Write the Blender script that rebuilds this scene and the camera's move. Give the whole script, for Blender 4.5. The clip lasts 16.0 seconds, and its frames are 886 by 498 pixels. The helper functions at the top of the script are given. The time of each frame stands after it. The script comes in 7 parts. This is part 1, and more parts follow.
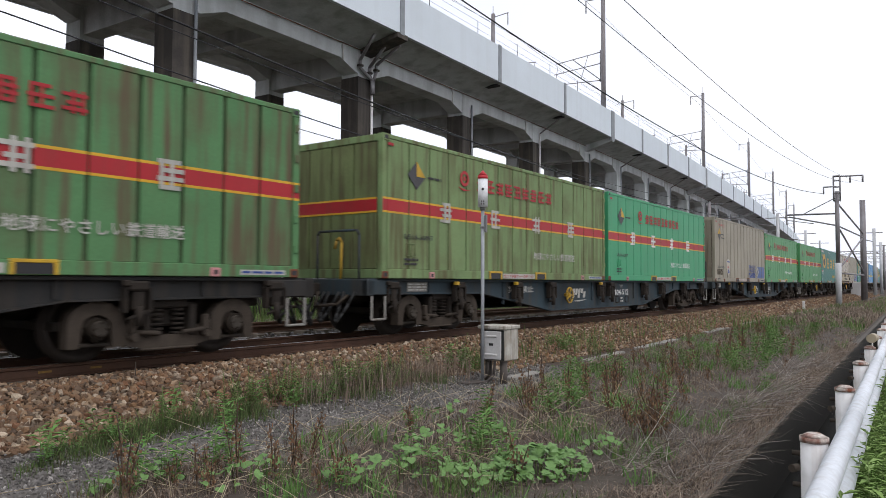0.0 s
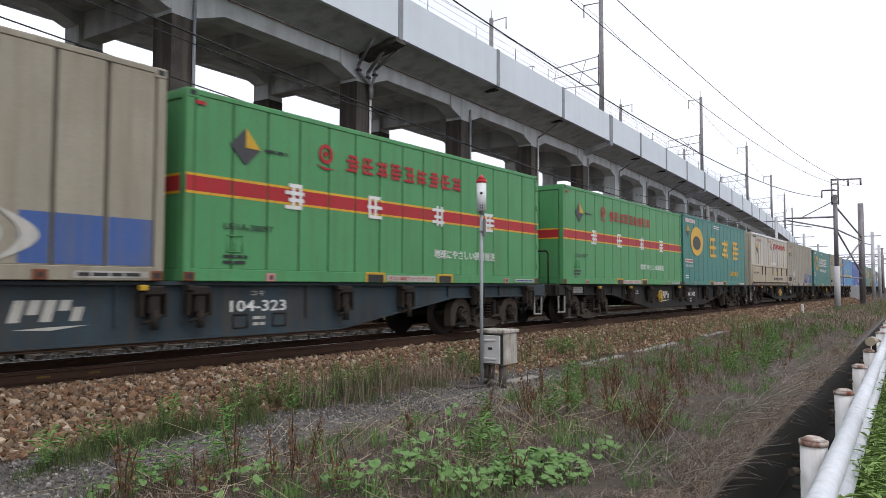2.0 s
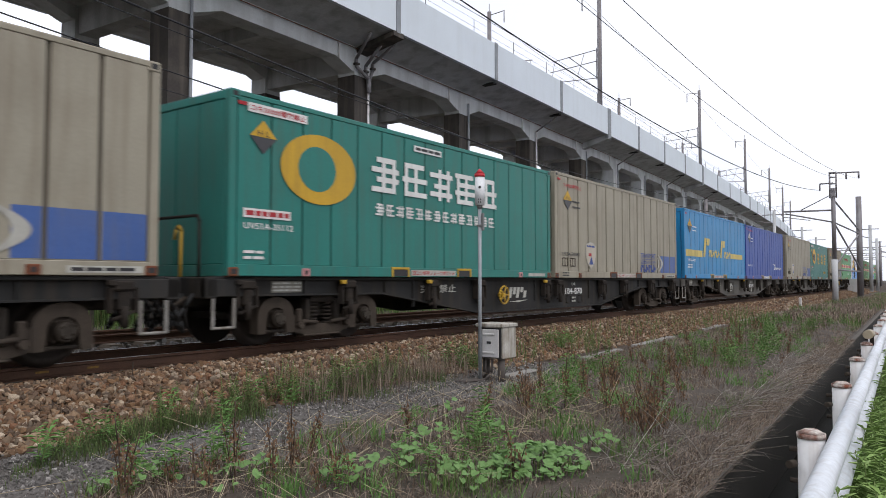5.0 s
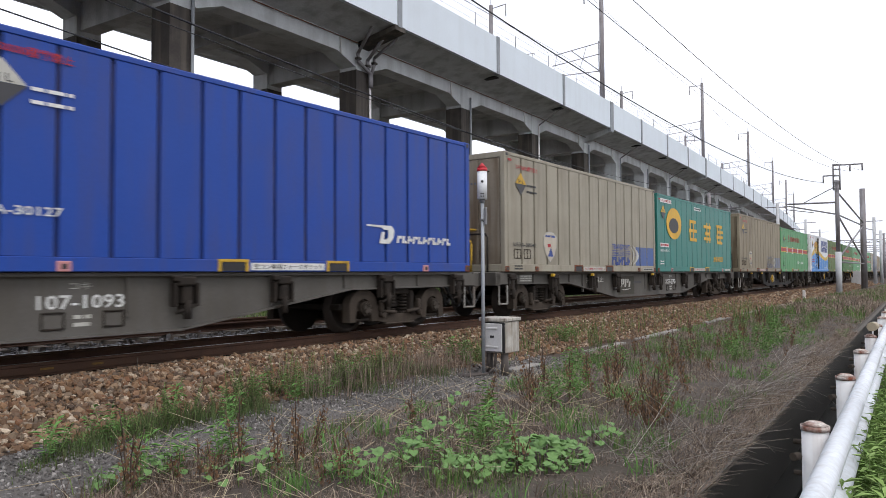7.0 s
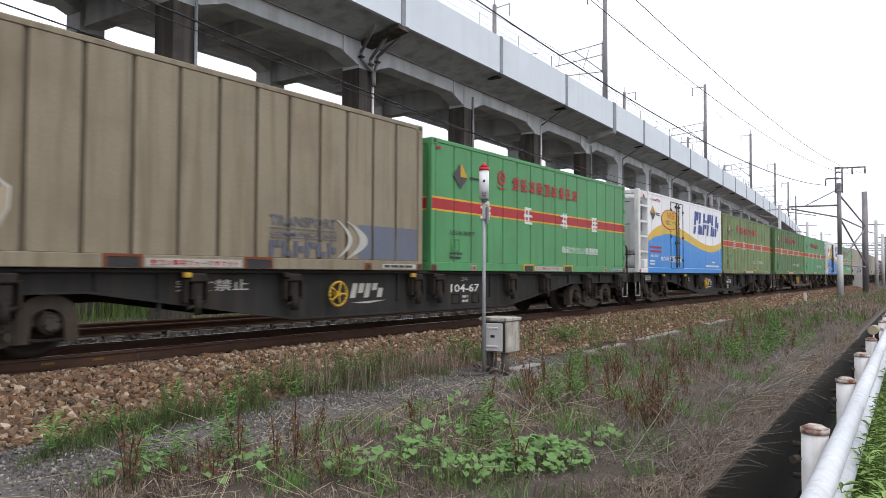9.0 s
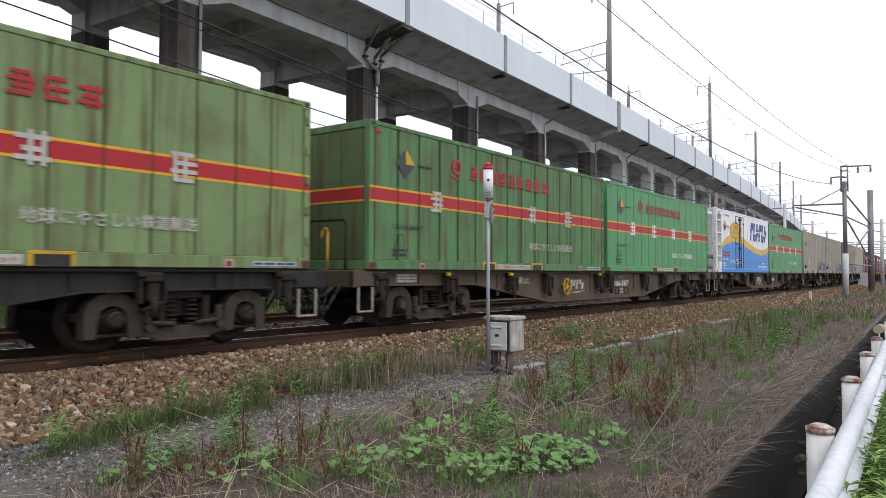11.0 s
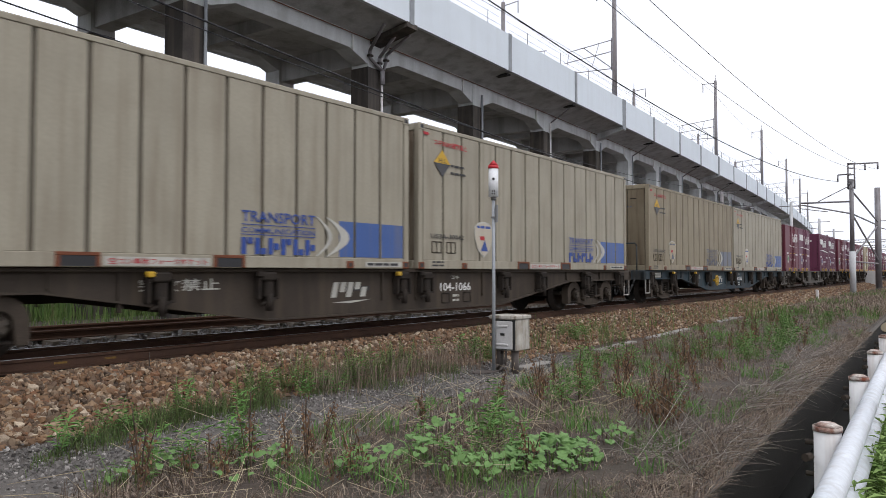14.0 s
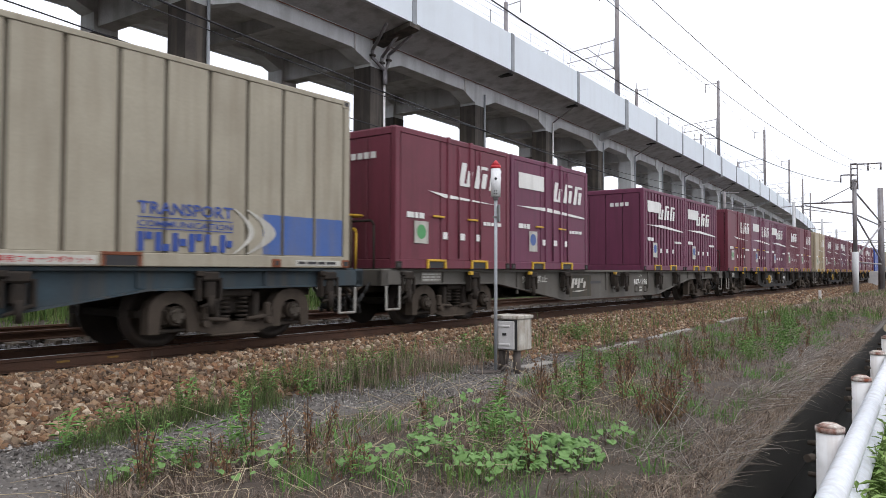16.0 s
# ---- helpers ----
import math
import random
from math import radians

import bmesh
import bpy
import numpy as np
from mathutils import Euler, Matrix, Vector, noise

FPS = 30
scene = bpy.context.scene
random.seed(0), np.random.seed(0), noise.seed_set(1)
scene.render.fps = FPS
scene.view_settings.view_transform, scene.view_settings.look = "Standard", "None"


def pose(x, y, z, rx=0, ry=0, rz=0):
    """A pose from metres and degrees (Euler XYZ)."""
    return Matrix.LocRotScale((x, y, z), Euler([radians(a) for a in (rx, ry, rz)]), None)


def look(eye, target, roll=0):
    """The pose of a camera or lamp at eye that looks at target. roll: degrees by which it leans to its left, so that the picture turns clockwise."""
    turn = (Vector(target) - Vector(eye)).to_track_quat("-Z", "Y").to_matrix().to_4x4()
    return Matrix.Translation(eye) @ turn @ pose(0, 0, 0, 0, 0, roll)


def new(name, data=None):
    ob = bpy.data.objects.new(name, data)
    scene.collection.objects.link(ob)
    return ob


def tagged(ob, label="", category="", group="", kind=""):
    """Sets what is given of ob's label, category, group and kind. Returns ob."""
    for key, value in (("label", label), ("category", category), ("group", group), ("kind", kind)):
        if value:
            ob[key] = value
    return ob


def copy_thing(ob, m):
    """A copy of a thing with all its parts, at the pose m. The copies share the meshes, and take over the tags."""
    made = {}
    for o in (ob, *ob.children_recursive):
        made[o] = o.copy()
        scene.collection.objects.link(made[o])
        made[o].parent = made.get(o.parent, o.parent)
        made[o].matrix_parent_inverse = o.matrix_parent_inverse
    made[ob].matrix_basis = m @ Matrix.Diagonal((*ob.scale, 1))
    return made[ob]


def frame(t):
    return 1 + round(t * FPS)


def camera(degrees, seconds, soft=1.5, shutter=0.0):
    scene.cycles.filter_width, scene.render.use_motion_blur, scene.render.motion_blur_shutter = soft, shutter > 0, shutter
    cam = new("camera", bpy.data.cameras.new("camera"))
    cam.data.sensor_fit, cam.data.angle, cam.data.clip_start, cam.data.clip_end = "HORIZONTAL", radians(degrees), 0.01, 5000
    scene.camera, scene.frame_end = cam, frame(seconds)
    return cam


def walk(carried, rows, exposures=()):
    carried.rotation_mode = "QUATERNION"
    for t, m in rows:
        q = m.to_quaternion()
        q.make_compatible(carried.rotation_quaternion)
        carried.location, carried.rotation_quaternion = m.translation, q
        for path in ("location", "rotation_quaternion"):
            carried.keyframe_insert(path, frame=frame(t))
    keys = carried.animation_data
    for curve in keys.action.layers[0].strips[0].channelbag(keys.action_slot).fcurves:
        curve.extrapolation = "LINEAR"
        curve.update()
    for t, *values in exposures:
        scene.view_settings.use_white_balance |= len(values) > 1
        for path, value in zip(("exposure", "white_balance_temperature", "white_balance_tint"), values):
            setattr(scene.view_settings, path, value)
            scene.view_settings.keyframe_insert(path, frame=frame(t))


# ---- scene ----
cam = camera(63.61, 16.0, soft=0.6, shutter=0.11)
EYE = (0.0, 0.0, 0.99)


def aim(yaw, pitch, lean):
    """A hand-held pose at EYE: yaw from +y towards +x, pitch up, lean to the left, in degrees."""
    return pose(*EYE, 0, 0, -yaw) @ pose(0, 0, 0, 90 + pitch) @ pose(0, 0, 0, 0, 0, lean)


AIMS = [
    (0, 53.817, 2.602, 0.262),
    (0.5, 53.852, 2.725, 0.066),
    (1, 53.914, 2.843, 0.116),
    (1.5, 53.962, 2.910, 0.220),
    (2, 53.914, 2.935, 0.134),
    (2.5, 53.977, 3.011, 0.194),
    (3, 54.066, 3.041, 0.063),
    (3.5, 54.169, 2.962, -0.041),
    (4, 54.137, 2.828, -0.104),
    (6.5, 53.859, 2.021, 0.005),
    (7, 53.814, 2.026, -0.321),
    (7.5, 53.798, 2.020, -0.135),
    (8, 53.781, 2.062, 0.238),
    (8.5, 53.745, 1.981, 0.333),
    (9, 53.713, 1.960, 0.231),
    (11.5, 53.311, 1.875, 0.169),
    (12, 53.251, 1.884, 0.082),
    (12.5, 53.220, 1.943, -0.037),
    (13, 53.148, 1.952, -0.078),
    (13.5, 53.027, 1.890, 0.040),
    (14, 52.948, 1.815, 0.023),
    (14.5, 52.855, 1.764, -0.106),
    (15, 52.815, 1.745, -0.137),
    (15.5, 52.793, 1.799, 0.035),
    (16, 52.778, 1.795, 0.141)]
walk(cam, [(t, aim(a, b, c)) for t, a, b, c in AIMS],
     exposures=[(0.0, 0.07), (3.0, 0.07), (4.0, 0.02), (6.5, 0.22), (8.0, 0.28), (9.0, 0.28), (11.5, 0.18), (12.5, 0.12), (13.0, 0.1), (14.0, 0.14), (15.0, 0.31), (16.0, 0.36)])

# ---- overcast daylight ----
world = bpy.data.worlds.new("overcast_sky")
world.use_nodes = True
scene.world = world
wn, wl = world.node_tree.nodes, world.node_tree.links
sky = wn.new("ShaderNodeTexSky")
sky.sky_type, sky.sun_disc = "NISHITA", False
sky.sun_elevation, sky.sun_rotation = radians(55), radians(200)
sky.dust_density = 3.0
cloud_pos = wn.new("ShaderNodeTexCoord")
cloud = wn.new("ShaderNodeTexNoise")
cloud.inputs["Scale"].default_value, cloud.inputs["Detail"].default_value = 2.2, 5.0
wl.new(cloud_pos.outputs["Generated"], cloud.inputs["Vector"])
veil = wn.new("ShaderNodeValToRGB")
veil.color_ramp.elements[0].position, veil.color_ramp.elements[0].color = 0.35, (8.2, 8.6, 9.7, 1)
veil.color_ramp.elements[1].position, veil.color_ramp.elements[1].color = 0.68, (9.75, 9.75, 10.35, 1)
wl.new(cloud.outputs["Fac"], veil.inputs["Fac"])
over = wn.new("ShaderNodeMix")
over.data_type = "RGBA"
over.inputs[0].default_value = 0.9
wl.new(sky.outputs[0], over.inputs[6])
wl.new(veil.outputs[0], over.inputs[7])
wl.new(over.outputs[2], wn["Background"].inputs[0])
wn["Background"].inputs[1].default_value = 0.12
sun = new("sun", bpy.data.lights.new("sun", "SUN"))
sun.data.energy, sun.data.angle, sun.data.color = 0.9, radians(25), (1.0, 0.965, 0.955)
sun.matrix_world = look((0, 0, 60), (18, 42, 0))

# ---- materials ----
MATS = {}


def surface(name, base, rough=0.7, metal=0.0, alt=None, scale=3.0, amount=0.5, grain=40.0, grain_amount=0.25,
            streak=None, streak_amount=0.0, streak_scale=6.0, bump=0.15, bump_scale=60.0, island=0.0, island_cols=None, spec=0.4,
            vary=False):
    """A procedural surface: base colour, large blotches towards alt, fine grain, run-down streaks, and relief."""
    if name in MATS:
        return MATS[name]
    m = bpy.data.materials.new(name)
    m.use_nodes = True
    n, l = m.node_tree.nodes, m.node_tree.links
    b = n["Principled BSDF"]
    b.inputs["Roughness"].default_value, b.inputs["Metallic"].default_value = rough, metal
    b.inputs["Specular IOR Level"].default_value = spec
    tc = n.new("ShaderNodeTexCoord")
    where = tc.outputs["Object"]
    if vary:
        # every object draws its own stretch of the pattern
        info = n.new("ShaderNodeObjectInfo")
        shift = n.new("ShaderNodeVectorMath")
        shift.operation = "SCALE"
        shift.inputs[0].default_value = (71.0, 43.0, 0.0)
        l.new(info.outputs["Random"], shift.inputs["Scale"])
        add = n.new("ShaderNodeVectorMath")
        l.new(where, add.inputs[0])
        l.new(shift.outputs[0], add.inputs[1])
        where = add.outputs[0]

    def mixed(fac, a, c):
        x = n.new("ShaderNodeMix")
        x.data_type = "RGBA"
        for k, v in ((0, fac), (6, a), (7, c)):
            if hasattr(v, "is_output"):
                l.new(v, x.inputs[k])
            else:
                x.inputs[k].default_value = (*v, 1) if k else v
        return x.outputs[2]

    def noisy(sc, detail=4.0, squash=None, lo=0.4, hi=0.6):
        t = n.new("ShaderNodeTexNoise")
        t.inputs["Scale"].default_value, t.inputs["Detail"].default_value = sc, detail
        if squash:
            mp = n.new("ShaderNodeMapping")
            mp.inputs["Scale"].default_value = squash
            l.new(where, mp.inputs["Vector"])
            l.new(mp.outputs[0], t.inputs["Vector"])
        else:
            l.new(where, t.inputs["Vector"])
        r = n.new("ShaderNodeMapRange")
        r.inputs[1].default_value, r.inputs[2].default_value = lo, hi
        l.new(t.outputs["Fac"], r.inputs[0])
        return t.outputs["Fac"], r.outputs[0]

    def times(s, k):
        x = n.new("ShaderNodeMath")
        x.operation = "MULTIPLY"
        l.new(s, x.inputs[0])
        x.inputs[1].default_value = k
        return x.outputs[0]

    alt = alt or tuple(c * 0.6 for c in base)
    col = mixed(times(noisy(scale, 5.0, None, 0.35, 0.68)[1], amount), base, alt)
    if island_cols:
        g = n.new("ShaderNodeNewGeometry")
        ramp = n.new("ShaderNodeValToRGB")
        ramp.color_ramp.interpolation = "LINEAR"
        while len(ramp.color_ramp.elements) < len(island_cols):
            ramp.color_ramp.elements.new(0.5)
        for i, c in enumerate(island_cols):
            ramp.color_ramp.elements[i].position = i / max(1, len(island_cols) - 1)
            ramp.color_ramp.elements[i].color = (*c, 1)
        l.new(g.outputs["Random Per Island"], ramp.inputs[0])
        col = mixed(island, col, ramp.outputs[0])
    col = mixed(times(noisy(grain, 6.0, None, 0.38, 0.62)[1], grain_amount), col, tuple(c * 0.55 for c in base))
    if streak:
        col = mixed(times(noisy(streak_scale, 4.0, (1, 1, 0.07), 0.47, 0.68)[1], streak_amount), col, streak)
        col = mixed(times(noisy(1.1, 5.0, (1, 1, 1.2), 0.5, 0.72)[1], streak_amount * 0.6), col, streak)
    l.new(col, b.inputs["Base Color"])
    if bump:
        bp = n.new("ShaderNodeBump")
        bp.inputs["Strength"].default_value, bp.inputs["Distance"].default_value = bump, 0.01
        l.new(noisy(bump_scale, 5.0)[0], bp.inputs["Height"])
        l.new(bp.outputs[0], b.inputs["Normal"])
    MATS[name] = m
    return m


GRIME = (0.09, 0.06, 0.04)
beam_mat = surface("beam_concrete", (0.64, 0.66, 0.67), 0.9, alt=(0.52, 0.53, 0.53), scale=0.5, amount=0.6, grain=16, grain_amount=0.15, streak=(0.2, 0.2, 0.19), streak_amount=0.35, streak_scale=1.4, bump=0.2, bump_scale=20)
concrete = surface("pale_concrete", (0.70, 0.76, 0.81), 0.8, alt=(0.64, 0.69, 0.735), scale=0.35, amount=0.6, grain=20, grain_amount=0.08,
                   streak=(0.50, 0.52, 0.53), streak_amount=0.14, streak_scale=1.6, bump=0.2, bump_scale=25)
concrete_dim = surface("weathered_concrete", (0.60, 0.61, 0.62), 0.9, alt=(0.48, 0.48, 0.48), scale=0.4, amount=0.7, grain=14, grain_amount=0.25,
                       streak=(0.16, 0.155, 0.15), streak_amount=0.5, streak_scale=1.2, bump=0.3, bump_scale=20)
column_mat = surface("dark_streaked_column_concrete", (0.06, 0.052, 0.047), 0.9, alt=(0.035, 0.03, 0.027), scale=0.6, amount=0.8, grain=14, grain_amount=0.3,
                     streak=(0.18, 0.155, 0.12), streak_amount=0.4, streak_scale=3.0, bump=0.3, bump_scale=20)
seam_mat = surface("joint_grey", (0.30, 0.32, 0.34), 0.8)
steel_pole = surface("galvanised_pole", (0.27, 0.26, 0.27), 0.6, 0.3, alt=(0.17, 0.155, 0.16), scale=2.0, streak=(0.14, 0.1, 0.08), streak_amount=0.4)
wire_mat = surface("dark_wire", (0.035, 0.035, 0.04), 0.6, 0.4, bump=0)
rail_rust = surface("rusty_rail_steel", (0.10, 0.05, 0.03), 0.8, 0.2, alt=(0.05, 0.03, 0.022), scale=4, grain=90, grain_amount=0.5, bump=0.4)
rail_shine = surface("worn_rail_head", (0.42, 0.42, 0.43), 0.3, 0.9, alt=(0.25, 0.22, 0.2), scale=3)
sleeper_mat = surface("sleeper_concrete", (0.17, 0.14, 0.11), 0.95, alt=(0.10, 0.08, 0.065), scale=5, bump=0.4)
rust = surface("rust", (0.20, 0.065, 0.03), 0.85, 0.1, alt=(0.09, 0.035, 0.02), scale=14, grain=80, grain_amount=0.5, bump=0.5)
white_paint = surface("chipped_white_paint", (0.78, 0.78, 0.78), 0.45, alt=(0.55, 0.53, 0.5), scale=5, amount=0.4, grain=25, grain_amount=0.12,
                      streak=(0.32, 0.20, 0.12), streak_amount=0.3, streak_scale=18)


TINTS = {}


def painted(name, base, old=0.3, rough=0.5, streak=GRIME, dark=0.75):
    TINTS[name] = base
    return surface(name, base, rough, alt=tuple(c * dark for c in base), scale=0.8, amount=0.5 + 0.3 * old, grain=30, grain_amount=0.12 + 0.15 * old,
                   streak=streak, streak_amount=old, streak_scale=7.0, bump=0.12, bump_scale=9, spec=0.3, vary=True)


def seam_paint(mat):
    """Paint at the bottom of a container's sunk seams, with grime and the groove's shade in its colour."""
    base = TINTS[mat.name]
    return painted("shaded_grimy_seam_of_" + mat.name, tuple(0.38 * c + 0.10 * g for c, g in zip(base, (0.10, 0.075, 0.055))), 0.5, 0.8)


green = painted("green_container_paint", (0.085, 0.30, 0.115), 0.2, dark=0.8)
green_bright = painted("bright_green_container_paint", (0.055, 0.33, 0.155), 0.12, dark=0.85)
green_old = painted("faded_olive_green_paint", (0.20, 0.29, 0.125), 0.85, 0.7, streak=(0.10, 0.075, 0.035))
green_worn = painted("worn_dark_green_paint", (0.105, 0.245, 0.10), 0.9, 0.7, streak=(0.11, 0.075, 0.045))
beige_grey = painted("beige_grey_container_paint", (0.342, 0.311, 0.24), 0.35, 0.55, streak=(0.16, 0.125, 0.085))
beige_brown = painted("dirty_tan_container_paint", (0.282, 0.240, 0.166), 0.5, 0.6, streak=(0.13, 0.095, 0.06))
teal = painted("teal_container_paint", (0.022, 0.19, 0.158), 0.2, 0.45, dark=0.8)
navy = painted("deep_blue_container_paint", (0.013, 0.06, 0.32), 0.2, 0.45, dark=0.85)
azure = painted("sky_blue_container_paint", (0.02, 0.235, 0.50), 0.25, 0.45, dark=0.85)
cream_upper = painted("pale_cream_wing_paint", (0.50, 0.445, 0.355), 0.25, 0.4, streak=(0.34, 0.27, 0.18))
rivet_mat = surface("grimy_rivet", (0.16, 0.13, 0.095), 0.8, alt=(0.28, 0.24, 0.18), scale=9)
cream = painted("cream_container_paint", (0.41, 0.345, 0.24), 0.4, 0.5, streak=(0.30, 0.23, 0.14))
grey_panel = painted("bare_grey_panel", (0.45, 0.44, 0.41), 0.2, 0.5)
maroon = painted("maroon_container_paint", (0.15, 0.033, 0.05), 0.25, 0.5, streak=(0.05, 0.02, 0.02))
purple = painted("wine_purple_container_paint", (0.14, 0.034, 0.07), 0.25, 0.5, streak=(0.05, 0.02, 0.03))
cold_white = painted("white_reefer_paint", (0.78, 0.79, 0.80), 0.12, 0.4, streak=(0.45, 0.4, 0.33), dark=0.93)
unit_white = painted("dusty_white_unit_paint", (0.66, 0.67, 0.67), 0.35, 0.45, streak=(0.30, 0.27, 0.23), dark=0.9)
reefer_blue = painted("bright_blue_reefer_paint", (0.01, 0.22, 0.62), 0.1, 0.4, dark=0.9)
reefer_yellow = painted("golden_yellow_paint", (0.66, 0.42, 0.03), 0.1, 0.45, dark=0.9)
ink_white = painted("white_lettering", (0.75, 0.75, 0.72), 0.15)
ink_cream = painted("faded_white_lettering", (0.50, 0.49, 0.44), 0.3)
ink_red = painted("red_lettering", (0.42, 0.022, 0.03), 0.15)
ink_black = painted("black_lettering", (0.03, 0.03, 0.032), 0.1)
ink_yellow = painted("yellow_lettering", (0.70, 0.40, 0.03), 0.15)
ink_lemon = painted("faded_lemon_lettering", (0.66, 0.52, 0.14), 0.25)
ink_blue = painted("blue_lettering", (0.03, 0.07, 0.28), 0.15)
ink_faded = painted("faded_blue_lettering", (0.11, 0.12, 0.16), 0.3)
band_faded = painted("faded_blue_band", (0.13, 0.15, 0.20), 0.45, streak=(0.17, 0.15, 0.12))
ink_band = painted("washed_blue_band", (0.06, 0.12, 0.33), 0.35, streak=(0.14, 0.13, 0.12))
sign_yellow = painted("sign_amber", (0.60, 0.36, 0.03), 0.2)
sign_grey = painted("sign_dark_grey", (0.06, 0.06, 0.065), 0.2)
pink = painted("pink_casting_paint", (0.55, 0.25, 0.25), 0.4)
grey_arrow = painted("grey_lettering", (0.16, 0.16, 0.16), 0.1)
grey_patch = painted("dark_repainted_patch", (0.055, 0.053, 0.042), 0.5, 0.8)
dull_plate = painted("dull_data_plate", (0.20, 0.19, 0.16), 0.4)
dark_iron = surface("dark_cast_iron", (0.026, 0.022, 0.019), 0.85, 0.0, alt=(0.05, 0.038, 0.028), scale=7, grain=60, grain_amount=0.4, bump=0.4, spec=0.15)
dusty_iron = surface("brake_dust_iron", (0.075, 0.06, 0.047), 0.9, 0.0, alt=(0.035, 0.028, 0.023), scale=5, grain=50, grain_amount=0.4, bump=0.4,
                     streak=(0.04, 0.032, 0.026), streak_amount=0.6, spec=0.15)
pale_dust = surface("pale_dusty_iron", (0.14, 0.12, 0.10), 0.9, 0.0, alt=(0.06, 0.05, 0.04), scale=12, grain=60, grain_amount=0.4, bump=0.3, spec=0.15)
wheel_mat = surface("dark_wheel_steel", (0.035, 0.028, 0.024), 0.7, 0.4, alt=(0.06, 0.045, 0.035), scale=6, bump=0.3)
rubber = surface("black_rubber", (0.02, 0.02, 0.02), 0.7)
safety_yellow = painted("chipped_yellow_paint", (0.58, 0.36, 0.03), 0.4, streak=(0.16, 0.09, 0.04))
frame_grey = surface("grey_wagon_paint", (0.034, 0.034, 0.034), 0.75, alt=(0.021, 0.02, 0.018), scale=1.2, amount=0.7, streak=(0.055, 0.044, 0.034), streak_amount=0.55, bump=0.15, spec=0.15)
frame_blue = surface("blue_grey_wagon_paint", (0.043, 0.066, 0.08), 0.7, alt=(0.032, 0.034, 0.036), scale=1.2, amount=0.7, streak=(0.07, 0.058, 0.046), streak_amount=0.55, bump=0.15, spec=0.15)
frame_brown = surface("dusty_brown_wagon_paint", (0.125, 0.095, 0.07), 0.8, alt=(0.075, 0.056, 0.042), scale=1.2, amount=0.7, streak=(0.08, 0.06, 0.045), streak_amount=0.5, bump=0.15, spec=0.15)
frame_soot = surface("sooty_brown_wagon_paint", (0.062, 0.05, 0.04), 0.8, alt=(0.04, 0.032, 0.026), scale=1.2, amount=0.7, streak=(0.085, 0.066, 0.048), streak_amount=0.5, bump=0.15, spec=0.15)
frame_pale = surface("pale_grey_wagon_paint", (0.125, 0.117, 0.105), 0.75, alt=(0.075, 0.068, 0.06), scale=1.2, amount=0.7, streak=(0.09, 0.08, 0.065), streak_amount=0.5, bump=0.15, spec=0.15)



# ---- plan ----
BEND = 0.0002          # the line curves gently away
TRACK_Y = 9.25         # centre of the near track
SPACING = 3.85         # to the next track


def bend(x):
    return BEND * x * x if abs(x) < 260 else BEND * 260 * (2 * abs(x) - 260)


def skew(x):
    """The ditch and fence run askew of the line near the lens, then follow it."""
    return 0.045 * x if x < 40 else 1.8 + bend(x) - bend(40)


def viaduct_y(x):
    return 19.0 + 0.037 * x + 0.00022 * x * x


def part(name, bm, material, parent, label=""):
    me = bpy.data.meshes.new(name)
    if isinstance(bm, bmesh.types.BMesh):
        bm.to_mesh(me)
        bm.free()
    else:
        me.from_pydata(*bm)
    for m in material if isinstance(material, (list, tuple)) else [material]:
        me.materials.append(m)
    ob = new(name, me)
    ob.parent = parent
    return tagged(ob, label)


def thing(name, label, category, group="", kind="", at=None):
    ob = new(name)
    ob.empty_display_size = 0.1
    if at is not None:
        ob.matrix_basis = at
    return tagged(ob, label, category, group, kind)


def solid(name, bm, material, label="", category="", group="", kind=""):
    return tagged(part(name, bm, material, None), label, category, group, kind)


def block(bm, x0, x1, y0, y1, z0, z1, bevel=0.0, slot=0):
    """An upright box, with bevelled edges where wanted."""
    old = set(bm.faces) if slot else ()
    made = bmesh.ops.create_cube(bm, size=1.0, matrix=Matrix.Translation(((x0 + x1) / 2, (y0 + y1) / 2, (z0 + z1) / 2))
                                 @ Matrix.Diagonal((x1 - x0, y1 - y0, z1 - z0, 1)))
    vs = made["verts"]
    if bevel:
        es = list({e for v in vs for e in v.link_edges})
        bmesh.ops.bevel(bm, geom=es, offset=bevel, segments=1, affect="EDGES")
    if slot:
        for f in bm.faces:
            if f not in old:
                f.material_index = slot
    return vs


def rod(bm, a, b, r, r2=None, n=8, slot=0, smooth=True):
    """A round bar from a to b."""
    a, b = Vector(a), Vector(b)
    d = b - a
    m = Matrix.Translation((a + b) / 2) @ d.to_track_quat("Z", "Y").to_matrix().to_4x4()
    made = bmesh.ops.create_cone(bm, cap_ends=True, segments=n, radius1=r, radius2=r if r2 is None else r2, depth=d.length, matrix=m)
    for v in made["verts"]:
        for f in v.link_faces:
            f.material_index = slot
            f.smooth = smooth and len(f.verts) == 4
    return made["verts"]


def pipe(bm, pts, r, n=8, slot=0):
    for a, b in zip(pts, pts[1:]):
        rod(bm, a, b, r, n=n, slot=slot)


def prism(bm, outline, y0, y1, slot=0):
    """An outline in x and z, drawn out along y."""
    a = [bm.verts.new((x, y0, z)) for x, z in outline]
    b = [bm.verts.new((x, y1, z)) for x, z in outline]
    fs = [bm.faces.new(a), bm.faces.new(b[::-1])]
    k = len(a)
    for i in range(k):
        fs.append(bm.faces.new((a[i], b[i], b[(i + 1) % k], a[(i + 1) % k])))
    for f in fs:
        f.material_index = slot
    bmesh.ops.recalc_face_normals(bm, faces=fs)


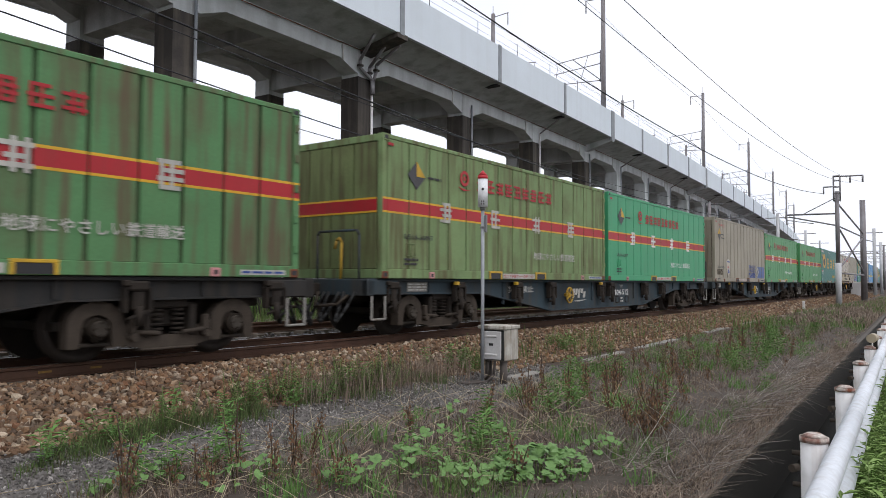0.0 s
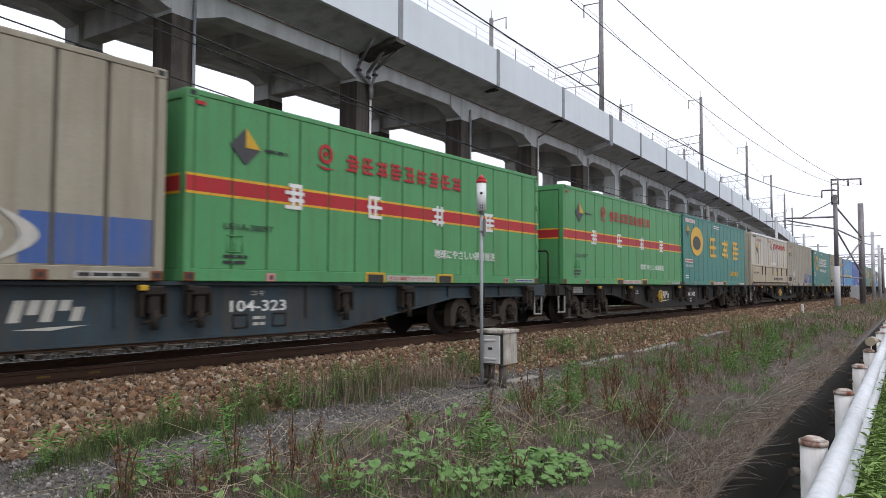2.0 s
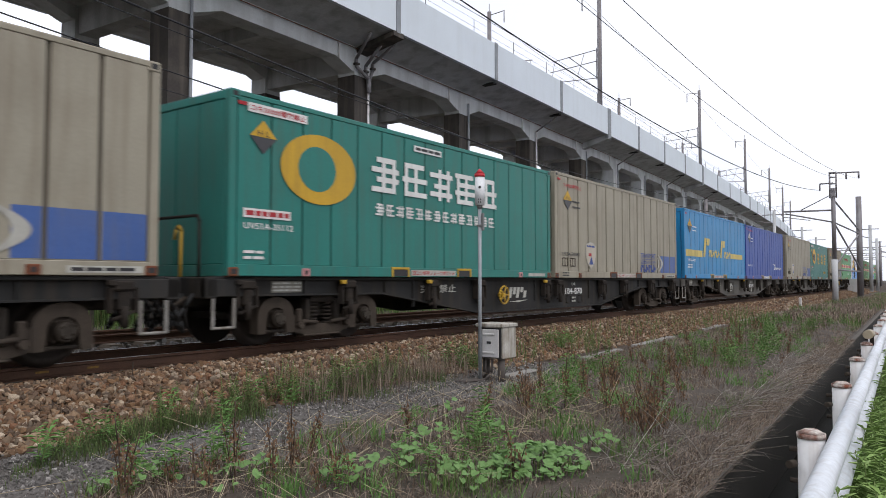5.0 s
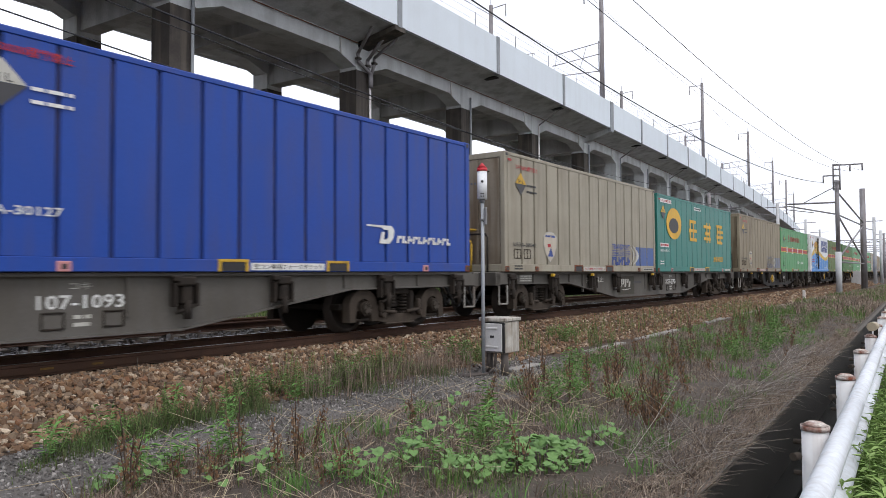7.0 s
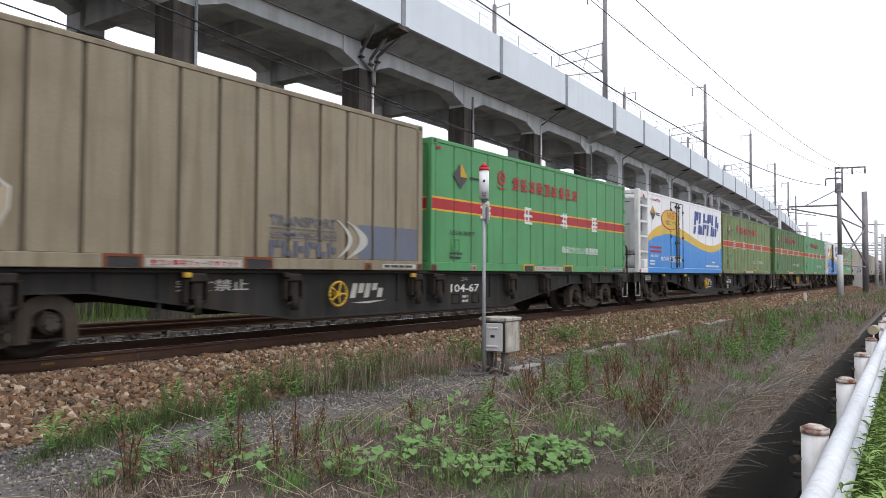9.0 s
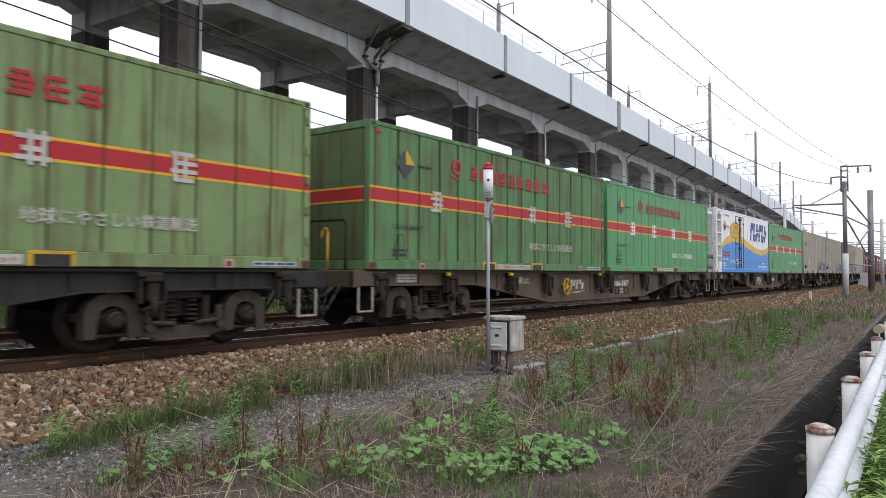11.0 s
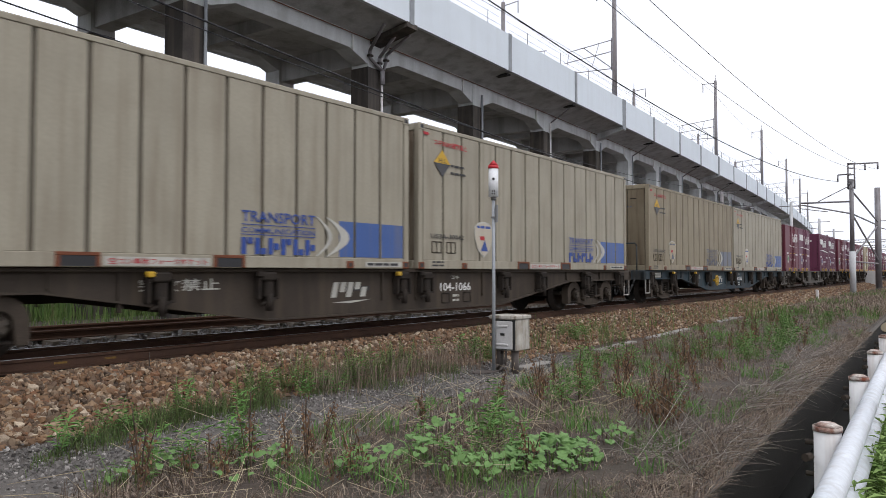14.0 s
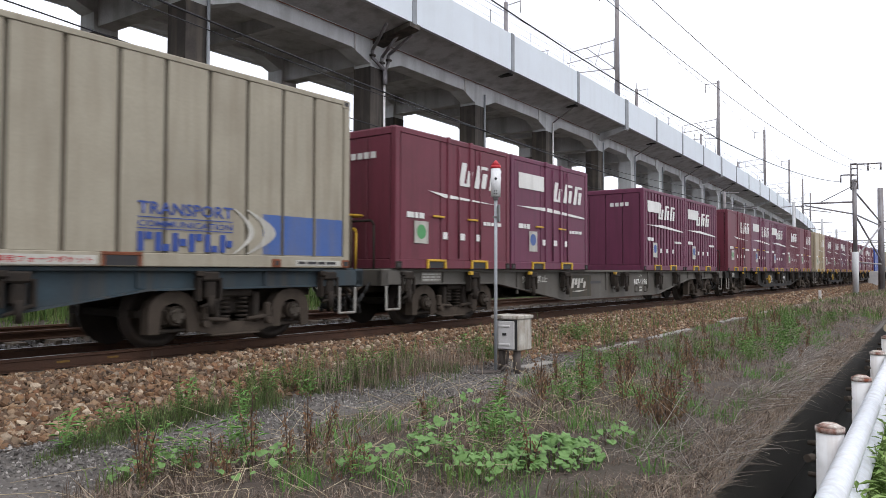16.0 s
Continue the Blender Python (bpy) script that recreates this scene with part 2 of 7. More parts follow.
def loft(sections, smooth=False, closed=True):
    """Verts and faces of a skin over equal closed sections, capped at the ends."""
    k = len(sections[0])
    verts = [p for s in sections for p in s]
    faces = []
    for i in range(len(sections) - 1):
        for j in range(k if closed else k - 1):
            faces.append((i * k + j, (i + 1) * k + j, (i + 1) * k + (j + 1) % k, i * k + (j + 1) % k))
    if closed:
        faces.append(tuple(range(k)))
        faces.append(tuple((len(sections) - 1) * k + j for j in reversed(range(k))))
    return verts, [], faces


# ---- ground ----
def path_edge(x):
    """The near side of the gravel path."""
    return np.interp(x, [2.0, 3.5, 4.5, 6.5, 7.8, 9.5, 12.0], [4.7, 5.0, 4.85, 4.95, 4.75, 4.95, 5.44])


def ground_section(x):
    b, c = skew(x), bend(x)
    near = path_edge(x) if x < 12 else min(5.3 + 0.012 * x, 6.5 + c)
    return [(-700, -0.47), (-60, -0.47), (-4, -0.47), (-0.3 + b, -0.45), (0.2 + b, -0.42), (0.62 + b, -0.47), (0.68 + b, -1.3), (1.0 + b, -1.34),
            (1.22 + b, -1.3), (1.28 + b, -0.56), (1.5 + b, -0.5), (2.2 + b, -0.46), (3.0 + 0.6 * b, -0.5), (4.0 + 0.4 * b, -0.49),
            (near - 0.35 if near - 0.35 > 4.0 + 0.4 * b else 4.1 + 0.4 * b, -0.5), (near + 0.1, -0.5), (6.0 + c, -0.515), (6.45 + c, -0.5), (7.0 + c, -0.43), (7.5 + c, -0.31), (7.85 + c, -0.19),
            (8.2 + c, -0.17), (8.6 + c, -0.2), (9.25 + c, -0.2), (10.3 + c, -0.22), (11.2 + c, -0.25), (12.4 + c, -0.22), (13.2 + c, -0.22),
            (14.4 + c, -0.24), (15.3 + c, -0.7), (17 + c, -0.85), (22 + c, -0.85), (40 + c, -0.8), (90 + c, -0.8), (400 + c, -0.8), (1500 + c, -0.8)]


def ground_z(x, y):
    s = ground_section(x)
    for (y0, z0), (y1, z1) in zip(s, s[1:]):
        if y0 <= y <= y1:
            return z0 + (z1 - z0) * (y - y0) / max(1e-6, y1 - y0)
    return -0.5


def build_ground():
    xs = [-700, -300, -120, -60, -30, -15, -8, -4] + [-2 + 0.5 * i for i in range(64)] + [30 + 2 * i for i in range(36)] + [105, 115, 130, 150, 175, 200, 230, 260, 330, 500, 900, 1500]
    verts, faces = [], []
    for x in xs:
        for y, z in ground_section(x):
            rough = 0.035 * noise.noise((x * 1.3, y * 1.3, 2.0)) if 1.5 < y < 8 else 0.0
            verts.append((x, y, z + rough))
    k = len(ground_section(0))
    for i in range(len(xs) - 1):
        for j in range(k - 1):
            faces.append((i * k + j, (i + 1) * k + j, (i + 1) * k + j + 1, i * k + j + 1))
    mesh = (verts, [], faces)
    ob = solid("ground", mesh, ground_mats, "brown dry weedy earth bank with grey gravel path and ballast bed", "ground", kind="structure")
    for i, f in enumerate(ob.data.polygons):
        j = i % (k - 1)
        x = xs[i // (k - 1)]
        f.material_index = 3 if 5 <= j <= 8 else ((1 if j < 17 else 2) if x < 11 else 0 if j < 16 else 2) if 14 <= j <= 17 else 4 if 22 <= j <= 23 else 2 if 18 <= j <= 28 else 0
        f.use_smooth = not (5 <= j <= 9)
    return ob


earth = surface("dry_weedy_earth", (0.085, 0.066, 0.053), 0.95, alt=(0.045, 0.042, 0.027), scale=0.9, amount=0.7, grain=22, grain_amount=0.5, bump=0.9, bump_scale=30)
gravel = surface("grey_fine_gravel", (0.155, 0.14, 0.128), 0.95, alt=(0.085, 0.074, 0.064), scale=2.0, amount=0.6, grain=70, grain_amount=0.6, bump=1.0, bump_scale=70)
ballast_bed = surface("brown_ballast_bed", (0.085, 0.058, 0.04), 0.95, alt=(0.035, 0.026, 0.02), scale=14, amount=0.9, grain=30, grain_amount=0.6, bump=1.0, bump_scale=18)
ditch_wall = surface("dark_ditch_concrete", (0.035, 0.032, 0.028), 0.7, alt=(0.018, 0.018, 0.015), scale=2, bump=0.4)
# Bed between the rails: the train's shade is put into its colour.
shaded_bed = surface("dark_ballast_bed_in_train_shade", (0.045, 0.036, 0.03), 0.9, alt=(0.025, 0.02, 0.018), scale=10, amount=0.8, grain=30, grain_amount=0.5, bump=1.0, bump_scale=18)
ground_mats = [earth, gravel, ballast_bed, ditch_wall, shaded_bed]
build_ground()

water_mat = surface("still_ditch_water", (0.012, 0.012, 0.01), 0.06, bump=0.05, bump_scale=4, spec=0.5, amount=0.2, grain_amount=0.1)
solid("water", loft([[(x, 0.66 + skew(x), -1.12), (x, 1.27 + skew(x), -1.12)] for x in (-60, -20, 0, 5, 10, 15, 20, 30, 40, 60, 90, 120)], closed=False), water_mat,
      "dark still water in the concrete ditch", "water", kind="structure")


# ---- tracks ----
def rail_profile(y, c):
    """Rail section: foot, web, head, top at z = 0."""
    pts = [(-0.064, -0.153), (0.064, -0.153), (0.064, -0.142), (0.012, -0.125), (0.009, -0.045), (0.033, -0.035), (0.033, -0.006), (0.026, 0.0),
           (-0.026, 0.0), (-0.033, -0.006), (-0.033, -0.035), (-0.009, -0.045), (-0.012, -0.125), (-0.064, -0.142)]
    return [(y + c + a, z) for a, z in pts]


RAIL_XS = [-120, -60, -30] + list(range(-20, 100, 4)) + list(range(100, 270, 10))
for track, worn in ((0, True), (1, False)):
    for side in (-1, 1):
        y = TRACK_Y + track * SPACING + side * (0.5335 + 0.033)
        bm = loft([[(x, a, z) for a, z in rail_profile(y, bend(x))] for x in RAIL_XS])
        ob = solid("rail", bm, [rail_rust, rail_shine], "rusty steel rail" + (" with a worn bright head on ballast" if worn else " of the second track on ballast"),
                   "rail", group="rails", kind="structure")
        if worn:
            for i, f in enumerate(ob.data.polygons):
                if i < 14 * (len(RAIL_XS) - 1) and i % 14 == 7:
                    f.material_index = 1


def sleeper_row(track):
    bm = bmesh.new()
    prism(bm, [(-0.14, -0.33), (0.14, -0.33), (0.1, -0.155), (-0.1, -0.155)], -1.0, 1.0)
    first = solid("sleeper", bm, sleeper_mat, "brown concrete sleeper set in ballast", "sleeper", group="sleepers")
    for i in range(1, 110):
        x = -4 + 0.64 * i
        copy_thing(first, pose(x, TRACK_Y + track * SPACING + bend(x), 0.0, 0, 0, math.degrees(2 * BEND * x)))
    first.matrix_basis = pose(-4, TRACK_Y + track * SPACING, 0)


sleeper_row(0)
sleeper_row(1)


# ---- viaduct ----
rubber_dark = surface("black_drain_slot", (0.03, 0.03, 0.03), 0.9)
COLS = [-39.0, -30.0, -21.0, -12.0, -3.0, 5.6, 14.5, 24.2, 33.2, 42.1, 51.2, 58.6, 66.6, 74.6, 83.0, 91.5, 100.0, 109, 118, 127, 136, 146, 156, 166, 177, 188, 199, 210, 222, 234]
JOINTS = (-21.0, 14.5, 24.2, 51.2, 83.0, 118, 156, 199)


def along_viaduct(x, off, z):
    slope = 0.037 + 0.00044 * x
    n = math.hypot(1, slope)
    return (x - off * slope / n, viaduct_y(x) + off / n, z)


def viaduct_run(section, x0, x1, step=4.5):
    """A skin of the section (offset from the face, z) from x0 to x1 along the curve."""
    k = max(1, round((x1 - x0) / step))
    return loft([[along_viaduct(x0 + (x1 - x0) * i / k, o, z) for o, z in section] for i in range(k + 1)])


def build_viaduct():
    v = thing("viaduct", "long grey concrete railway viaduct on streaked columns", "viaduct", kind="structure")
    ends = COLS[0] - 4, COLS[-1] + 4
    part("deck_slab", viaduct_run([(0.12, 12.02), (0.12, 12.3), (10.7, 12.3), (10.7, 12.02), (8.9, 11.6), (2.1, 11.6)], *ends), concrete_dim, v)
    for a, b in zip(COLS, COLS[1:]):
        part("parapet_panel", viaduct_run([(0.0, 12.0), (0.0, 14.0), (0.18, 14.0), (0.18, 12.0)], a + 0.1, b - 0.1, 9), concrete, v)
        part("parapet_panel", viaduct_run([(10.7, 12.0), (10.7, 14.0), (10.88, 14.0), (10.88, 12.0)], a + 0.03, b - 0.03, 9), concrete, v)
    for x in COLS:
        wide = x in JOINTS
        w = 0.32 if wide and x > 30 else 0.15
        part("joint_cover", viaduct_run([(-0.05, 11.75 if wide and x > 30 else 11.95), (-0.05, 14.03), (0.2, 14.03), (0.2, 11.75 if wide and x > 30 else 11.95)], x - w, x + w, 9),
             seam_mat, v)
        if wide and x > 30:
            part("bracket", viaduct_run([(0.0, 11.7), (0.0, 12.05), (2.09, 11.62), (2.09, 11.1)], x - 0.3, x + 0.3, 9), concrete_dim, v)
    # edge beams with haunches at the columns, cross beams, columns
    for off, low in ((2.1, 10.87), (7.9, 11.48)):
        for a, b in zip(COLS, COLS[1:]):
            prof = [(a + 0.5, low - 0.42), (a + 0.62, low - 0.42), (a + 1.75, low), (b - 1.75, low), (b - 0.62, low - 0.42), (b - 0.5, low - 0.42)]
            secs = [[along_viaduct(x, off, 11.62), along_viaduct(x, off + 0.85, 11.62), along_viaduct(x, off + 0.85, z), along_viaduct(x, off, z)] for x, z in prof]
            part("edge_beam", loft(secs), beam_mat, v, "pale grey haunched edge beam")
        for x in COLS:
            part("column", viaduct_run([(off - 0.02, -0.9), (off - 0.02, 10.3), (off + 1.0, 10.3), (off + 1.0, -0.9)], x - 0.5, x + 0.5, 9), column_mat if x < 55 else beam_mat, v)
            part("column_head", viaduct_run([(off - 0.01, 10.302), (off - 0.01, 11.6), (off + 0.98, 11.6), (off + 0.98, 10.302)], x - 0.496, x + 0.496, 9), beam_mat, v)
    for x in COLS:
        part("cross_beam", viaduct_run([(2.96, 10.5), (2.96, 11.59), (7.89, 11.59), (7.89, 10.5)], x - 0.35, x + 0.35, 9), concrete_dim, v)
    for a, b in zip(COLS, COLS[1:]):
        m = (a + b) / 2
        part("cross_beam", viaduct_run([(2.96, 11.0), (2.96, 11.59), (7.89, 11.59), (7.89, 11.0)], m - 0.25, m + 0.25, 9), concrete_dim, v)
    # rain pipes, cable tray line, drain spouts and small hangers on the near face
    for x in COLS[5:20:1]:
        bm = bmesh.new()
        p = along_viaduct(x + 0.35, 1.98, 0)
        q = along_viaduct(x + 0.35, 0.5, 0)
        rod(bm, (p[0], p[1], 11.0), (p[0], p[1], -0.8), 0.06, n=8)
        part("rain_pipe", bm, white_paint if x in (24.2, 42.1) else seam_mat, v, "rain pipe down the column")
        bm = bmesh.new()
        block(bm, q[0] - 0.28, q[0] + 0.1, q[1] - 0.3, q[1] + 0.9, 11.84, 11.93, 0.01)
        part("drain_slot", bm, rubber_dark, v, "dark drain slot under the deck edge")
        if x in (42.1, 58.6, 74.6, 91.5):
            bm = bmesh.new()
            pipe(bm, [(q[0], q[1], 11.9), (q[0], q[1], 11.8), (p[0], p[1], 10.95)], 0.05, 7)
            part("rain_pipe", bm, steel_pole, v, "dark slanted drain pipe")
    for a, b in zip(COLS[5:16], COLS[6:17]):
        bm = bmesh.new()
        p = along_viaduct(b - 1.6, 2.04, 0)
        rod(bm, (p[0], p[1], 10.75), (p[0], p[1], 11.5), 0.04, n=6)
        part("hanger", bm, white_paint, v, "short white hanger pipe")
    bm = bmesh.new()
    for a, b in zip(COLS[4:16], COLS[5:17]):
        rod(bm, along_viaduct(a, 2.0, 11.5), along_viaduct(b, 2.0, 11.5), 0.022, n=5)
    part("cable", bm, rust, v)
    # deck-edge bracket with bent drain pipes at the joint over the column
    part("bracket", viaduct_run([(-0.03, 11.78), (-0.03, 12.0), (2.09, 11.62), (2.09, 11.35)], 23.85, 24.6, 9), column_mat, v, "dark streaked joint bracket")
    for s, low in ((-0.55, 11.0), (0.1, 10.8), (0.6, 11.05)):
        bm = bmesh.new()
        p, q, r = along_viaduct(24.2 + s, 1.93, 0), along_viaduct(24.1 + s * 1.6, 0.75, 0), along_viaduct(24.5 + 0.1 * s, 1.9, 0)
        pipe(bm, [(q[0], q[1], 11.85), (p[0], p[1], low), (p[0], p[1], low - 0.35), (r[0], r[1], 10.25), (r[0], r[1], 9.6)], 0.075, 8)
        part("rain_pipe", bm, steel_pole, v, "grey bent drain pipe")
        bm = bmesh.new()
        block(bm, p[0] - 0.12, p[0] + 0.12, p[1] - 0.12, p[1] + 0.1, low - 0.3, low - 0.2, 0.02)
        part("pipe_clamp", bm, column_mat, v)

    # thin parapet-top wire stands
    for x in [22 + 4.5 * i for i in range(30)]:
        bm = bmesh.new()
        rod(bm, along_viaduct(x, 0.1, 13.98), along_viaduct(x, 0.1, 14.75), 0.018, n=5)
        part("wire_stand", bm, wire_mat, v)
    for z in (14.3, 14.7):
        bm = bmesh.new()
        for i in range(29):
            rod(bm, along_viaduct(22 + 4.5 * i, 0.1, z), along_viaduct(26.5 + 4.5 * i, 0.1, z), 0.008, n=4)
        part("rail_wire", bm, wire_mat, v)
    return v


build_viaduct()


# ---- masts, wires, poles ----
def viaduct_mast(x, off, inward):
    m = thing("catenary_mast", "tall grey steel catenary mast standing on the viaduct", "mast", group="masts on the viaduct")
    bx, by, _ = along_viaduct(x, off, 0)
    bm = bmesh.new()
    rod(bm, (bx, by, 12.3), (bx, by, 23.6), 0.2, 0.17, n=10)
    rod(bm, (bx, by, 23.6), (bx, by, 24.3), 0.03, n=5)
    part("pole", bm, steel_pole, m)
    d = inward
    bm = bmesh.new()
    rod(bm, (bx, by + d * 0.25, 16.7), (bx, by + d * 0.25, 19.2), 0.04, n=6)
    for z0, r, z1 in ((19.05, 4.1, 18.75), (18.15, 4.3, 17.9), (16.8, 5.6, 17.1), (16.8, 2.6, 18.85)):
        rod(bm, (bx, by + d * 0.2, z0), (bx, by + d * r, z1), 0.035, n=6)
    rod(bm, (bx, by + d * 1.3, 18.95), (bx, by + d * 1.9, 17.2), 0.022, n=5)
    rod(bm, (bx, by + d * 3.9, 18.8), (bx, by + d * 4.2, 17.0), 0.02, n=5)
    part("bracket", bm, steel_pole, m)
    bm = bmesh.new()
    rod(bm, (bx, by, 23.3), (bx, by + d * 1.5, 23.4), 0.04, n=6)
    rod(bm, (bx, by + d * 1.45, 22.4), (bx, by + d * 1.45, 23.4), 0.05, n=6)
    part("insulator_arm", bm, steel_pole, m)
    return m


for x in (17.5, 52.0, 86.5, 121.0, 156.0, 190.0, 225.0):
    viaduct_mast(x, 1.0, 1)
    viaduct_mast(x * (1 - 0.6 / (viaduct_y(x) + 10.9)), 10.3, -1)


def wire(label, pts, r, steps=10, start=-12.0):
    """A wire through points, with a smooth sag between them."""
    xs = [p[0] for p in pts]
    bm = bmesh.new()
    cu = np.polyfit(xs, [p[1] for p in pts], min(2, len(pts) - 1)), np.polyfit(xs, [p[2] for p in pts], min(2, len(pts) - 1))
    n = steps
    line = [(x, float(np.polyval(cu[0], x)), float(np.polyval(cu[1], x))) for x in [start + (xs[-1] - start) * i / n for i in range(n + 1)]]
    pipe(bm, line, r, 5)
    return solid("overhead_wire", bm, wire_mat, label, "wire", group="overhead wires")


wire("thick dark feeder wire sagging to the lattice pole", [(14.9, 8.5, 6.8), (29.6, 8.3, 6.23), (56.3, 7.95, 7.3)], 0.017, 24, 0.0)
wire("thin power line sagging to the lattice pole arm", [(19.8, 5.5, 6.55), (45.4, 5.5, 7.04), (56.3, 5.54, 7.95)], 0.008, 20, 6.0)
wire("thin power line sagging to the lattice pole", [(20.3, 6.3, 6.53), (48, 6.3, 7.22), (56.3, 6.3, 7.95)], 0.008, 20, 6.0)
wire("dark messenger wire over the second track", [(7.2, 13.1, 6.46), (22.2, 13.2, 5.55), (56.3, 13.55, 5.86)], 0.022, 24)
wire("dark contact wire over the second track", [(5.2, 13.1, 5.53), (15.7, 13.2, 4.88), (56.3, 13.5, 5.73)], 0.014, 24)
wire("thin wire beyond the second track", [(6.5, 16.2, 6.0), (25, 16.4, 5.3), (56.3, 16.93, 5.52)], 0.012, 20)
wire("thin wire beside the second track", [(10, 14.6, 6.7), (25, 14.7, 6.1), (56.3, 14.8, 7.0)], 0.013, 20)
for off in (1.4, 4.2, 7.6, 9.6):
    bm = bmesh.new()
    for k in range(40):
        x0, x1 = 17.5 + k * 5.2, 17.5 + (k + 1) * 5.2
        z = 18.6 if off in (4.2, 7.6) else 22.4
        sag = lambda x: z - 0.5 * math.sin(math.pi * ((x - 17.5) % 34.6) / 34.6)
        rod(bm, along_viaduct(x0, off, sag(x0)), along_viaduct(x1, off, sag(x1)), 0.014, n=4)
    solid("overhead_wire", bm, wire_mat, "thin dark catenary wire above the viaduct", "wire", group="overhead wires")


def catenary_post():
    p = thing("catenary_post", "grey steel post carrying the wires of the second track", "pole")
    x, y = 56.3, 15.8
    bm = bmesh.new()
    rod(bm, (x, y, -0.9), (x, y, 7.15), 0.13, n=10)
    part("pole", bm, steel_pole, p)
    for y1, z in ((13.48, 5.86), (13.45, 5.73), (16.98, 5.52), (14.75, 7.0)):
        bm = bmesh.new()
        rod(bm, (x, y, z), (x, y1, z), 0.035, n=6)
        part("arm", bm, steel_pole, p)


catenary_post()


def lattice_pole():
    p = thing("lattice_pole", "grey trackside pole with lattice head, arms and cross bracing", "pole")
    x, y = 56.3, 7.13
    bm = bmesh.new()
    rod(bm, (x, y, -0.6), (x, y, 2.4), 0.2, n=12)
    part("base", bm, concrete_dim, p, "grey concrete lower pole")
    bm = bmesh.new()
    rod(bm, (x, y, 2.3), (x, y, 7.4), 0.14, n=10)
    part("pole", bm, steel_pole, p)
    bm = bmesh.new()
    for dx, dy in ((-0.2, -0.2), (-0.2, 0.2), (0.2, 0.2), (0.2, -0.2)):
        rod(bm, (x + dx, y + dy, 6.7), (x + dx, y + dy, 8.5), 0.03, n=5)
    for z in (6.8, 7.25, 7.7, 8.15, 8.48):
        pipe(bm, [(x - 0.2, y - 0.2, z), (x - 0.2, y + 0.2, z), (x + 0.2, y + 0.2, z), (x + 0.2, y - 0.2, z), (x - 0.2, y - 0.2, z)], 0.025, 5)
    part("lattice_head", bm, steel_pole, p)
    bm = bmesh.new()
    rod(bm, (x, y + 0.2, 8.45), (x, 5.5, 8.4), 0.05, n=6)
    rod(bm, (x, y, 7.75), (x, 7.95, 7.75), 0.05, n=6)
    rod(bm, (x, 7.95, 7.75), (x, 7.95, 7.25), 0.05, n=6)
    for yy in (5.55, 6.3):
        rod(bm, (x, yy, 8.38), (x, yy, 7.95), 0.06, n=6)
    part("arm", bm, steel_pole, p)
    bm = bmesh.new()
    rod(bm, (x, y, 5.85), (x, 10.3, 5.9), 0.06, n=6)
    rod(bm, (x, y, 5.0), (x, 10.2, 5.75), 0.05, n=6)
    rod(bm, (x, y, 7.0), (x, 9.2, 5.95), 0.03, n=6)
    pipe(bm, [(x, 10.3, 5.9), (x, 10.5, 5.7), (x, 10.3, 5.5), (x, 8.6, 5.2)], 0.03, 5)
    part("bracket", bm, steel_pole, p)
    q = (71.7, 7.13)
    bm = bmesh.new()
    rod(bm, (q[0], q[1], -0.6), (q[0], q[1], 8.25), 0.26, 0.22, n=14)
    part("stay_pole", bm, steel_pole, p, "stout dark grey stay pole")
    bm = bmesh.new()
    for (za, zb) in ((6.6, 5.3), (5.0, 5.0), (5.0, 2.0), (1.9, 5.0), (1.7, 1.7)):
        rod(bm, (x, y, za), (q[0], q[1], zb), 0.06, n=6)
    part("bracing", bm, steel_pole, p, "crossed steel bracing")
    return p


lattice_pole()


def plain_pole(x, y, h, arm):
    p = thing("utility_pole", "grey concrete trackside pole beyond the train", "pole", group="distant trackside poles")
    bm = bmesh.new()
    rod(bm, (x, y, -0.8), (x, y, h), 0.22, 0.17, n=10)
    part("pole", bm, concrete_dim, p)
    bm = bmesh.new()
    rod(bm, (x, y - arm, h - 0.5), (x, y + arm, h - 0.5), 0.05, n=6)
    rod(bm, (x, y, h - 1.6), (x, y + arm * 1.6, h - 1.2), 0.05, n=6)
    part("arm", bm, steel_pole, p)


for x, y, h, arm in ((100, 8.8, 7.6, 0.9), (113, 9.2, 6.6, 0.6), (150, 10.6, 7.5, 1.2), (185, 13.0, 7.5, 1.2), (95, 18.5, 9.5, 1.4), (120, 19.5, 9.0, 1.4), (150, 22, 9.0, 1.6)):
    plain_pole(x, y, h, arm)


def portal(x, y0, y1, h):
    p = thing("catenary_portal", "distant steel lattice portal spanning the tracks", "gantry", group="distant catenary portals")
    for y in (y0, y1):
        bm = bmesh.new()
        rod(bm, (x, y, -0.9), (x, y, h + 1.2), 0.18, n=8)
        part("post", bm, steel_pole, p)
    bm = bmesh.new()
    for z in (h - 0.5, h):
        rod(bm, (x, y0, z), (x, y1, z), 0.07, n=6)
    n = 14
    for i in range(n):
        a, b = y0 + (y1 - y0) * i / n, y0 + (y1 - y0) * (i + 1) / n
        rod(bm, (x, a, h - 0.5 if i % 2 else h), (x, b, h if i % 2 else h - 0.5), 0.035, n=5)
    part("beam", bm, steel_pole, p)


for x in (165, 200, 240):
    portal(x, 11.0 + bend(x) - 3.5, 11.0 + bend(x) + 9, 7.4)


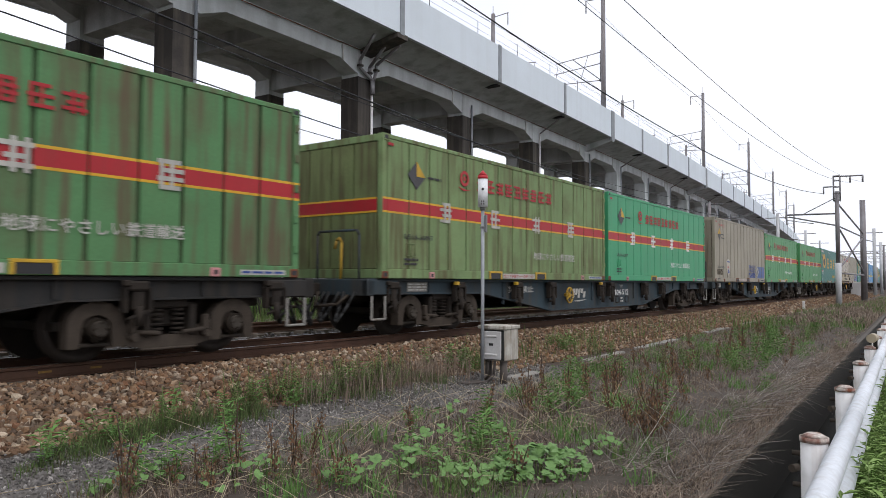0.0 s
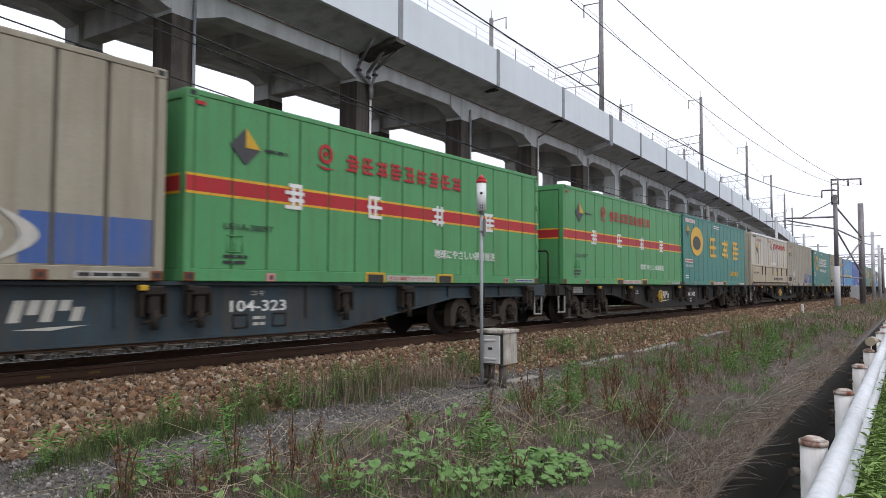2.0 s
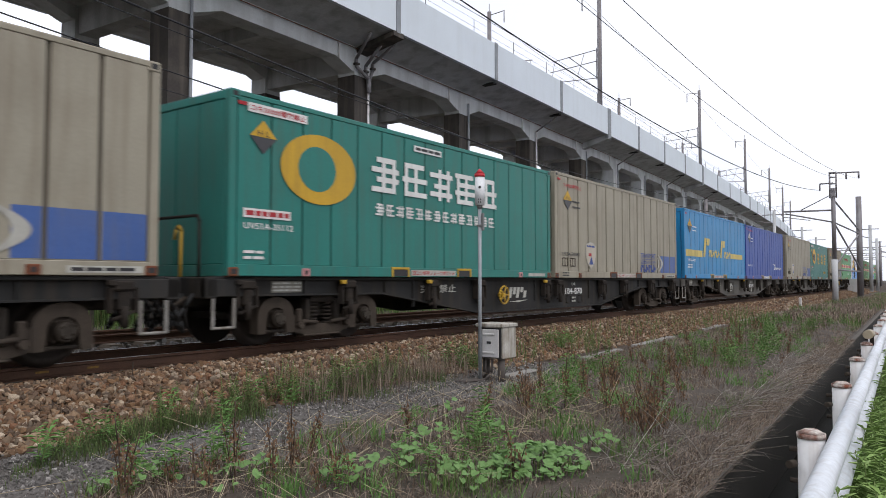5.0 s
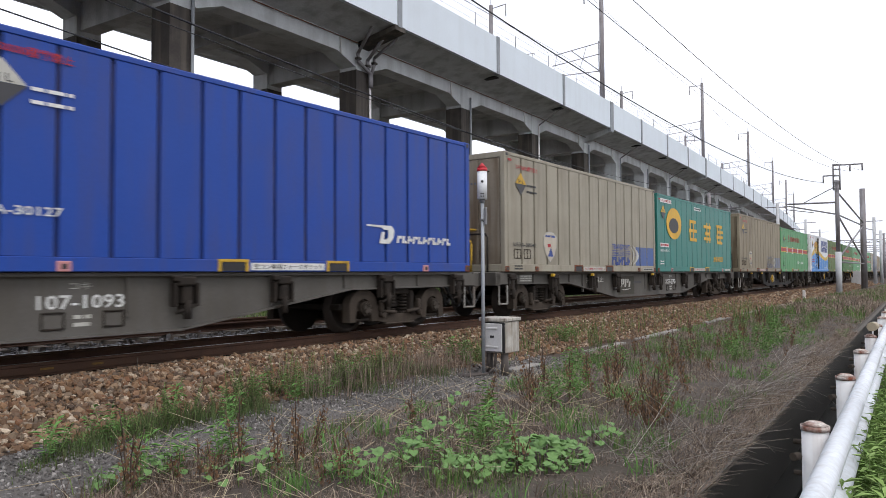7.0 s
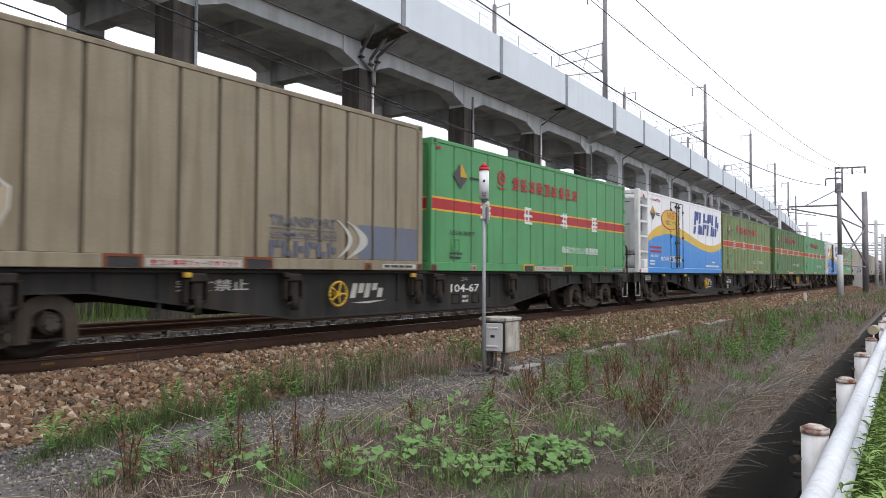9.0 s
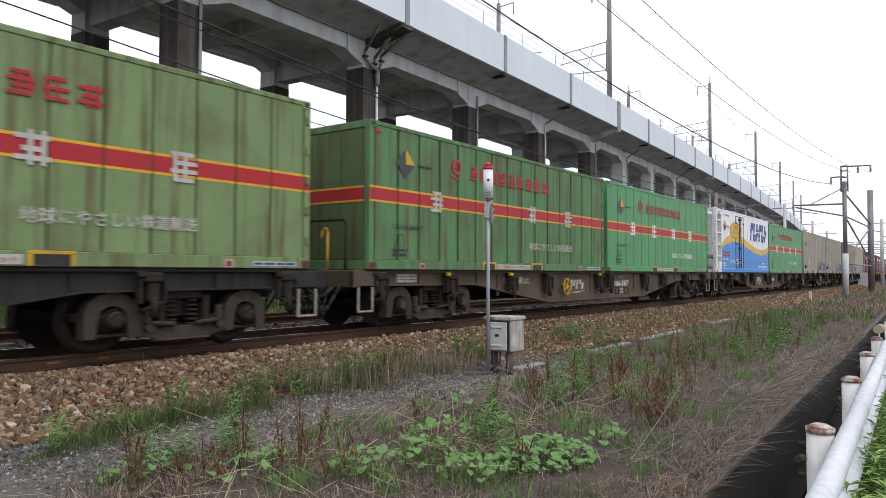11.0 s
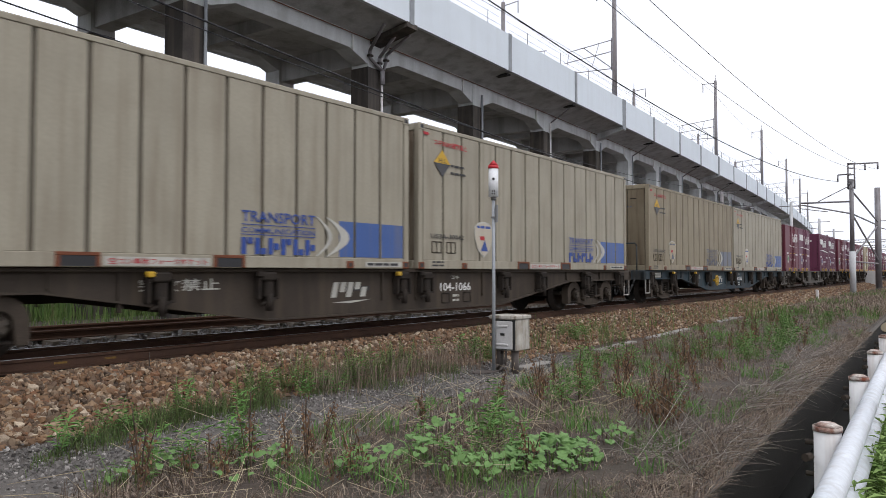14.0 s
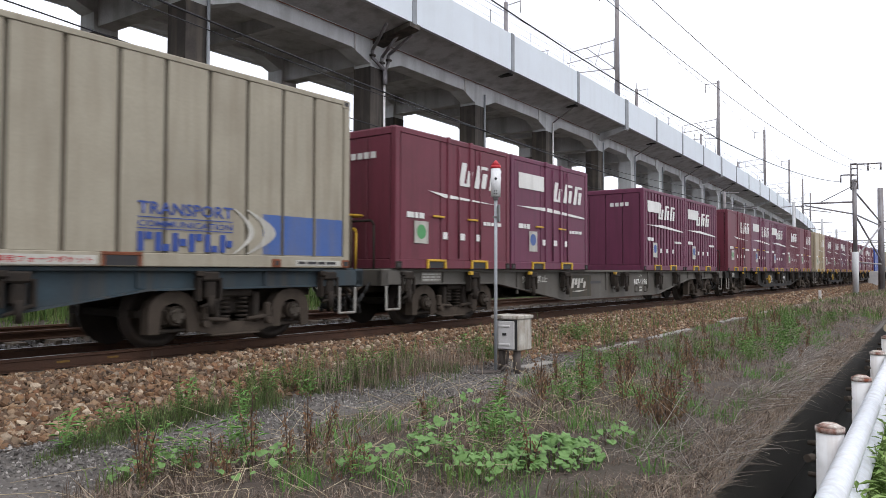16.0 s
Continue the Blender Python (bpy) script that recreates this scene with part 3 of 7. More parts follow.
# ---- beyond the viaduct ----
tile_mat = surface("dark_roof_tile", (0.10, 0.10, 0.105), 0.5, alt=(0.06, 0.06, 0.065), scale=3, bump=0.3, island=0.5, island_cols=[(0.07, 0.07, 0.075), (0.15, 0.15, 0.155)])
plaster = surface("white_plaster", (0.70, 0.70, 0.69), 0.85, alt=(0.55, 0.54, 0.52), scale=0.6, streak=(0.4, 0.38, 0.35), streak_amount=0.3)
dark_glass = surface("dark_window_glass", (0.02, 0.025, 0.03), 0.08, spec=0.6, bump=0)


def house(x, y, w, d, eave, ridge):
    h = thing("house", "white plastered house with a dark tiled gable roof", "house", group="houses beyond the viaduct", at=pose(x, y, 0, 0, 0, 90))
    x, y = 0.0, 0.0
    bm = bmesh.new()
    prism(bm, [(x, -0.85), (x + w, -0.85), (x + w, eave), (x + w / 2, ridge - 0.15), (x, eave)], y, y + d)
    part("wall", bm, plaster, h)
    for s in (0, 1):
        bm = bmesh.new()
        n = 16
        for i in range(n):
            a, b = i / n, (i + 1) / n
            half = w / 2 + 0.5
            xa, xb = (x - 0.5 + a * half, x - 0.5 + b * half) if s == 0 else (x + w + 0.5 - a * half, x + w + 0.5 - b * half)
            za, zb = (eave - 0.25 + a * (ridge - eave + 0.3), eave - 0.25 + b * (ridge - eave + 0.3))
            m = 20
            for k in range(m):
                y0, y1 = y - 0.4 + (d + 0.8) * k / m, y - 0.4 + (d + 0.8) * (k + 0.9) / m
                vs = [bm.verts.new(p) for p in ((xa, y0, za + 0.07), (xb, y0, zb + 0.02), (xb, y1, zb + 0.02), (xa, y1, za + 0.07), (xa, y0, za), (xb, y0, zb - 0.05), (xb, y1, zb - 0.05), (xa, y1, za))]
                for q in ((0, 1, 2, 3), (4, 7, 6, 5), (0, 4, 5, 1), (1, 5, 6, 2), (2, 6, 7, 3), (3, 7, 4, 0)):
                    bm.faces.new([vs[j] for j in q])
        tagged(part("roof", bm, tile_mat, h, "dark grey tiled roof slope"), kind="stuff")
    bm = bmesh.new()
    block(bm, x + w / 2 - 0.15, x + w / 2 + 0.15, y - 0.5, y + d + 0.5, ridge - 0.05, ridge + 0.2, 0.05)
    part("ridge", bm, tile_mat, h)
    for wy in (y + d * 0.25, y + d * 0.7):
        for z in (0.6, 3.4):
            part("window", window_box(x, wy, z), [white_paint, dark_glass], h, "dark glazed window in a pale frame")
    bm = bmesh.new()
    block(bm, x - 1.0, x, y + 0.4, y + d * 0.6, 2.6, 2.75, 0.03)
    part("porch_roof", bm, tile_mat, h)
    return h


def window_box(x, wy, z):
    bm = bmesh.new()
    block(bm, x - 0.06, x + 0.02, wy - 0.7, wy + 0.7, z, z + 1.2, 0.01)
    block(bm, x - 0.075, x - 0.05, wy - 0.62, wy - 0.03, z + 0.07, z + 1.13, 0, 1)
    block(bm, x - 0.075, x - 0.05, wy + 0.03, wy + 0.62, z + 0.07, z + 1.13, 0, 1)
    return bm


house(24.5, 45.0, 7.0, 8.0, 5.0, 6.9)
house(38.0, 50.0, 8.0, 9.0, 5.2, 7.4)
house(9.5, 50.0, 8.0, 9.0, 4.6, 6.6)
house(56.0, 54.0, 7.0, 9.0, 5.6, 7.6)


def far_overpass():
    v = thing("overpass", "pale grey concrete overpass beyond the houses", "overpass", kind="structure")
    for z0, z1 in ((13.1, 15.4), (11.2, 12.8)):
        bm = bmesh.new()
        block(bm, -90, 70, 62, 62.4, z0, z1)
        part("parapet", bm, concrete, v)
    bm = bmesh.new()
    block(bm, -90, 70, 62.41, 71, 11.6, 13.4)
    part("deck", bm, concrete_dim, v)
    for x in range(-80, 80, 20):
        bm = bmesh.new()
        block(bm, x - 0.9, x + 0.9, 65, 67, -0.9, 11.6, 0.05)
        part("pier", bm, concrete, v)


far_overpass()


# ---- lineside: fence, ditch kerb, cable box, marker lamp, cable trough ----
def fence_y(x):
    return 0.375 + 0.053 * x


pipe_paint = surface("worn_white_pipe_paint", (0.70, 0.735, 0.78), 0.42, alt=(0.52, 0.545, 0.57), scale=5, amount=0.6, grain=42, grain_amount=0.3, bump=0.12, streak=(0.34, 0.31, 0.27), streak_amount=0.28, streak_scale=22)


def guard_fence():
    posts = [1.8 * i for i in range(-2, 17)]
    for i, d in enumerate(posts):
        x = 3.6 + d
        y = fence_y(x)
        f = thing("guard_post", "white round steel guard post with a rusty flaking cap", "guard post", group="guard fence posts")
        bm = bmesh.new()
        rod(bm, (x, y, -0.6), (x, y, 0.28), 0.057, n=18)
        part("post", bm, white_paint, f)
        bm = bmesh.new()
        rod(bm, (x, y, 0.28), (x, y, 0.302), 0.061, n=18)
        rod(bm, (x, y, 0.302), (x, y, 0.318), 0.058, 0.03, n=18)
        part("cap", bm, cap_mat, f, "rusty post cap with flaking white paint")
        bm = bmesh.new()
        for z in (0.1, 0.24):
            rod(bm, (x, y + 0.09, z - 0.02), (x, y - 0.12, z - 0.02), 0.012, n=6)
        rod(bm, (x - 0.06, y + 0.06, 0.17), (x - 0.1, y + 0.075, 0.17), 0.018, n=8)
        part("bolt", bm, dusty_iron, f)
    for z, r in ((0.262, 0.044), (0.1, 0.049)):
        bm = bmesh.new()
        pts = [(x, fence_y(x) - 0.105, z) for x in (-3.0, 1.5, 4.5, 7.5, 10.5, 13.5, 18, 24, 32)]
        pipe(bm, pts, r, 18)
        solid("guard_pipe", bm, pipe_paint, "chipped white steel guard pipe along the road edge", "guard rail", group="guard fence pipes")
    # delineator on the fence
    d = thing("delineator", "round weathered cream reflector on a short bracket on the guard pipe", "reflector")
    x, y = 9.0, fence_y(9.0)
    bm = bmesh.new()
    rod(bm, (x - 0.09, y - 0.02, 0.40), (x + 0.09, y - 0.03, 0.40), 0.048, n=16)
    part("reflector", bm, cream, d)
    bm = bmesh.new()
    block(bm, x - 0.015, x + 0.015, y - 0.07, y - 0.03, 0.28, 0.38, 0.004)
    part("bracket", bm, dark_iron, d)


cap_mat = surface("flaking_rusty_cap", (0.20, 0.06, 0.03), 0.85, alt=(0.7, 0.68, 0.62), scale=16, amount=1.0, grain=70, grain_amount=0.4, bump=0.5)
guard_fence()

kerb_mat = surface("old_kerb_concrete", (0.12, 0.105, 0.09), 0.95, alt=(0.055, 0.048, 0.04), scale=3, grain=50, grain_amount=0.4, bump=0.6)
bm = loft([[(x, 1.25 + skew(x), -0.52), (x, 1.35 + skew(x), -0.52), (x, 1.35 + skew(x), -0.49), (x, 1.25 + skew(x), -0.49)][::-1] for x in [-20, -8, 0] + [3 + 1.5 * i for i in range(14)] + [30, 40]])
solid("ditch_kerb", bm, kerb_mat, "worn grey concrete edge of the ditch", "kerb", kind="structure")


lid_mat = surface("pale_trough_concrete", (0.30, 0.285, 0.26), 0.95, alt=(0.17, 0.155, 0.135), scale=3, grain=50, grain_amount=0.3, bump=0.5, vary=True)


def cable_trough():
    for i in range(46):
        x = 9.9 + i * 1.02
        if i in (1, 2, 5, 9, 10, 11, 15, 16, 20, 21, 27, 28, 33):
            continue
        y = 5.68 + 0.05 * (x - 9.9) if x < 26 else 6.485 + bend(x) - bend(26) + 0.01 * (x - 26)
        bm = bmesh.new()
        block(bm, -0.5, 0.5, -0.085, 0.085, -0.06, 0.035, 0.012)
        ob = solid("trough_lid", bm, lid_mat, "pale worn concrete cable trough lid in the gravel", "cable trough lid", group="cable trough lids")
        ob.matrix_basis = pose(x, y, -0.5 + 0.012 * noise.noise((x, 3, 1)), random.uniform(-2, 2), random.uniform(-1, 1), 2.5)


cable_trough()


def cable_box():
    b = thing("cable_box", "small weathered pale metal cable box on two stub legs", "utility box")
    x0, x1, y0, y1 = 8.97, 9.37, 5.44, 5.87
    bm = bmesh.new()
    block(bm, x0, x1, y0, y1, -0.17, 0.29, 0.012)
    part("body", bm, box_paint, b)
    bm = bmesh.new()
    block(bm, x0 - 0.03, x1 + 0.02, y0 - 0.02, y1 + 0.02, 0.29, 0.345, 0.01)
    part("lid", bm, box_paint, b, "rust-edged pale lid")
    bm = bmesh.new()
    block(bm, x0 - 0.006, x0 + 0.002, y0 + 0.012, y1 - 0.012, -0.16, 0.28)
    part("door_gap", bm, ink_black_early, b, "dark gap round the door")
    bm = bmesh.new()
    block(bm, x0 - 0.026, x0 - 0.006, y0 + 0.05, y1 - 0.03, -0.15, 0.262, 0.008)
    for z in (-0.1, 0.17):
        block(bm, x0 - 0.04, x0 - 0.024, y0 + 0.12, y1 - 0.11, z, z + 0.035, 0.008)
    door = part("door", bm, door_paint, b, "grey door with two louvres")
    bm = bmesh.new()
    block(bm, x0 - 0.032, x0 - 0.024, y0 + 0.18, y0 + 0.25, 0.05, 0.085)
    part("plate", bm, ink_black_early, door)
    bm = bmesh.new()
    rod(bm, (x0 - 0.05, y1 - 0.03, 0.06), (x0 - 0.02, y1 - 0.03, 0.06), 0.018, n=8)
    block(bm, x0 - 0.06, x0 - 0.03, y1 - 0.1, y1 - 0.02, 0.04, 0.06, 0.004)
    block(bm, x0 - 0.06, x0 - 0.035, y1 - 0.1, y1 - 0.07, -0.01, 0.05, 0.006)
    part("latch", bm, dark_iron_early, door, "dark padlocked latch")
    for y in (y0 + 0.09, y1 - 0.08):
        bm = bmesh.new()
        rod(bm, (x0 + 0.12, y, -0.56), (x0 + 0.12, y, -0.17), 0.055, n=12)
        part("leg", bm, leg_mat, b, "dark stub leg")
    for y in (y0 + 0.2, y1 - 0.12):
        bm = bmesh.new()
        pipe(bm, [(x0 + 0.05, y, -0.17), (x0 + 0.02, y, -0.38), (x0 - 0.08, y + 0.05, -0.47), (x0 - 0.4, y + 0.25, -0.49)], 0.02, 8)
        part("conduit", bm, leg_mat, b)
    m = thing("marker_lamp", "white warning lamp with red conical cap on a grey pole", "signal lamp")
    px, py = 8.9, 5.78
    bm = bmesh.new()
    rod(bm, (px, py, -0.55), (px, py, 2.1), 0.026, n=10)
    part("pole", bm, steel_early, m)
    bm = bmesh.new()
    rod(bm, (px, py, 2.1), (px, py, 2.52), 0.073, n=20)
    part("lamp_body", bm, lamp_white, m, "white cylindrical lamp body")
    bm = bmesh.new()
    rod(bm, (px, py, 2.52), (px, py, 2.565), 0.078, n=20)
    rod(bm, (px, py, 2.565), (px, py, 2.645), 0.078, 0.008, n=20)
    part("cap", bm, lamp_red, m, "red conical cap")
    bm = bmesh.new()
    d = Vector((-px, -py, 0)).normalized()
    c = Vector((px, py, 2.36)) + d * 0.068
    rod(bm, c, c + d * 0.012, 0.02, n=10)
    for s in (-0.014, 0.018):
        for z in (2.18, 2.14):
            q = Vector((px, py, z)) + d * 0.07 + Vector((d.y, -d.x, 0)) * s
            rod(bm, q, q + d * 0.008, 0.012, n=4)
    part("lens", bm, ink_black_early, m, "small dark lens and plate")
    bm = bmesh.new()
    rod(bm, (px, py, 2.05), (px, py, 2.12), 0.04, n=10)
    block(bm, px - 0.02, px + 0.02, py - 0.075, py - 0.035, 1.72, 1.98, 0.008)
    block(bm, px - 0.03, px + 0.03, py - 0.04, py + 0.035, 1.78, 1.81, 0.004)
    part("bracket", bm, dusty_early, m, "grey clamp with a small case")


ink_black_early = surface("black_plate", (0.03, 0.03, 0.03), 0.5)
dark_iron_early = surface("dark_latch_iron", (0.06, 0.055, 0.05), 0.6, 0.4)
dusty_early = surface("grey_clamp_metal", (0.25, 0.25, 0.25), 0.6, 0.3)
steel_early = surface("galvanised_thin_pole", (0.36, 0.38, 0.40), 0.55, 0.3, alt=(0.25, 0.26, 0.27), scale=4)
lamp_white = surface("lamp_white_plastic", (0.78, 0.79, 0.80), 0.4, alt=(0.65, 0.65, 0.65), scale=6, amount=0.3)
lamp_red = surface("lamp_red_plastic", (0.55, 0.03, 0.04), 0.4)
box_paint = surface("flaking_box_paint", (0.55, 0.53, 0.48), 0.7, alt=(0.33, 0.28, 0.22), scale=5, amount=0.8, grain=35, grain_amount=0.3, streak=(0.10, 0.075, 0.05), streak_amount=0.75, streak_scale=14, bump=0.4)
door_paint = surface("grey_box_door_paint", (0.55, 0.54, 0.53), 0.5, alt=(0.45, 0.43, 0.41), scale=4, amount=0.5, grain=40, grain_amount=0.2, bump=0.1)
leg_mat = surface("dark_leg_steel", (0.10, 0.085, 0.075), 0.8, alt=(0.06, 0.05, 0.045), scale=8)
cable_box()

bm = bmesh.new()
block(bm, 42.86, 42.94, 7.06, 7.2, -0.6, 0.02, 0.01)
solid("marker_stake", bm, white_paint, "short white lineside marker stake in the weeds", "marker")
bm = bmesh.new()
block(bm, 84.5, 85.3, 8.6, 9.6, -0.7, 1.1, 0.03)
solid("relay_case", bm, door_paint, "pale grey relay case beside the far track curve", "relay case")

worn_yellow = surface("worn_rail_yellow", (0.24, 0.14, 0.03), 0.9, alt=(0.10, 0.05, 0.025), scale=25, amount=1.0, grain=80, grain_amount=0.5)
for x in (3.95, 4.55):
    bm = bmesh.new()
    block(bm, x, x + 0.15, TRACK_Y - 0.5335 - 0.033 - 0.016, TRACK_Y - 0.5335 - 0.033 - 0.0125, -0.095, -0.07)
    solid("rail_mark", bm, worn_yellow, "worn yellow paint mark on the rail web", "paint mark", group="rail paint marks")
bm = bmesh.new()
rod(bm, (4.75, 8.0, -0.35), (4.74, 7.98, 0.02), 0.006, n=6)
solid("thin_stake", bm, dusty_iron, "thin grey wire stake in the ballast", "stake")


# ---- train ----
PITCH = 20.4           # wagon over couplers
SLOT = 9.695           # front to front of the two long containers
L31, H31, HALF = 9.41, 2.57, 1.245
DECK = 1.04
MOVING = []            # thing, place along the train, height
SPIN = []              # wheelset, its x in the bogie
FACE = -1.252          # lettering lies just proud of the near side


def flat_shape(bm, pts, y=FACE, t=0.004):
    """A thin plate with an outline in x and z on the near side."""
    prism(bm, pts, y, y + t)


def plate(parent, name, mat, boxes, label="", y=FACE):
    bm = bmesh.new()
    for x0, x1, z0, z1 in boxes:
        flat_shape(bm, [(x0, z0), (x1, z0), (x1, z1), (x0, z1)], y)
    return part(name, bm, mat, parent, label)


LETTERS = {}


def words(parent, body, x0, x1, z0, z1, mat, name="lettering", label="", y=FACE):
    """Built-in font lettering, fitted to a box on the near side."""
    key = (body, round(x1 - x0, 2), round(z1 - z0, 2), mat.name)
    if key not in LETTERS:
        cu = bpy.data.curves.new("letters", "FONT")
        cu.body, cu.resolution_u = body, 2
        cu.offset = 0.012
        ob = new("letters", cu)
        bpy.context.view_layer.update()
        me = bpy.data.meshes.new_from_object(ob.evaluated_get(bpy.context.evaluated_depsgraph_get()))
        bpy.data.objects.remove(ob)
        co = np.array([v.co[:] for v in me.vertices])
        lo, hi = co.min(0), co.max(0)
        for v in me.vertices:
            v.co = ((v.co.x - lo[0]) / (hi[0] - lo[0]) * (x1 - x0), 0, (v.co.y - lo[1]) / (hi[1] - lo[1]) * (z1 - z0))
        me.materials.clear()
        me.materials.append(mat)
        LETTERS[key] = me
    ob = new(name, LETTERS[key])
    ob.parent = parent
    ob.location = (x0, y, z0)
    return tagged(ob, label)


def strokes(x0, x1, z0, z1, kind):
    """Boxes of a plain blocky mark of a size; kind picks one of a few patterns."""
    w, h = x1 - x0, z1 - z0
    t = 0.15 * min(w, h)
    bars = []
    rows = (0.0, 0.34, 0.66, 1.0) if kind % 3 == 0 else (0.0, 0.5, 1.0) if kind % 3 == 1 else (0.15, 0.45, 0.85)
    for i, r in enumerate(rows):
        a = 0.0 if (i + kind) % 2 == 0 else 0.18
        bars.append((x0 + a * w, x1 - (0.12 * w if (i + kind) % 3 == 0 else 0), z0 + r * (h - t), z0 + r * (h - t) + t))
    for c in ((0.1, 0.55) if kind % 2 else (0.42, 0.86)):
        bars.append((x0 + c * (w - t), x0 + c * (w - t) + t, z0, z1))
    return bars


def mark_row(parent, mat, x0, x1, z0, z1, count, gap=0.25, name="marking", label="", first=0):
    bm = bmesh.new()
    w = (x1 - x0) / (count + (count - 1) * gap)
    k = 0
    for i in range(count):
        a = x0 + i * w * (1 + gap)
        for b in strokes(a, a + w, z0, z1, i + first):
            flat_shape(bm, [(b[0], b[2]), (b[1], b[2]), (b[1], b[3]), (b[0], b[3])], FACE - 0.0004 * (k % 9))
            k += 1
    return part(name, bm, mat, parent, label)


def leaning_marks(parent, mat, x0, x1, z0, z1, count, slant=0.25, weight=0.28, label=""):
    """A row of plain leaning slabs, each with a small slab beside it, high and low by turns."""
    bm = bmesh.new()
    h = z1 - z0
    w = (x1 - x0 - slant * h) / (count * 1.2 - 0.2)
    for i in range(count):
        a = x0 + i * w * 1.2
        f = lambda u, v: (a + u * w + slant * v * h, z0 + v * h)
        low, high = ((0.62, 1.0), (0.0, 0.38), (0.3, 0.7))[i % 3]
        for u0, u1, v0, v1 in ((0.0, weight + 0.1, 0.0, 1.0), (weight + 0.2, 1.0, low, high)):
            flat_shape(bm, [f(u0, v0), f(u1, v0), f(u1, v1), f(u0, v1)])
    return part("emblem", bm, mat, parent, label)


def bars(parent, mat, x0, x1, z0, z1, lines=1, y=FACE):
    """Writing too small to read: plain bars."""
    h = (z1 - z0) / (2 * lines - 1) if lines > 1 else z1 - z0
    out = []
    for i in range(lines):
        a = z0 + 2 * h * i
        x = x0
        while x < x1 - 0.02:
            w = min(x1 - x, 0.09 + 0.05 * ((i + int(x * 7)) % 3))
            out.append((x, x + w, a, a + h))
            x += w + 0.03
    return plate(parent, "small_print", mat, out, y=y)


def ellipse(cx, cz, rx, rz, n=28):
    return [(cx + rx * math.cos(2 * math.pi * i / n), cz + rz * math.sin(2 * math.pi * i / n)) for i in range(n)]


def diamond(parent, x, z, r=0.25, pale=False):
    bm = bmesh.new()
    flat_shape(bm, [(x - r, z), (x + r, z), (x, z + r)])
    part("warning_sign", bm, sign_yellow if not pale else ink_cream, parent, "amber upper half of a load sign")
    words(parent, "H L", x - r * 0.45, x + r * 0.45, z + 0.05 * r, z + 0.38 * r, ink_black, "sign_lettering", y=FACE - 0.003)
    bm = bmesh.new()
    flat_shape(bm, [(x - r, z - 0.003), (x, z - r), (x + r, z - 0.003)])
    part("warning_sign", bm, sign_grey, parent, "dark lower half of a load sign")


def diamond_turned(parent, x, z, r=0.26):
    bm = bmesh.new()
    flat_shape(bm, [(x, z - r), (x, z + r), (x - r, z)])
    flat_shape(bm, [(x + 0.002, z - r), (x + r * 0.98, z - 0.02), (x + 0.002, z - 0.02)])
    part("warning_sign", bm, sign_grey, parent, "dark half of a faded load sign")
    bm = bmesh.new()
    flat_shape(bm, [(x + 0.003, z - 0.015), (x + r, z - 0.015), (x + 0.003, z + r)])
    part("warning_sign", bm, sign_yellow, parent, "amber half of a load sign")


def box_frame(parent, L, H, half, mat, bays, groove=0.024, depth=0.03, rail=0.165, top=0.07, proud=0.012, alternate=False):
    """The core of a box, whose skin, painted in grime and shade, shows in the seams, and its corner posts and rails."""
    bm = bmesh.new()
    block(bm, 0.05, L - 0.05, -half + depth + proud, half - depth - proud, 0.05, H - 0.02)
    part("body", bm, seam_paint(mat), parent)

    def piece(name, *size):
        bm = bmesh.new()
        block(bm, *size)
        part(name, bm, mat, parent)
    for sgn in (-1, 1):
        outer = sorted((sgn * half, sgn * (half - 0.12)))
        inner = sorted((sgn * half, sgn * (half - 0.1)))
        piece("corner_post", 0.0, 0.125, *outer, 0.0, H, 0.012)
        piece("corner_post", L - 0.125, L, *outer, 0.0, H, 0.012)
        piece("bottom_rail", 0.126, L - 0.126, *inner, 0.0, rail, 0.008)
        piece("top_rail", 0.126, L - 0.126, *inner, H - top, H, 0.008)
    for x in (0.0, L - 0.09):
        piece("end_rail", x, x + 0.09, -half + 0.121, half - 0.121, H - 0.12, H, 0.008)
        piece("end_rail", x, x + 0.09, -half + 0.121, half - 0.121, 0.0, 0.16, 0.008)


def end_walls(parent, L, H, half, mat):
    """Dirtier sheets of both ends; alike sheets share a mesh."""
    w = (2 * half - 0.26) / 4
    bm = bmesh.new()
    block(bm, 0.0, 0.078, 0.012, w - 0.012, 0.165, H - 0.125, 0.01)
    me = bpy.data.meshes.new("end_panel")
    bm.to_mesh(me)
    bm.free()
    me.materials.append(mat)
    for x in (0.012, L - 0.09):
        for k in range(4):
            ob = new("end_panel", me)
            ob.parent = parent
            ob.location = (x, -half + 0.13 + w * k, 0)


def side_panels(parent, L, H, half, mat, bays, groove=0.024, depth=0.03, rail=0.165, top=0.07, proud=0.012, alternate=False):
    """Sheets of both long sides, parted by sunk seams; alike sheets share a mesh."""
    a, b = 0.13, L - 0.13
    step = (b - a) / bays
    sheets = {}
    for sgn in (-1, 1):
        for i in range(bays):
            g = groove * (1.6 if alternate and i % 2 else 1.0)
            if g not in sheets:
                bm = bmesh.new()
                block(bm, g / 2, step - g / 2, -depth / 2 - 0.001, depth / 2 + 0.001, rail, H - top, 0.006)
                sheets[g] = bpy.data.meshes.new("side_panel")
                bm.to_mesh(sheets[g])
                bm.free()
                sheets[g].materials.append(mat)
            ob = new("side_panel", sheets[g])
            ob.parent = parent
            ob.location = (a + i * step, sgn * (half - proud - depth / 2), 0)


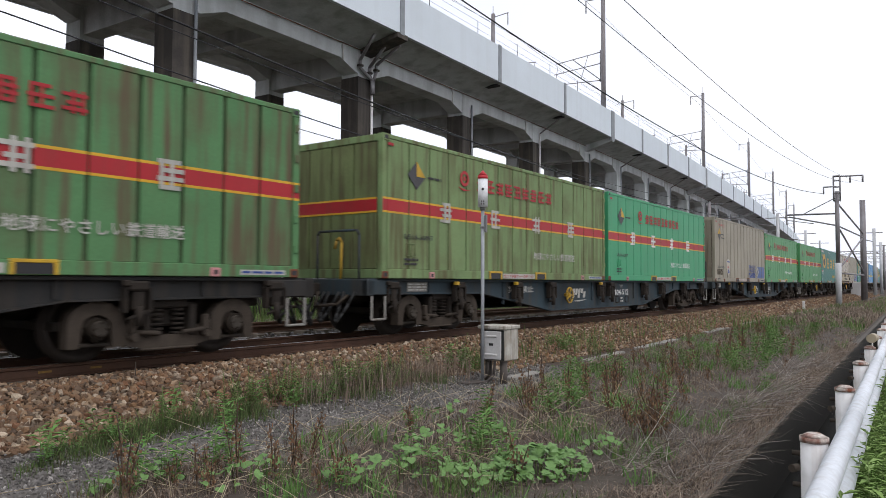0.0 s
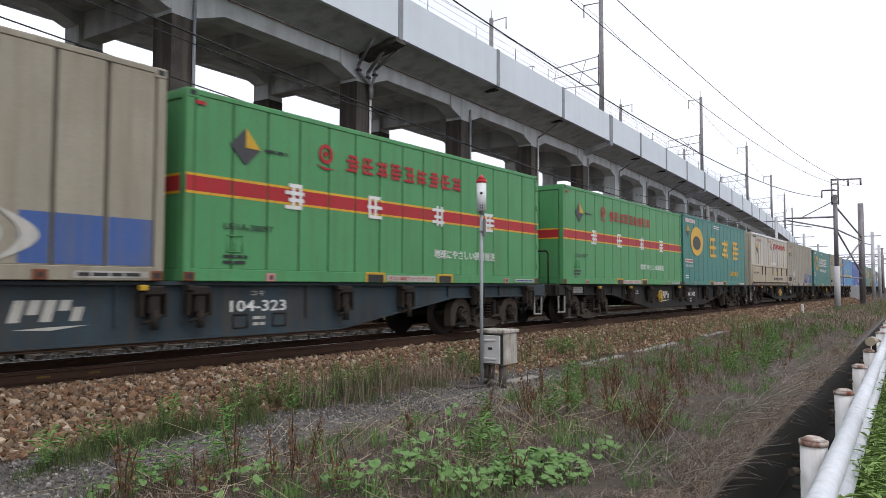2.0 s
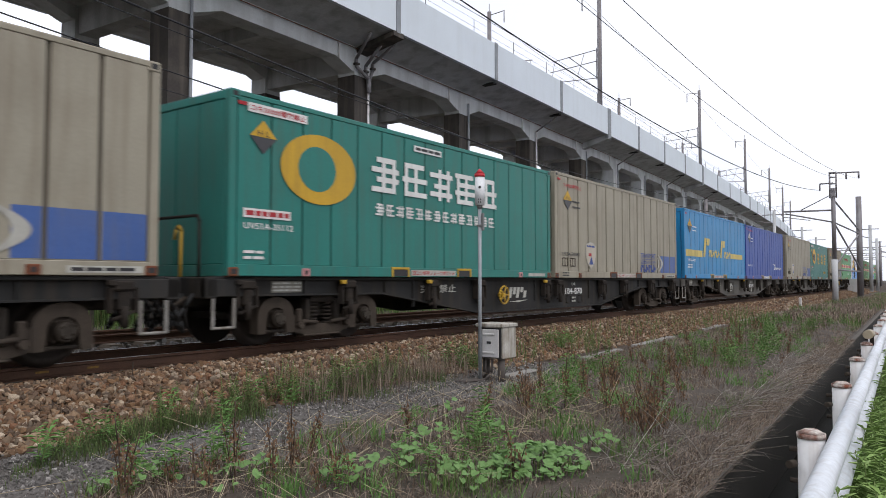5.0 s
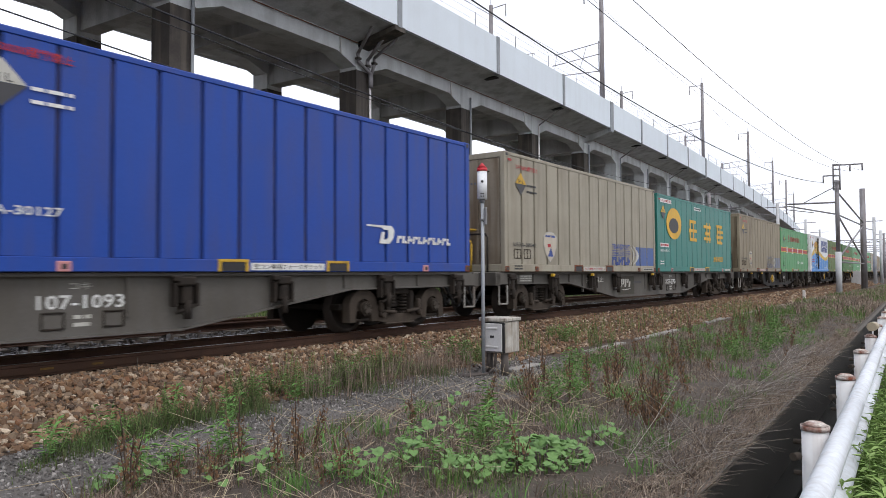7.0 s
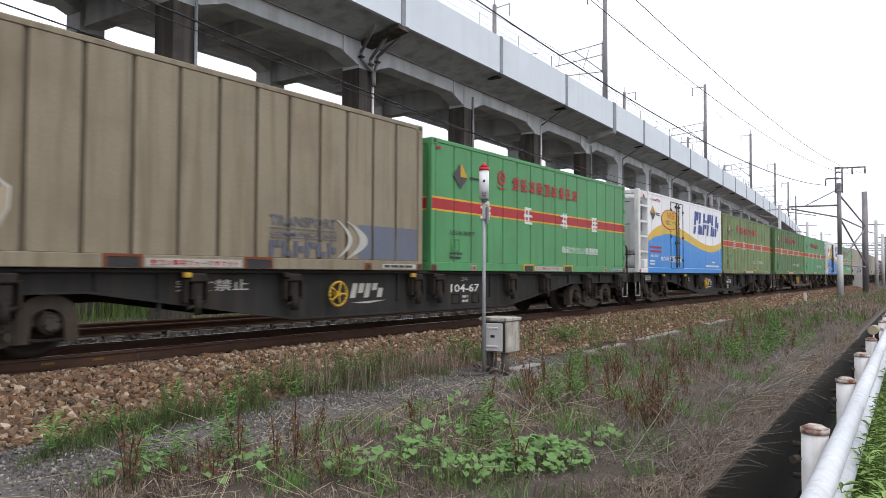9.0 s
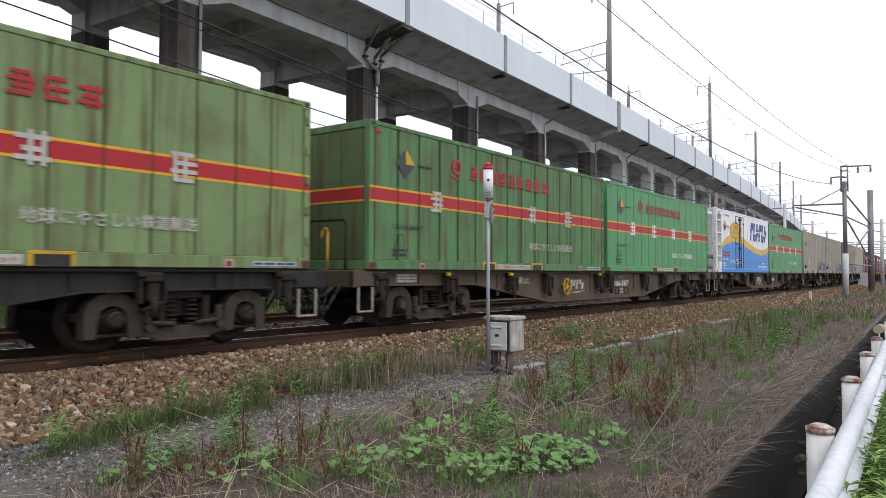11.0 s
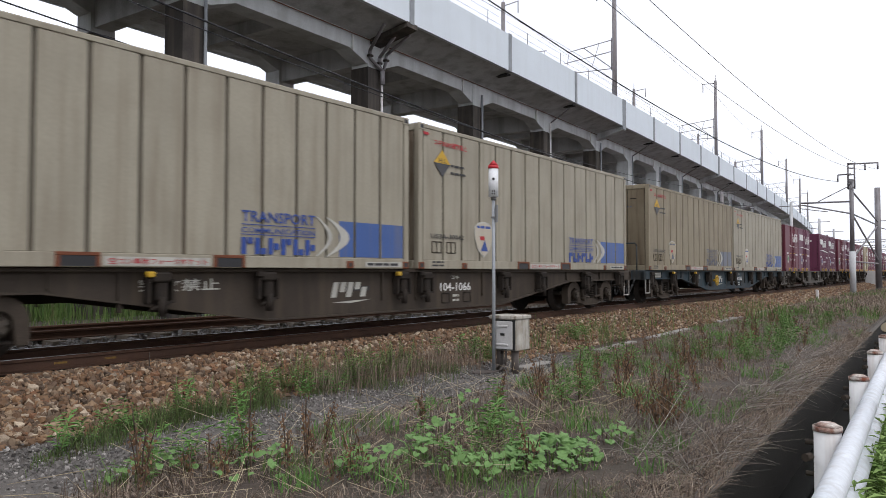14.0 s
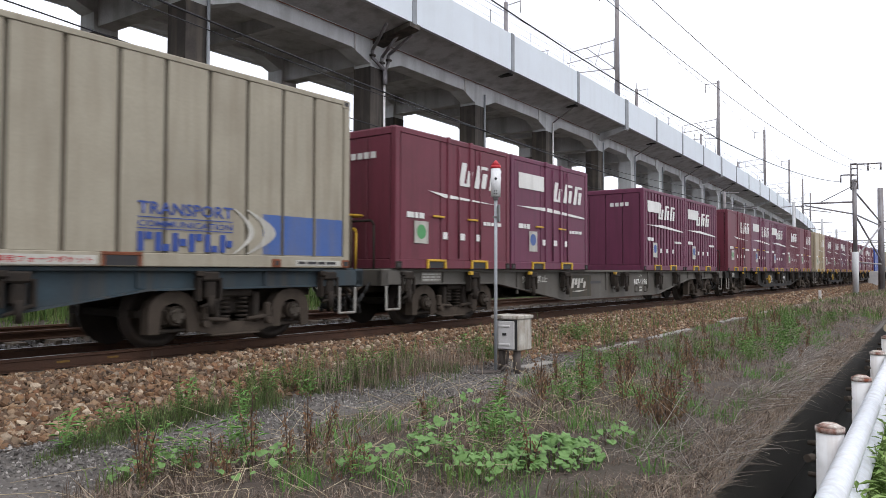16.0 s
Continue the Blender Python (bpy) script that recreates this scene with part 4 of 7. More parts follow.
def casting(parent, x, y, z, mat):
    bm = bmesh.new()
    block(bm, x - 0.085, x + 0.085, y - 0.07, y + 0.07, z, z + 0.13, 0.012)
    block(bm, x - 0.045, x + 0.045, y - 0.072, y - 0.05, z + 0.035, z + 0.1, 0.0, 1)
    return part("corner_casting", bm, [mat, ink_black], parent)


def pocket(parent, x, rim, L):
    bm = bmesh.new()
    block(bm, x - 0.2, x + 0.2, -1.25, -1.1, 0.012, 0.13, 0, 1)
    block(bm, x - 0.25, x + 0.25, -1.258, -1.2, 0.13, 0.17, 0.005, 0)
    block(bm, x - 0.25, x - 0.2, -1.258, -1.2, 0.0, 0.13, 0.005, 0)
    block(bm, x + 0.2, x + 0.25, -1.258, -1.2, 0.0, 0.13, 0.005, 0)
    return part("fork_pocket", bm, [rim, ink_black], parent, "fork pocket with a coloured rim")


def panel_spans(L, bays, groove=0.024):
    a, b = 0.13, L - 0.13
    s = (b - a) / bays
    return [(a + i * s + groove / 2, a + (i + 1) * s - groove / 2) for i in range(bays)]


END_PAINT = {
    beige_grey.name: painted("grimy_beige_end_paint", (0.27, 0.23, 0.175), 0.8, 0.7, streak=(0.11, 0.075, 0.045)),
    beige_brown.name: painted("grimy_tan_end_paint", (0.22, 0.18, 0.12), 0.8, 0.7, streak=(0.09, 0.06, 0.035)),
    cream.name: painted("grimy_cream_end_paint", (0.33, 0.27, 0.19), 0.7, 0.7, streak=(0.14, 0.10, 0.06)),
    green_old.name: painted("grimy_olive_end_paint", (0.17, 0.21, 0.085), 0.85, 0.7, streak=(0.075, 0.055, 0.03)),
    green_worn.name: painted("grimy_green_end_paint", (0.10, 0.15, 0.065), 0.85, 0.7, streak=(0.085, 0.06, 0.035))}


def long_box(name, label, mat, bays=15, alternate=False, rim=None, trim=None, H=H31):
    c = thing(name, label, "container", group="containers on the freight train")
    shape = (L31, H, HALF, mat, bays, 0.045 if alternate else 0.03, 0.035 if alternate else 0.024)
    box_frame(c, *shape, alternate=alternate)
    side_panels(c, *shape, alternate=alternate)
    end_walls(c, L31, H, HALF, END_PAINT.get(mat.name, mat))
    bm = bmesh.new()
    block(bm, 0.04, L31 - 0.04, -HALF + 0.03, HALF - 0.03, H - 0.018, H + 0.012)
    for i in range(bays):
        x = 0.3 + i * (L31 - 0.6) / (bays - 1)
        block(bm, x - 0.03, x + 0.03, -HALF + 0.06, HALF - 0.06, H + 0.01, H + 0.025)
    part("roof", bm, mat, c)
    for x in (0.09, L31 - 0.09):
        for y in (-HALF + 0.062, HALF - 0.062):
            casting(c, x, y, -0.004, rust)
            casting(c, x, y, H - 0.12, trim or mat)
    for x in (1.42, 7.95):
        bm = bmesh.new()
        block(bm, x - 0.08, x + 0.08, -1.262, -1.2, 0.0, 0.12, 0.01)
        block(bm, x - 0.03, x + 0.03, -1.265, -1.25, 0.03, 0.09, 0, 1)
        part("side_casting", bm, [pink if trim is None else rust, ink_black], c)
    for x in (3.68, 5.68):
        pocket(c, x, rim or safety_yellow, L31)
    # small red tag at the top corner
    plate(c, "corner_tag", ink_red, [(0.13, 0.28, H - 0.19, H - 0.14)], y=-1.256)
    return c


def fork_label(c, mat, ink):
    plate(c, "label_plate", mat, [(3.97, 5.38, 0.02, 0.125)])
    words(c, "空コン専用フォークポケット", 4.02, 5.33, 0.035, 0.11, ink, "label_lettering", y=FACE - 0.004)


def green_container(mat, fresh=True):
    c = long_box("freight_container", "clean green steel container with red and yellow stripe" if fresh else
                 "faded olive-green steel container streaked with rust", mat, alternate=mat is green_worn, H=2.5)
    sp = panel_spans(L31, 15)
    plate(c, "stripe", ink_red, [(a, b, 1.17, 1.37) for a, b in sp], "dark red stripe along the side", y=-1.2375)
    plate(c, "stripe_edge", ink_yellow, [(a, b, z, z + 0.035) for a, b in sp for z in (1.137, 1.371)], "thin yellow stripe edge", y=-1.2375)
    for y0, z0, z1, m in ((0, 1.17, 1.37, ink_red), (0, 1.137, 1.17, ink_yellow), (0, 1.37, 1.403, ink_yellow)):
        bm = bmesh.new()
        block(bm, 0.004, 0.012, -1.11, 1.11, z0, z1)
        part("end_stripe", bm, m, c, "stripe across the end wall")
        bm = bmesh.new()
        block(bm, 0.01, 0.125, -1.2475, -1.245, z0, z1)
        block(bm, L31 - 0.125, L31 - 0.01, -1.2475, -1.245, z0, z1)
        part("stripe", bm, m, c)
    ink = ink_white if fresh else ink_cream
    for i, x in enumerate((1.67, 3.46, 5.27, 7.08)):
        mark_row(c, ink, x, x + 0.37, 1.075, 1.455, 1, name="emblem", label="white block mark on the stripe", first=i)
    mark_row(c, ink_red, 2.95, 6.2, 1.80, 2.07, 9, 0.3, "emblem", "row of red block marks")
    bm = bmesh.new()
    outer, inner = ellipse(2.49, 2.0, 0.155, 0.155), ellipse(2.49, 2.0, 0.095, 0.095)
    for i in range(28):
        j = (i + 1) % 28
        flat_shape(bm, [outer[i], outer[j], inner[j], inner[i]])
    flat_shape(bm, ellipse(2.49, 2.0, 0.045, 0.045, 14))
    flat_shape(bm, [(2.28, 1.82), (2.45, 1.75), (2.72, 1.78), (2.45, 1.79)])
    part("emblem", bm, ink_red, c, "red ring emblem")
    words(c, "地球にやさしい鉄道輸送", 5.33, 7.47, 0.46, 0.64, ink, label="white slogan lettering")
    diamond_turned(c, 0.94, 1.87)
    words(c, "U51A-30097", 0.6, 1.45, 0.70, 0.79, ink_black)
    bars(c, ink_black, 1.28, 1.7, 1.85, 1.89)
    bars(c, ink_black, 0.6, 1.0, 0.24, 0.36, 2)
    bm = bmesh.new()
    for a, b in (((0.66, 0.4), (0.66, 0.62)), ((0.92, 0.4), (0.92, 0.62)), ((0.66, 0.62), (0.92, 0.62)), ((0.66, 0.4), (0.92, 0.4)), ((0.79, 0.4), (0.79, 0.62))):
        rod(bm, (a[0], -1.24, a[1]), (b[0], -1.24, b[1]), 0.009, n=5)
    part("card_holder", bm, mat, c)
    fork_label(c, ink_cream, ink_red)
    bm = bmesh.new()
    for z in (0.35, 0.8, 1.25, 1.7, 2.15):
        block(bm, L31 - 0.11, L31 - 0.03, -1.27, -1.24, z, z + 0.12, 0.008)
    part("hinge", bm, mat, c)
    plate(c, "label_plate", ink_cream, [(8.35, 9.15, 0.03, 0.1)])
    bars(c, ink_blue, 8.38, 9.1, 0.05, 0.08, y=FACE - 0.003)
    return c


def tan_container(mat, ink=None, band=None, new_badge=False):
    ink, band = ink or ink_blue, band or ink_band
    c = long_box("freight_container", "beige-grey ribbed steel container with a blue corner band" if mat is beige_grey else
                 "dirty tan ribbed steel container with a faded band", mat, 15, True, rim=rust, trim=mat, H=2.63)
    sp = [(a, b) for a, b in panel_spans(L31, 15, 0.06)]
    plate(c, "band", band, [(max(a, 7.72), b, 0.18, 0.74) for a, b in sp if b > 7.8], "blue corner band", y=-1.2375)
    for off, bulge, wide in ((0.0, 0.40, 0.17), (-0.2, 0.34, 0.06)):
        bm = bmesh.new()
        arc = [(7.33 + off + bulge * math.sin(math.pi * (0.08 + 0.84 * i / 14)), 0.18 + 0.6 * i / 14) for i in range(15)]
        arc2 = [(x + 0.03 + wide * math.sin(math.pi * i / 14), z) for i, (x, z) in enumerate(arc)]
        for i in range(14):
            flat_shape(bm, [arc[i], arc2[i], arc2[i + 1], arc[i + 1]], FACE + 0.004)
        part("emblem", bm, ink_cream, c, "pale crescent emblem")
    words(c, "TRANSPORT", 5.86, 7.2, 0.635, 0.79, ink, label="blue lettering")
    words(c, "COMMUNICATION", 5.86, 7.2, 0.485, 0.56, ink, label="small blue lettering")
    plate(c, "rule", ink, [(5.86, 7.2, 0.455, 0.467), (5.86, 7.2, 0.592, 0.604)])
    leaning_marks(c, ink, 5.86, 7.2, 0.19, 0.42, 6, 0.0, 0.33, "row of bold blue block marks")
    # shield badge
    def shield(s):
        return [(2.1 + s * x, 0.59 + s * z) for x, z in ((0, 0.37), (0.2, 0.34), (0.34, 0.25), (0.33, 0.02), (0.22, -0.2), (0, -0.36), (-0.22, -0.2), (-0.33, 0.02), (-0.34, 0.25), (-0.2, 0.34))]
    bm = bmesh.new()
    flat_shape(bm, shield(1.0), FACE + 0.004)
    part("badge", bm, ink_cream, c, "shield-shaped badge")
    bm = bmesh.new()
    flat_shape(bm, shield(0.92), FACE)
    part("badge", bm, cream_upper if mat is beige_grey else cream, c, "pale shield field")
    bm = bmesh.new()
    flat_shape(bm, [(1.98, 0.36), (2.25, 0.36), (2.12, 0.58)], FACE - 0.003)
    part("badge", bm, ink, c)
    plate(c, "badge", ink_red, [(1.96, 2.12, 0.58, 0.66)], y=FACE - 0.003)
    bars(c, ink, 1.85, 2.35, 0.82, 0.87, y=FACE - 0.003)
    diamond(c, 0.7, 1.97)
    words(c, "コキ50000積載禁止", 0.45, 1.5, 2.29, 2.4, ink_red, label="red notice lettering")
    bars(c, ink_black, 0.97, 1.4, 1.94, 1.98)
    bars(c, ink_black, 0.97, 1.45, 1.80, 1.84)
    words(c, "U53A-30042", 0.35, 1.4, 0.56, 0.65, ink_black)
    bars(c, ink_black, 0.4, 0.75, 0.05, 0.14, 2)
    bm = bmesh.new()
    for x0 in (0.4, 0.85):
        for a, b in (((0, 0), (0.28, 0)), ((0, 0.2), (0.28, 0.2)), ((0, 0), (0, 0.2)), ((0.28, 0), (0.28, 0.2)), ((0.14, 0), (0.14, 0.2))):
            rod(bm, (x0 + a[0], -1.24, 0.3 + a[1]), (x0 + b[0], -1.24, 0.3 + b[1]), 0.01, n=5)
    part("card_holder", bm, dusty_iron, c)
    fork_label(c, ink_cream, ink_red)
    plate(c, "label_plate", ink_cream, [(8.3, 9.2, 0.03, 0.11)])
    bars(c, ink_black, 8.35, 9.15, 0.05, 0.09, y=FACE - 0.003)
    bm = bmesh.new()
    for y in (-0.75, 0.1):
        block(bm, 0.0, 0.03, y - 0.1, y + 0.1, 2.2, 2.225, 0.004)
    part("end_vent", bm, dark_iron, c)
    bm = bmesh.new()
    for i in range(9):
        block(bm, 0.006, 0.012, -0.7 + i * 0.1, -0.65 + i * 0.1, 1.95, 1.99)
    part("small_print", bm, ink_faded, c)
    return c


def teal_container(eco=False):
    c = long_box("freight_container", "teal steel container with yellow round emblem, on a flat wagon" if not eco else
                 "teal steel container with white marks and an orange emblem", teal)
    bm = bmesh.new()
    flat_shape(bm, ellipse(1.7, 1.65, 0.8, 0.54, 40))
    part("emblem", bm, ink_yellow if not eco else sign_yellow, c, "amber oval emblem")
    bm = bmesh.new()
    if not eco:
        flat_shape(bm, ellipse(1.66, 1.58, 0.5, 0.26, 24), FACE - 0.004)
    else:
        flat_shape(bm, ellipse(1.64, 1.65, 0.4, 0.35, 20), FACE - 0.004)
    part("emblem", bm, ink_black if not eco else teal, c, "dark shape in the oval emblem")
    if not eco:
        for i, (x0, x1) in enumerate(((3.4, 4.37), (5.28, 6.26), (7.08, 8.06))):
            mark_row(c, ink_yellow, x0, x1, 1.12, 1.9, 1, name="emblem", label="large yellow block mark", first=i + 1)
        mark_row(c, ink_yellow, 6.6, 7.95, 0.40, 0.59, 5, 0.2, "emblem", "row of small yellow block marks")
    else:
        mark_row(c, ink_white, 2.9, 6.9, 1.45, 2.05, 5, 0.15, "emblem", "row of white block marks")
        mark_row(c, ink_white, 3.0, 6.8, 1.05, 1.25, 14, 0.3, "emblem", "row of small white marks")
    plate(c, "label_plate", ink_white, [(0.3, 1.42, 2.31, 2.44), (4.05, 4.9, 2.29, 2.4), (0.24, 1.1, 0.82, 0.95)], y=-1.254)
    words(c, "コキ50000積載禁止", 0.34, 1.38, 2.33, 2.42, ink_red, y=FACE - 0.006)
    bars(c, ink_black, 4.1, 4.85, 2.32, 2.37, y=FACE - 0.006)
    bars(c, ink_red, 0.28, 1.06, 0.85, 0.92, y=FACE - 0.006)
    words(c, "UV51A-35112", 0.25, 1.15, 0.66, 0.75, ink_white)
    bars(c, ink_white, 0.25, 0.6, 0.24, 0.36, 2)
    diamond(c, 0.58, 1.98, 0.24)
    fork_label(c, ink_cream, ink_red)
    plate(c, "label_plate", ink_cream, [(8.3, 9.1, 0.03, 0.1)])
    return c


def liner_container():
    c = long_box("freight_container", "sky-blue steel container with yellow bars, on a flat wagon", azure)
    sp = panel_spans(L31, 15)
    plate(c, "band", ink_lemon, [(0.16, 2.3, 0.83, 1.08), (6.65, 8.85, 0.87, 1.09)], "yellow bar", y=-1.244)
    leaning_marks(c, ink_lemon, 2.4, 3.35, 0.86, 1.6, 1, 0.3, 0.26, "tall leaning yellow block mark")
    leaning_marks(c, ink_lemon, 3.18, 4.82, 0.86, 1.15, 6, 0.22, 0.24, "row of leaning yellow block marks")
    leaning_marks(c, ink_lemon, 4.9, 5.75, 0.86, 1.6, 1, 0.3, 0.26, "tall leaning yellow block mark")
    leaning_marks(c, ink_lemon, 5.55, 6.6, 0.86, 1.15, 4, 0.22, 0.24, "row of leaning yellow block marks")
    diamond(c, 0.66, 1.96, 0.27)
    bars(c, ink_white, 1.0, 1.5, 1.93, 1.97)
    bars(c, ink_white, 1.0, 1.5, 1.79, 1.83)
    words(c, "UV52A-38020", 0.36, 1.4, 0.64, 0.74, ink_white)
    bars(c, ink_white, 0.36, 0.95, 0.40, 0.53, 2)
    fork_label(c, ink_cream, ink_red)
    bm = bmesh.new()
    for x0, x1, z0, z1 in ((-0.75, -0.25, 1.45, 1.53), (-0.75, -0.65, 1.53, 1.95), (-0.75, -0.3, 1.87, 1.95), (-0.7, -0.45, 1.68, 1.75), (-0.2, -0.1, 1.45, 1.95), (-0.1, 0.1, 1.45, 1.53)):
        block(bm, -0.006, 0.004, x0, x1, z0, z1)
    part("emblem", bm, ink_lemon, c, "yellow emblem on the end wall")
    return c


def navy_container():
    c = long_box("freight_container", "deep blue ribbed steel container, on a flat wagon", navy, 15, True)
    leaning_marks(c, ink_white, 7.12, 8.75, 0.50, 0.63, 11, 0.2, 0.3, "row of small white marks")
    bm = bmesh.new()
    flat_shape(bm, [(6.66, 0.48), (6.92, 0.48), (7.03, 0.58), (7.06, 0.72), (6.98, 0.79), (6.35, 0.79), (6.35, 0.765), (6.72, 0.75), (6.78, 0.72), (6.9, 0.71), (6.9, 0.6), (6.84, 0.55), (6.78, 0.55), (6.8, 0.68), (6.73, 0.68)])
    part("emblem", bm, ink_white, c, "white swoosh emblem")
    diamond(c, 0.75, 1.97, 0.26, True)
    words(c, "コキ50000積載禁止", 0.45, 1.5, 2.29, 2.4, ink_red, label="red notice lettering")
    bars(c, ink_white, 1.05, 1.5, 1.94, 1.98)
    bars(c, ink_white, 1.05, 1.5, 1.80, 1.84)
    words(c, "U54A-30127", 0.35, 1.4, 0.60, 0.70, ink_white)
    fork_label(c, ink_white, ink_black)
    return c


def cream_container():
    c = long_box("freight_container", "cream wing-sided container with hinged lower flaps", cream_upper, 9)
    bm = bmesh.new()
    block(bm, 0.05, L31 - 0.05, -1.268, -1.21, H31 - 0.075, H31 + 0.03, 0.015)
    part("roof_edge", bm, ink_white, c, "white roof edge strip")
    for i, x in enumerate((0.95, 1.6, 2.12, 3.5, 3.98, 4.5, 5.1, 6.45, 7.05, 7.65, 8.25, 8.8)):
        bm = bmesh.new()
        if i % 3 == 1:
            block(bm, x - 0.02, x + 0.02, -1.243, -1.225, 1.06, H31 - 0.09)
        for k in range(15):
            z = 1.1 + k * 0.093
            block(bm, x - 0.011, x + 0.011, -1.249, -1.23, z, z + 0.028)
        tagged(part("rivet_row", bm, rivet_mat, c), kind="stuff")
    bm = bmesh.new()
    block(bm, 0.13, L31 - 0.13, -1.256, -1.2, 0.0, 0.155, 0.01)
    part("bottom_rail", bm, rivet_mat, c, "dirt-caked bottom rail")
    bm = bmesh.new()
    for x0, x1 in ((0.14, 3.05), (3.2, 6.1), (6.25, 9.26)):
        block(bm, x0, x1, -1.262, -1.235, 0.17, 0.93, 0.012)
    block(bm, 0.13, L31 - 0.13, -1.27, -1.235, 0.96, 1.03, 0.012)
    part("lower_flap", bm, cream, c, "cream hinged lower flaps")
    plate(c, "panel", grey_panel, [(2.8, 3.35, 1.05, 2.45), (5.78, 6.3, 1.05, 2.45)], "grey side panel", y=-1.2385)
    bm = bmesh.new()
    for x in (2.3, 3.12, 5.0, 6.18, 7.4, 8.95):
        block(bm, x - 0.05, x + 0.05, -1.285, -1.25, 0.55, 0.98, 0.01)
        block(bm, x - 0.02, x + 0.02, -1.295, -1.275, 0.6, 0.75, 0.006, 1)
    part("latch", bm, [dusty_iron, safety_yellow], c, "flap latches")
    bm = bmesh.new()
    for i in range(15):
        x = 0.4 + i * 0.62
        rod(bm, (x - 0.09, -1.27, 0.15), (x + 0.09, -1.27, 0.15), 0.035, n=7)
    part("hinge", bm, dark_iron, c)
    for x, w, m, tone in ((4.55, 0.42, grey_arrow, "grey"), (4.82, 0.42, ink_white, "white"), (5.1, 0.36, ink_red, "red")):
        bm = bmesh.new()
        if m is ink_red:
            flat_shape(bm, [(x, 2.06), (x + w, 2.27), (x + w, 1.88)])
        else:
            flat_shape(bm, [(x, 2.06), (x + w, 2.27), (x + w * 0.72, 2.06), (x + w, 1.88)])
        part("emblem", bm, m, c, tone + " arrow emblem")
    leaning_marks(c, ink_red, 5.5, 8.75, 2.0, 2.27, 11, 0.2, 0.3, "row of red block marks")
    words(c, "コキ50000積載禁止", 1.1, 2.4, 2.2, 2.33, ink_red)
    bars(c, ink_black, 0.5, 1.2, 2.38, 2.46)
    diamond(c, 1.35, 1.85, 0.26)
    plate(c, "label_plate", ink_white, [(4.38, 5.85, 1.1, 1.22)], y=-1.274)
    words(c, "空コン専用フォークポケット", 4.42, 5.8, 1.12, 1.2, ink_red, y=-1.279)
    mark_row(c, ink_black, 5.25, 7.75, 0.29, 0.43, 11, 0.2, "emblem", "row of small black marks").location.y = -0.014
    words(c, "U51A-39684", 0.4, 1.5, 0.58, 0.68, ink_black, y=-1.267)
    words(c, "2段積み禁止", 3.85, 4.45, 2.26, 2.36, ink_red)
    plate(c, "tag", ink_red, [(4.56, 4.62, 2.2, 2.42)], y=-1.254)
    return c


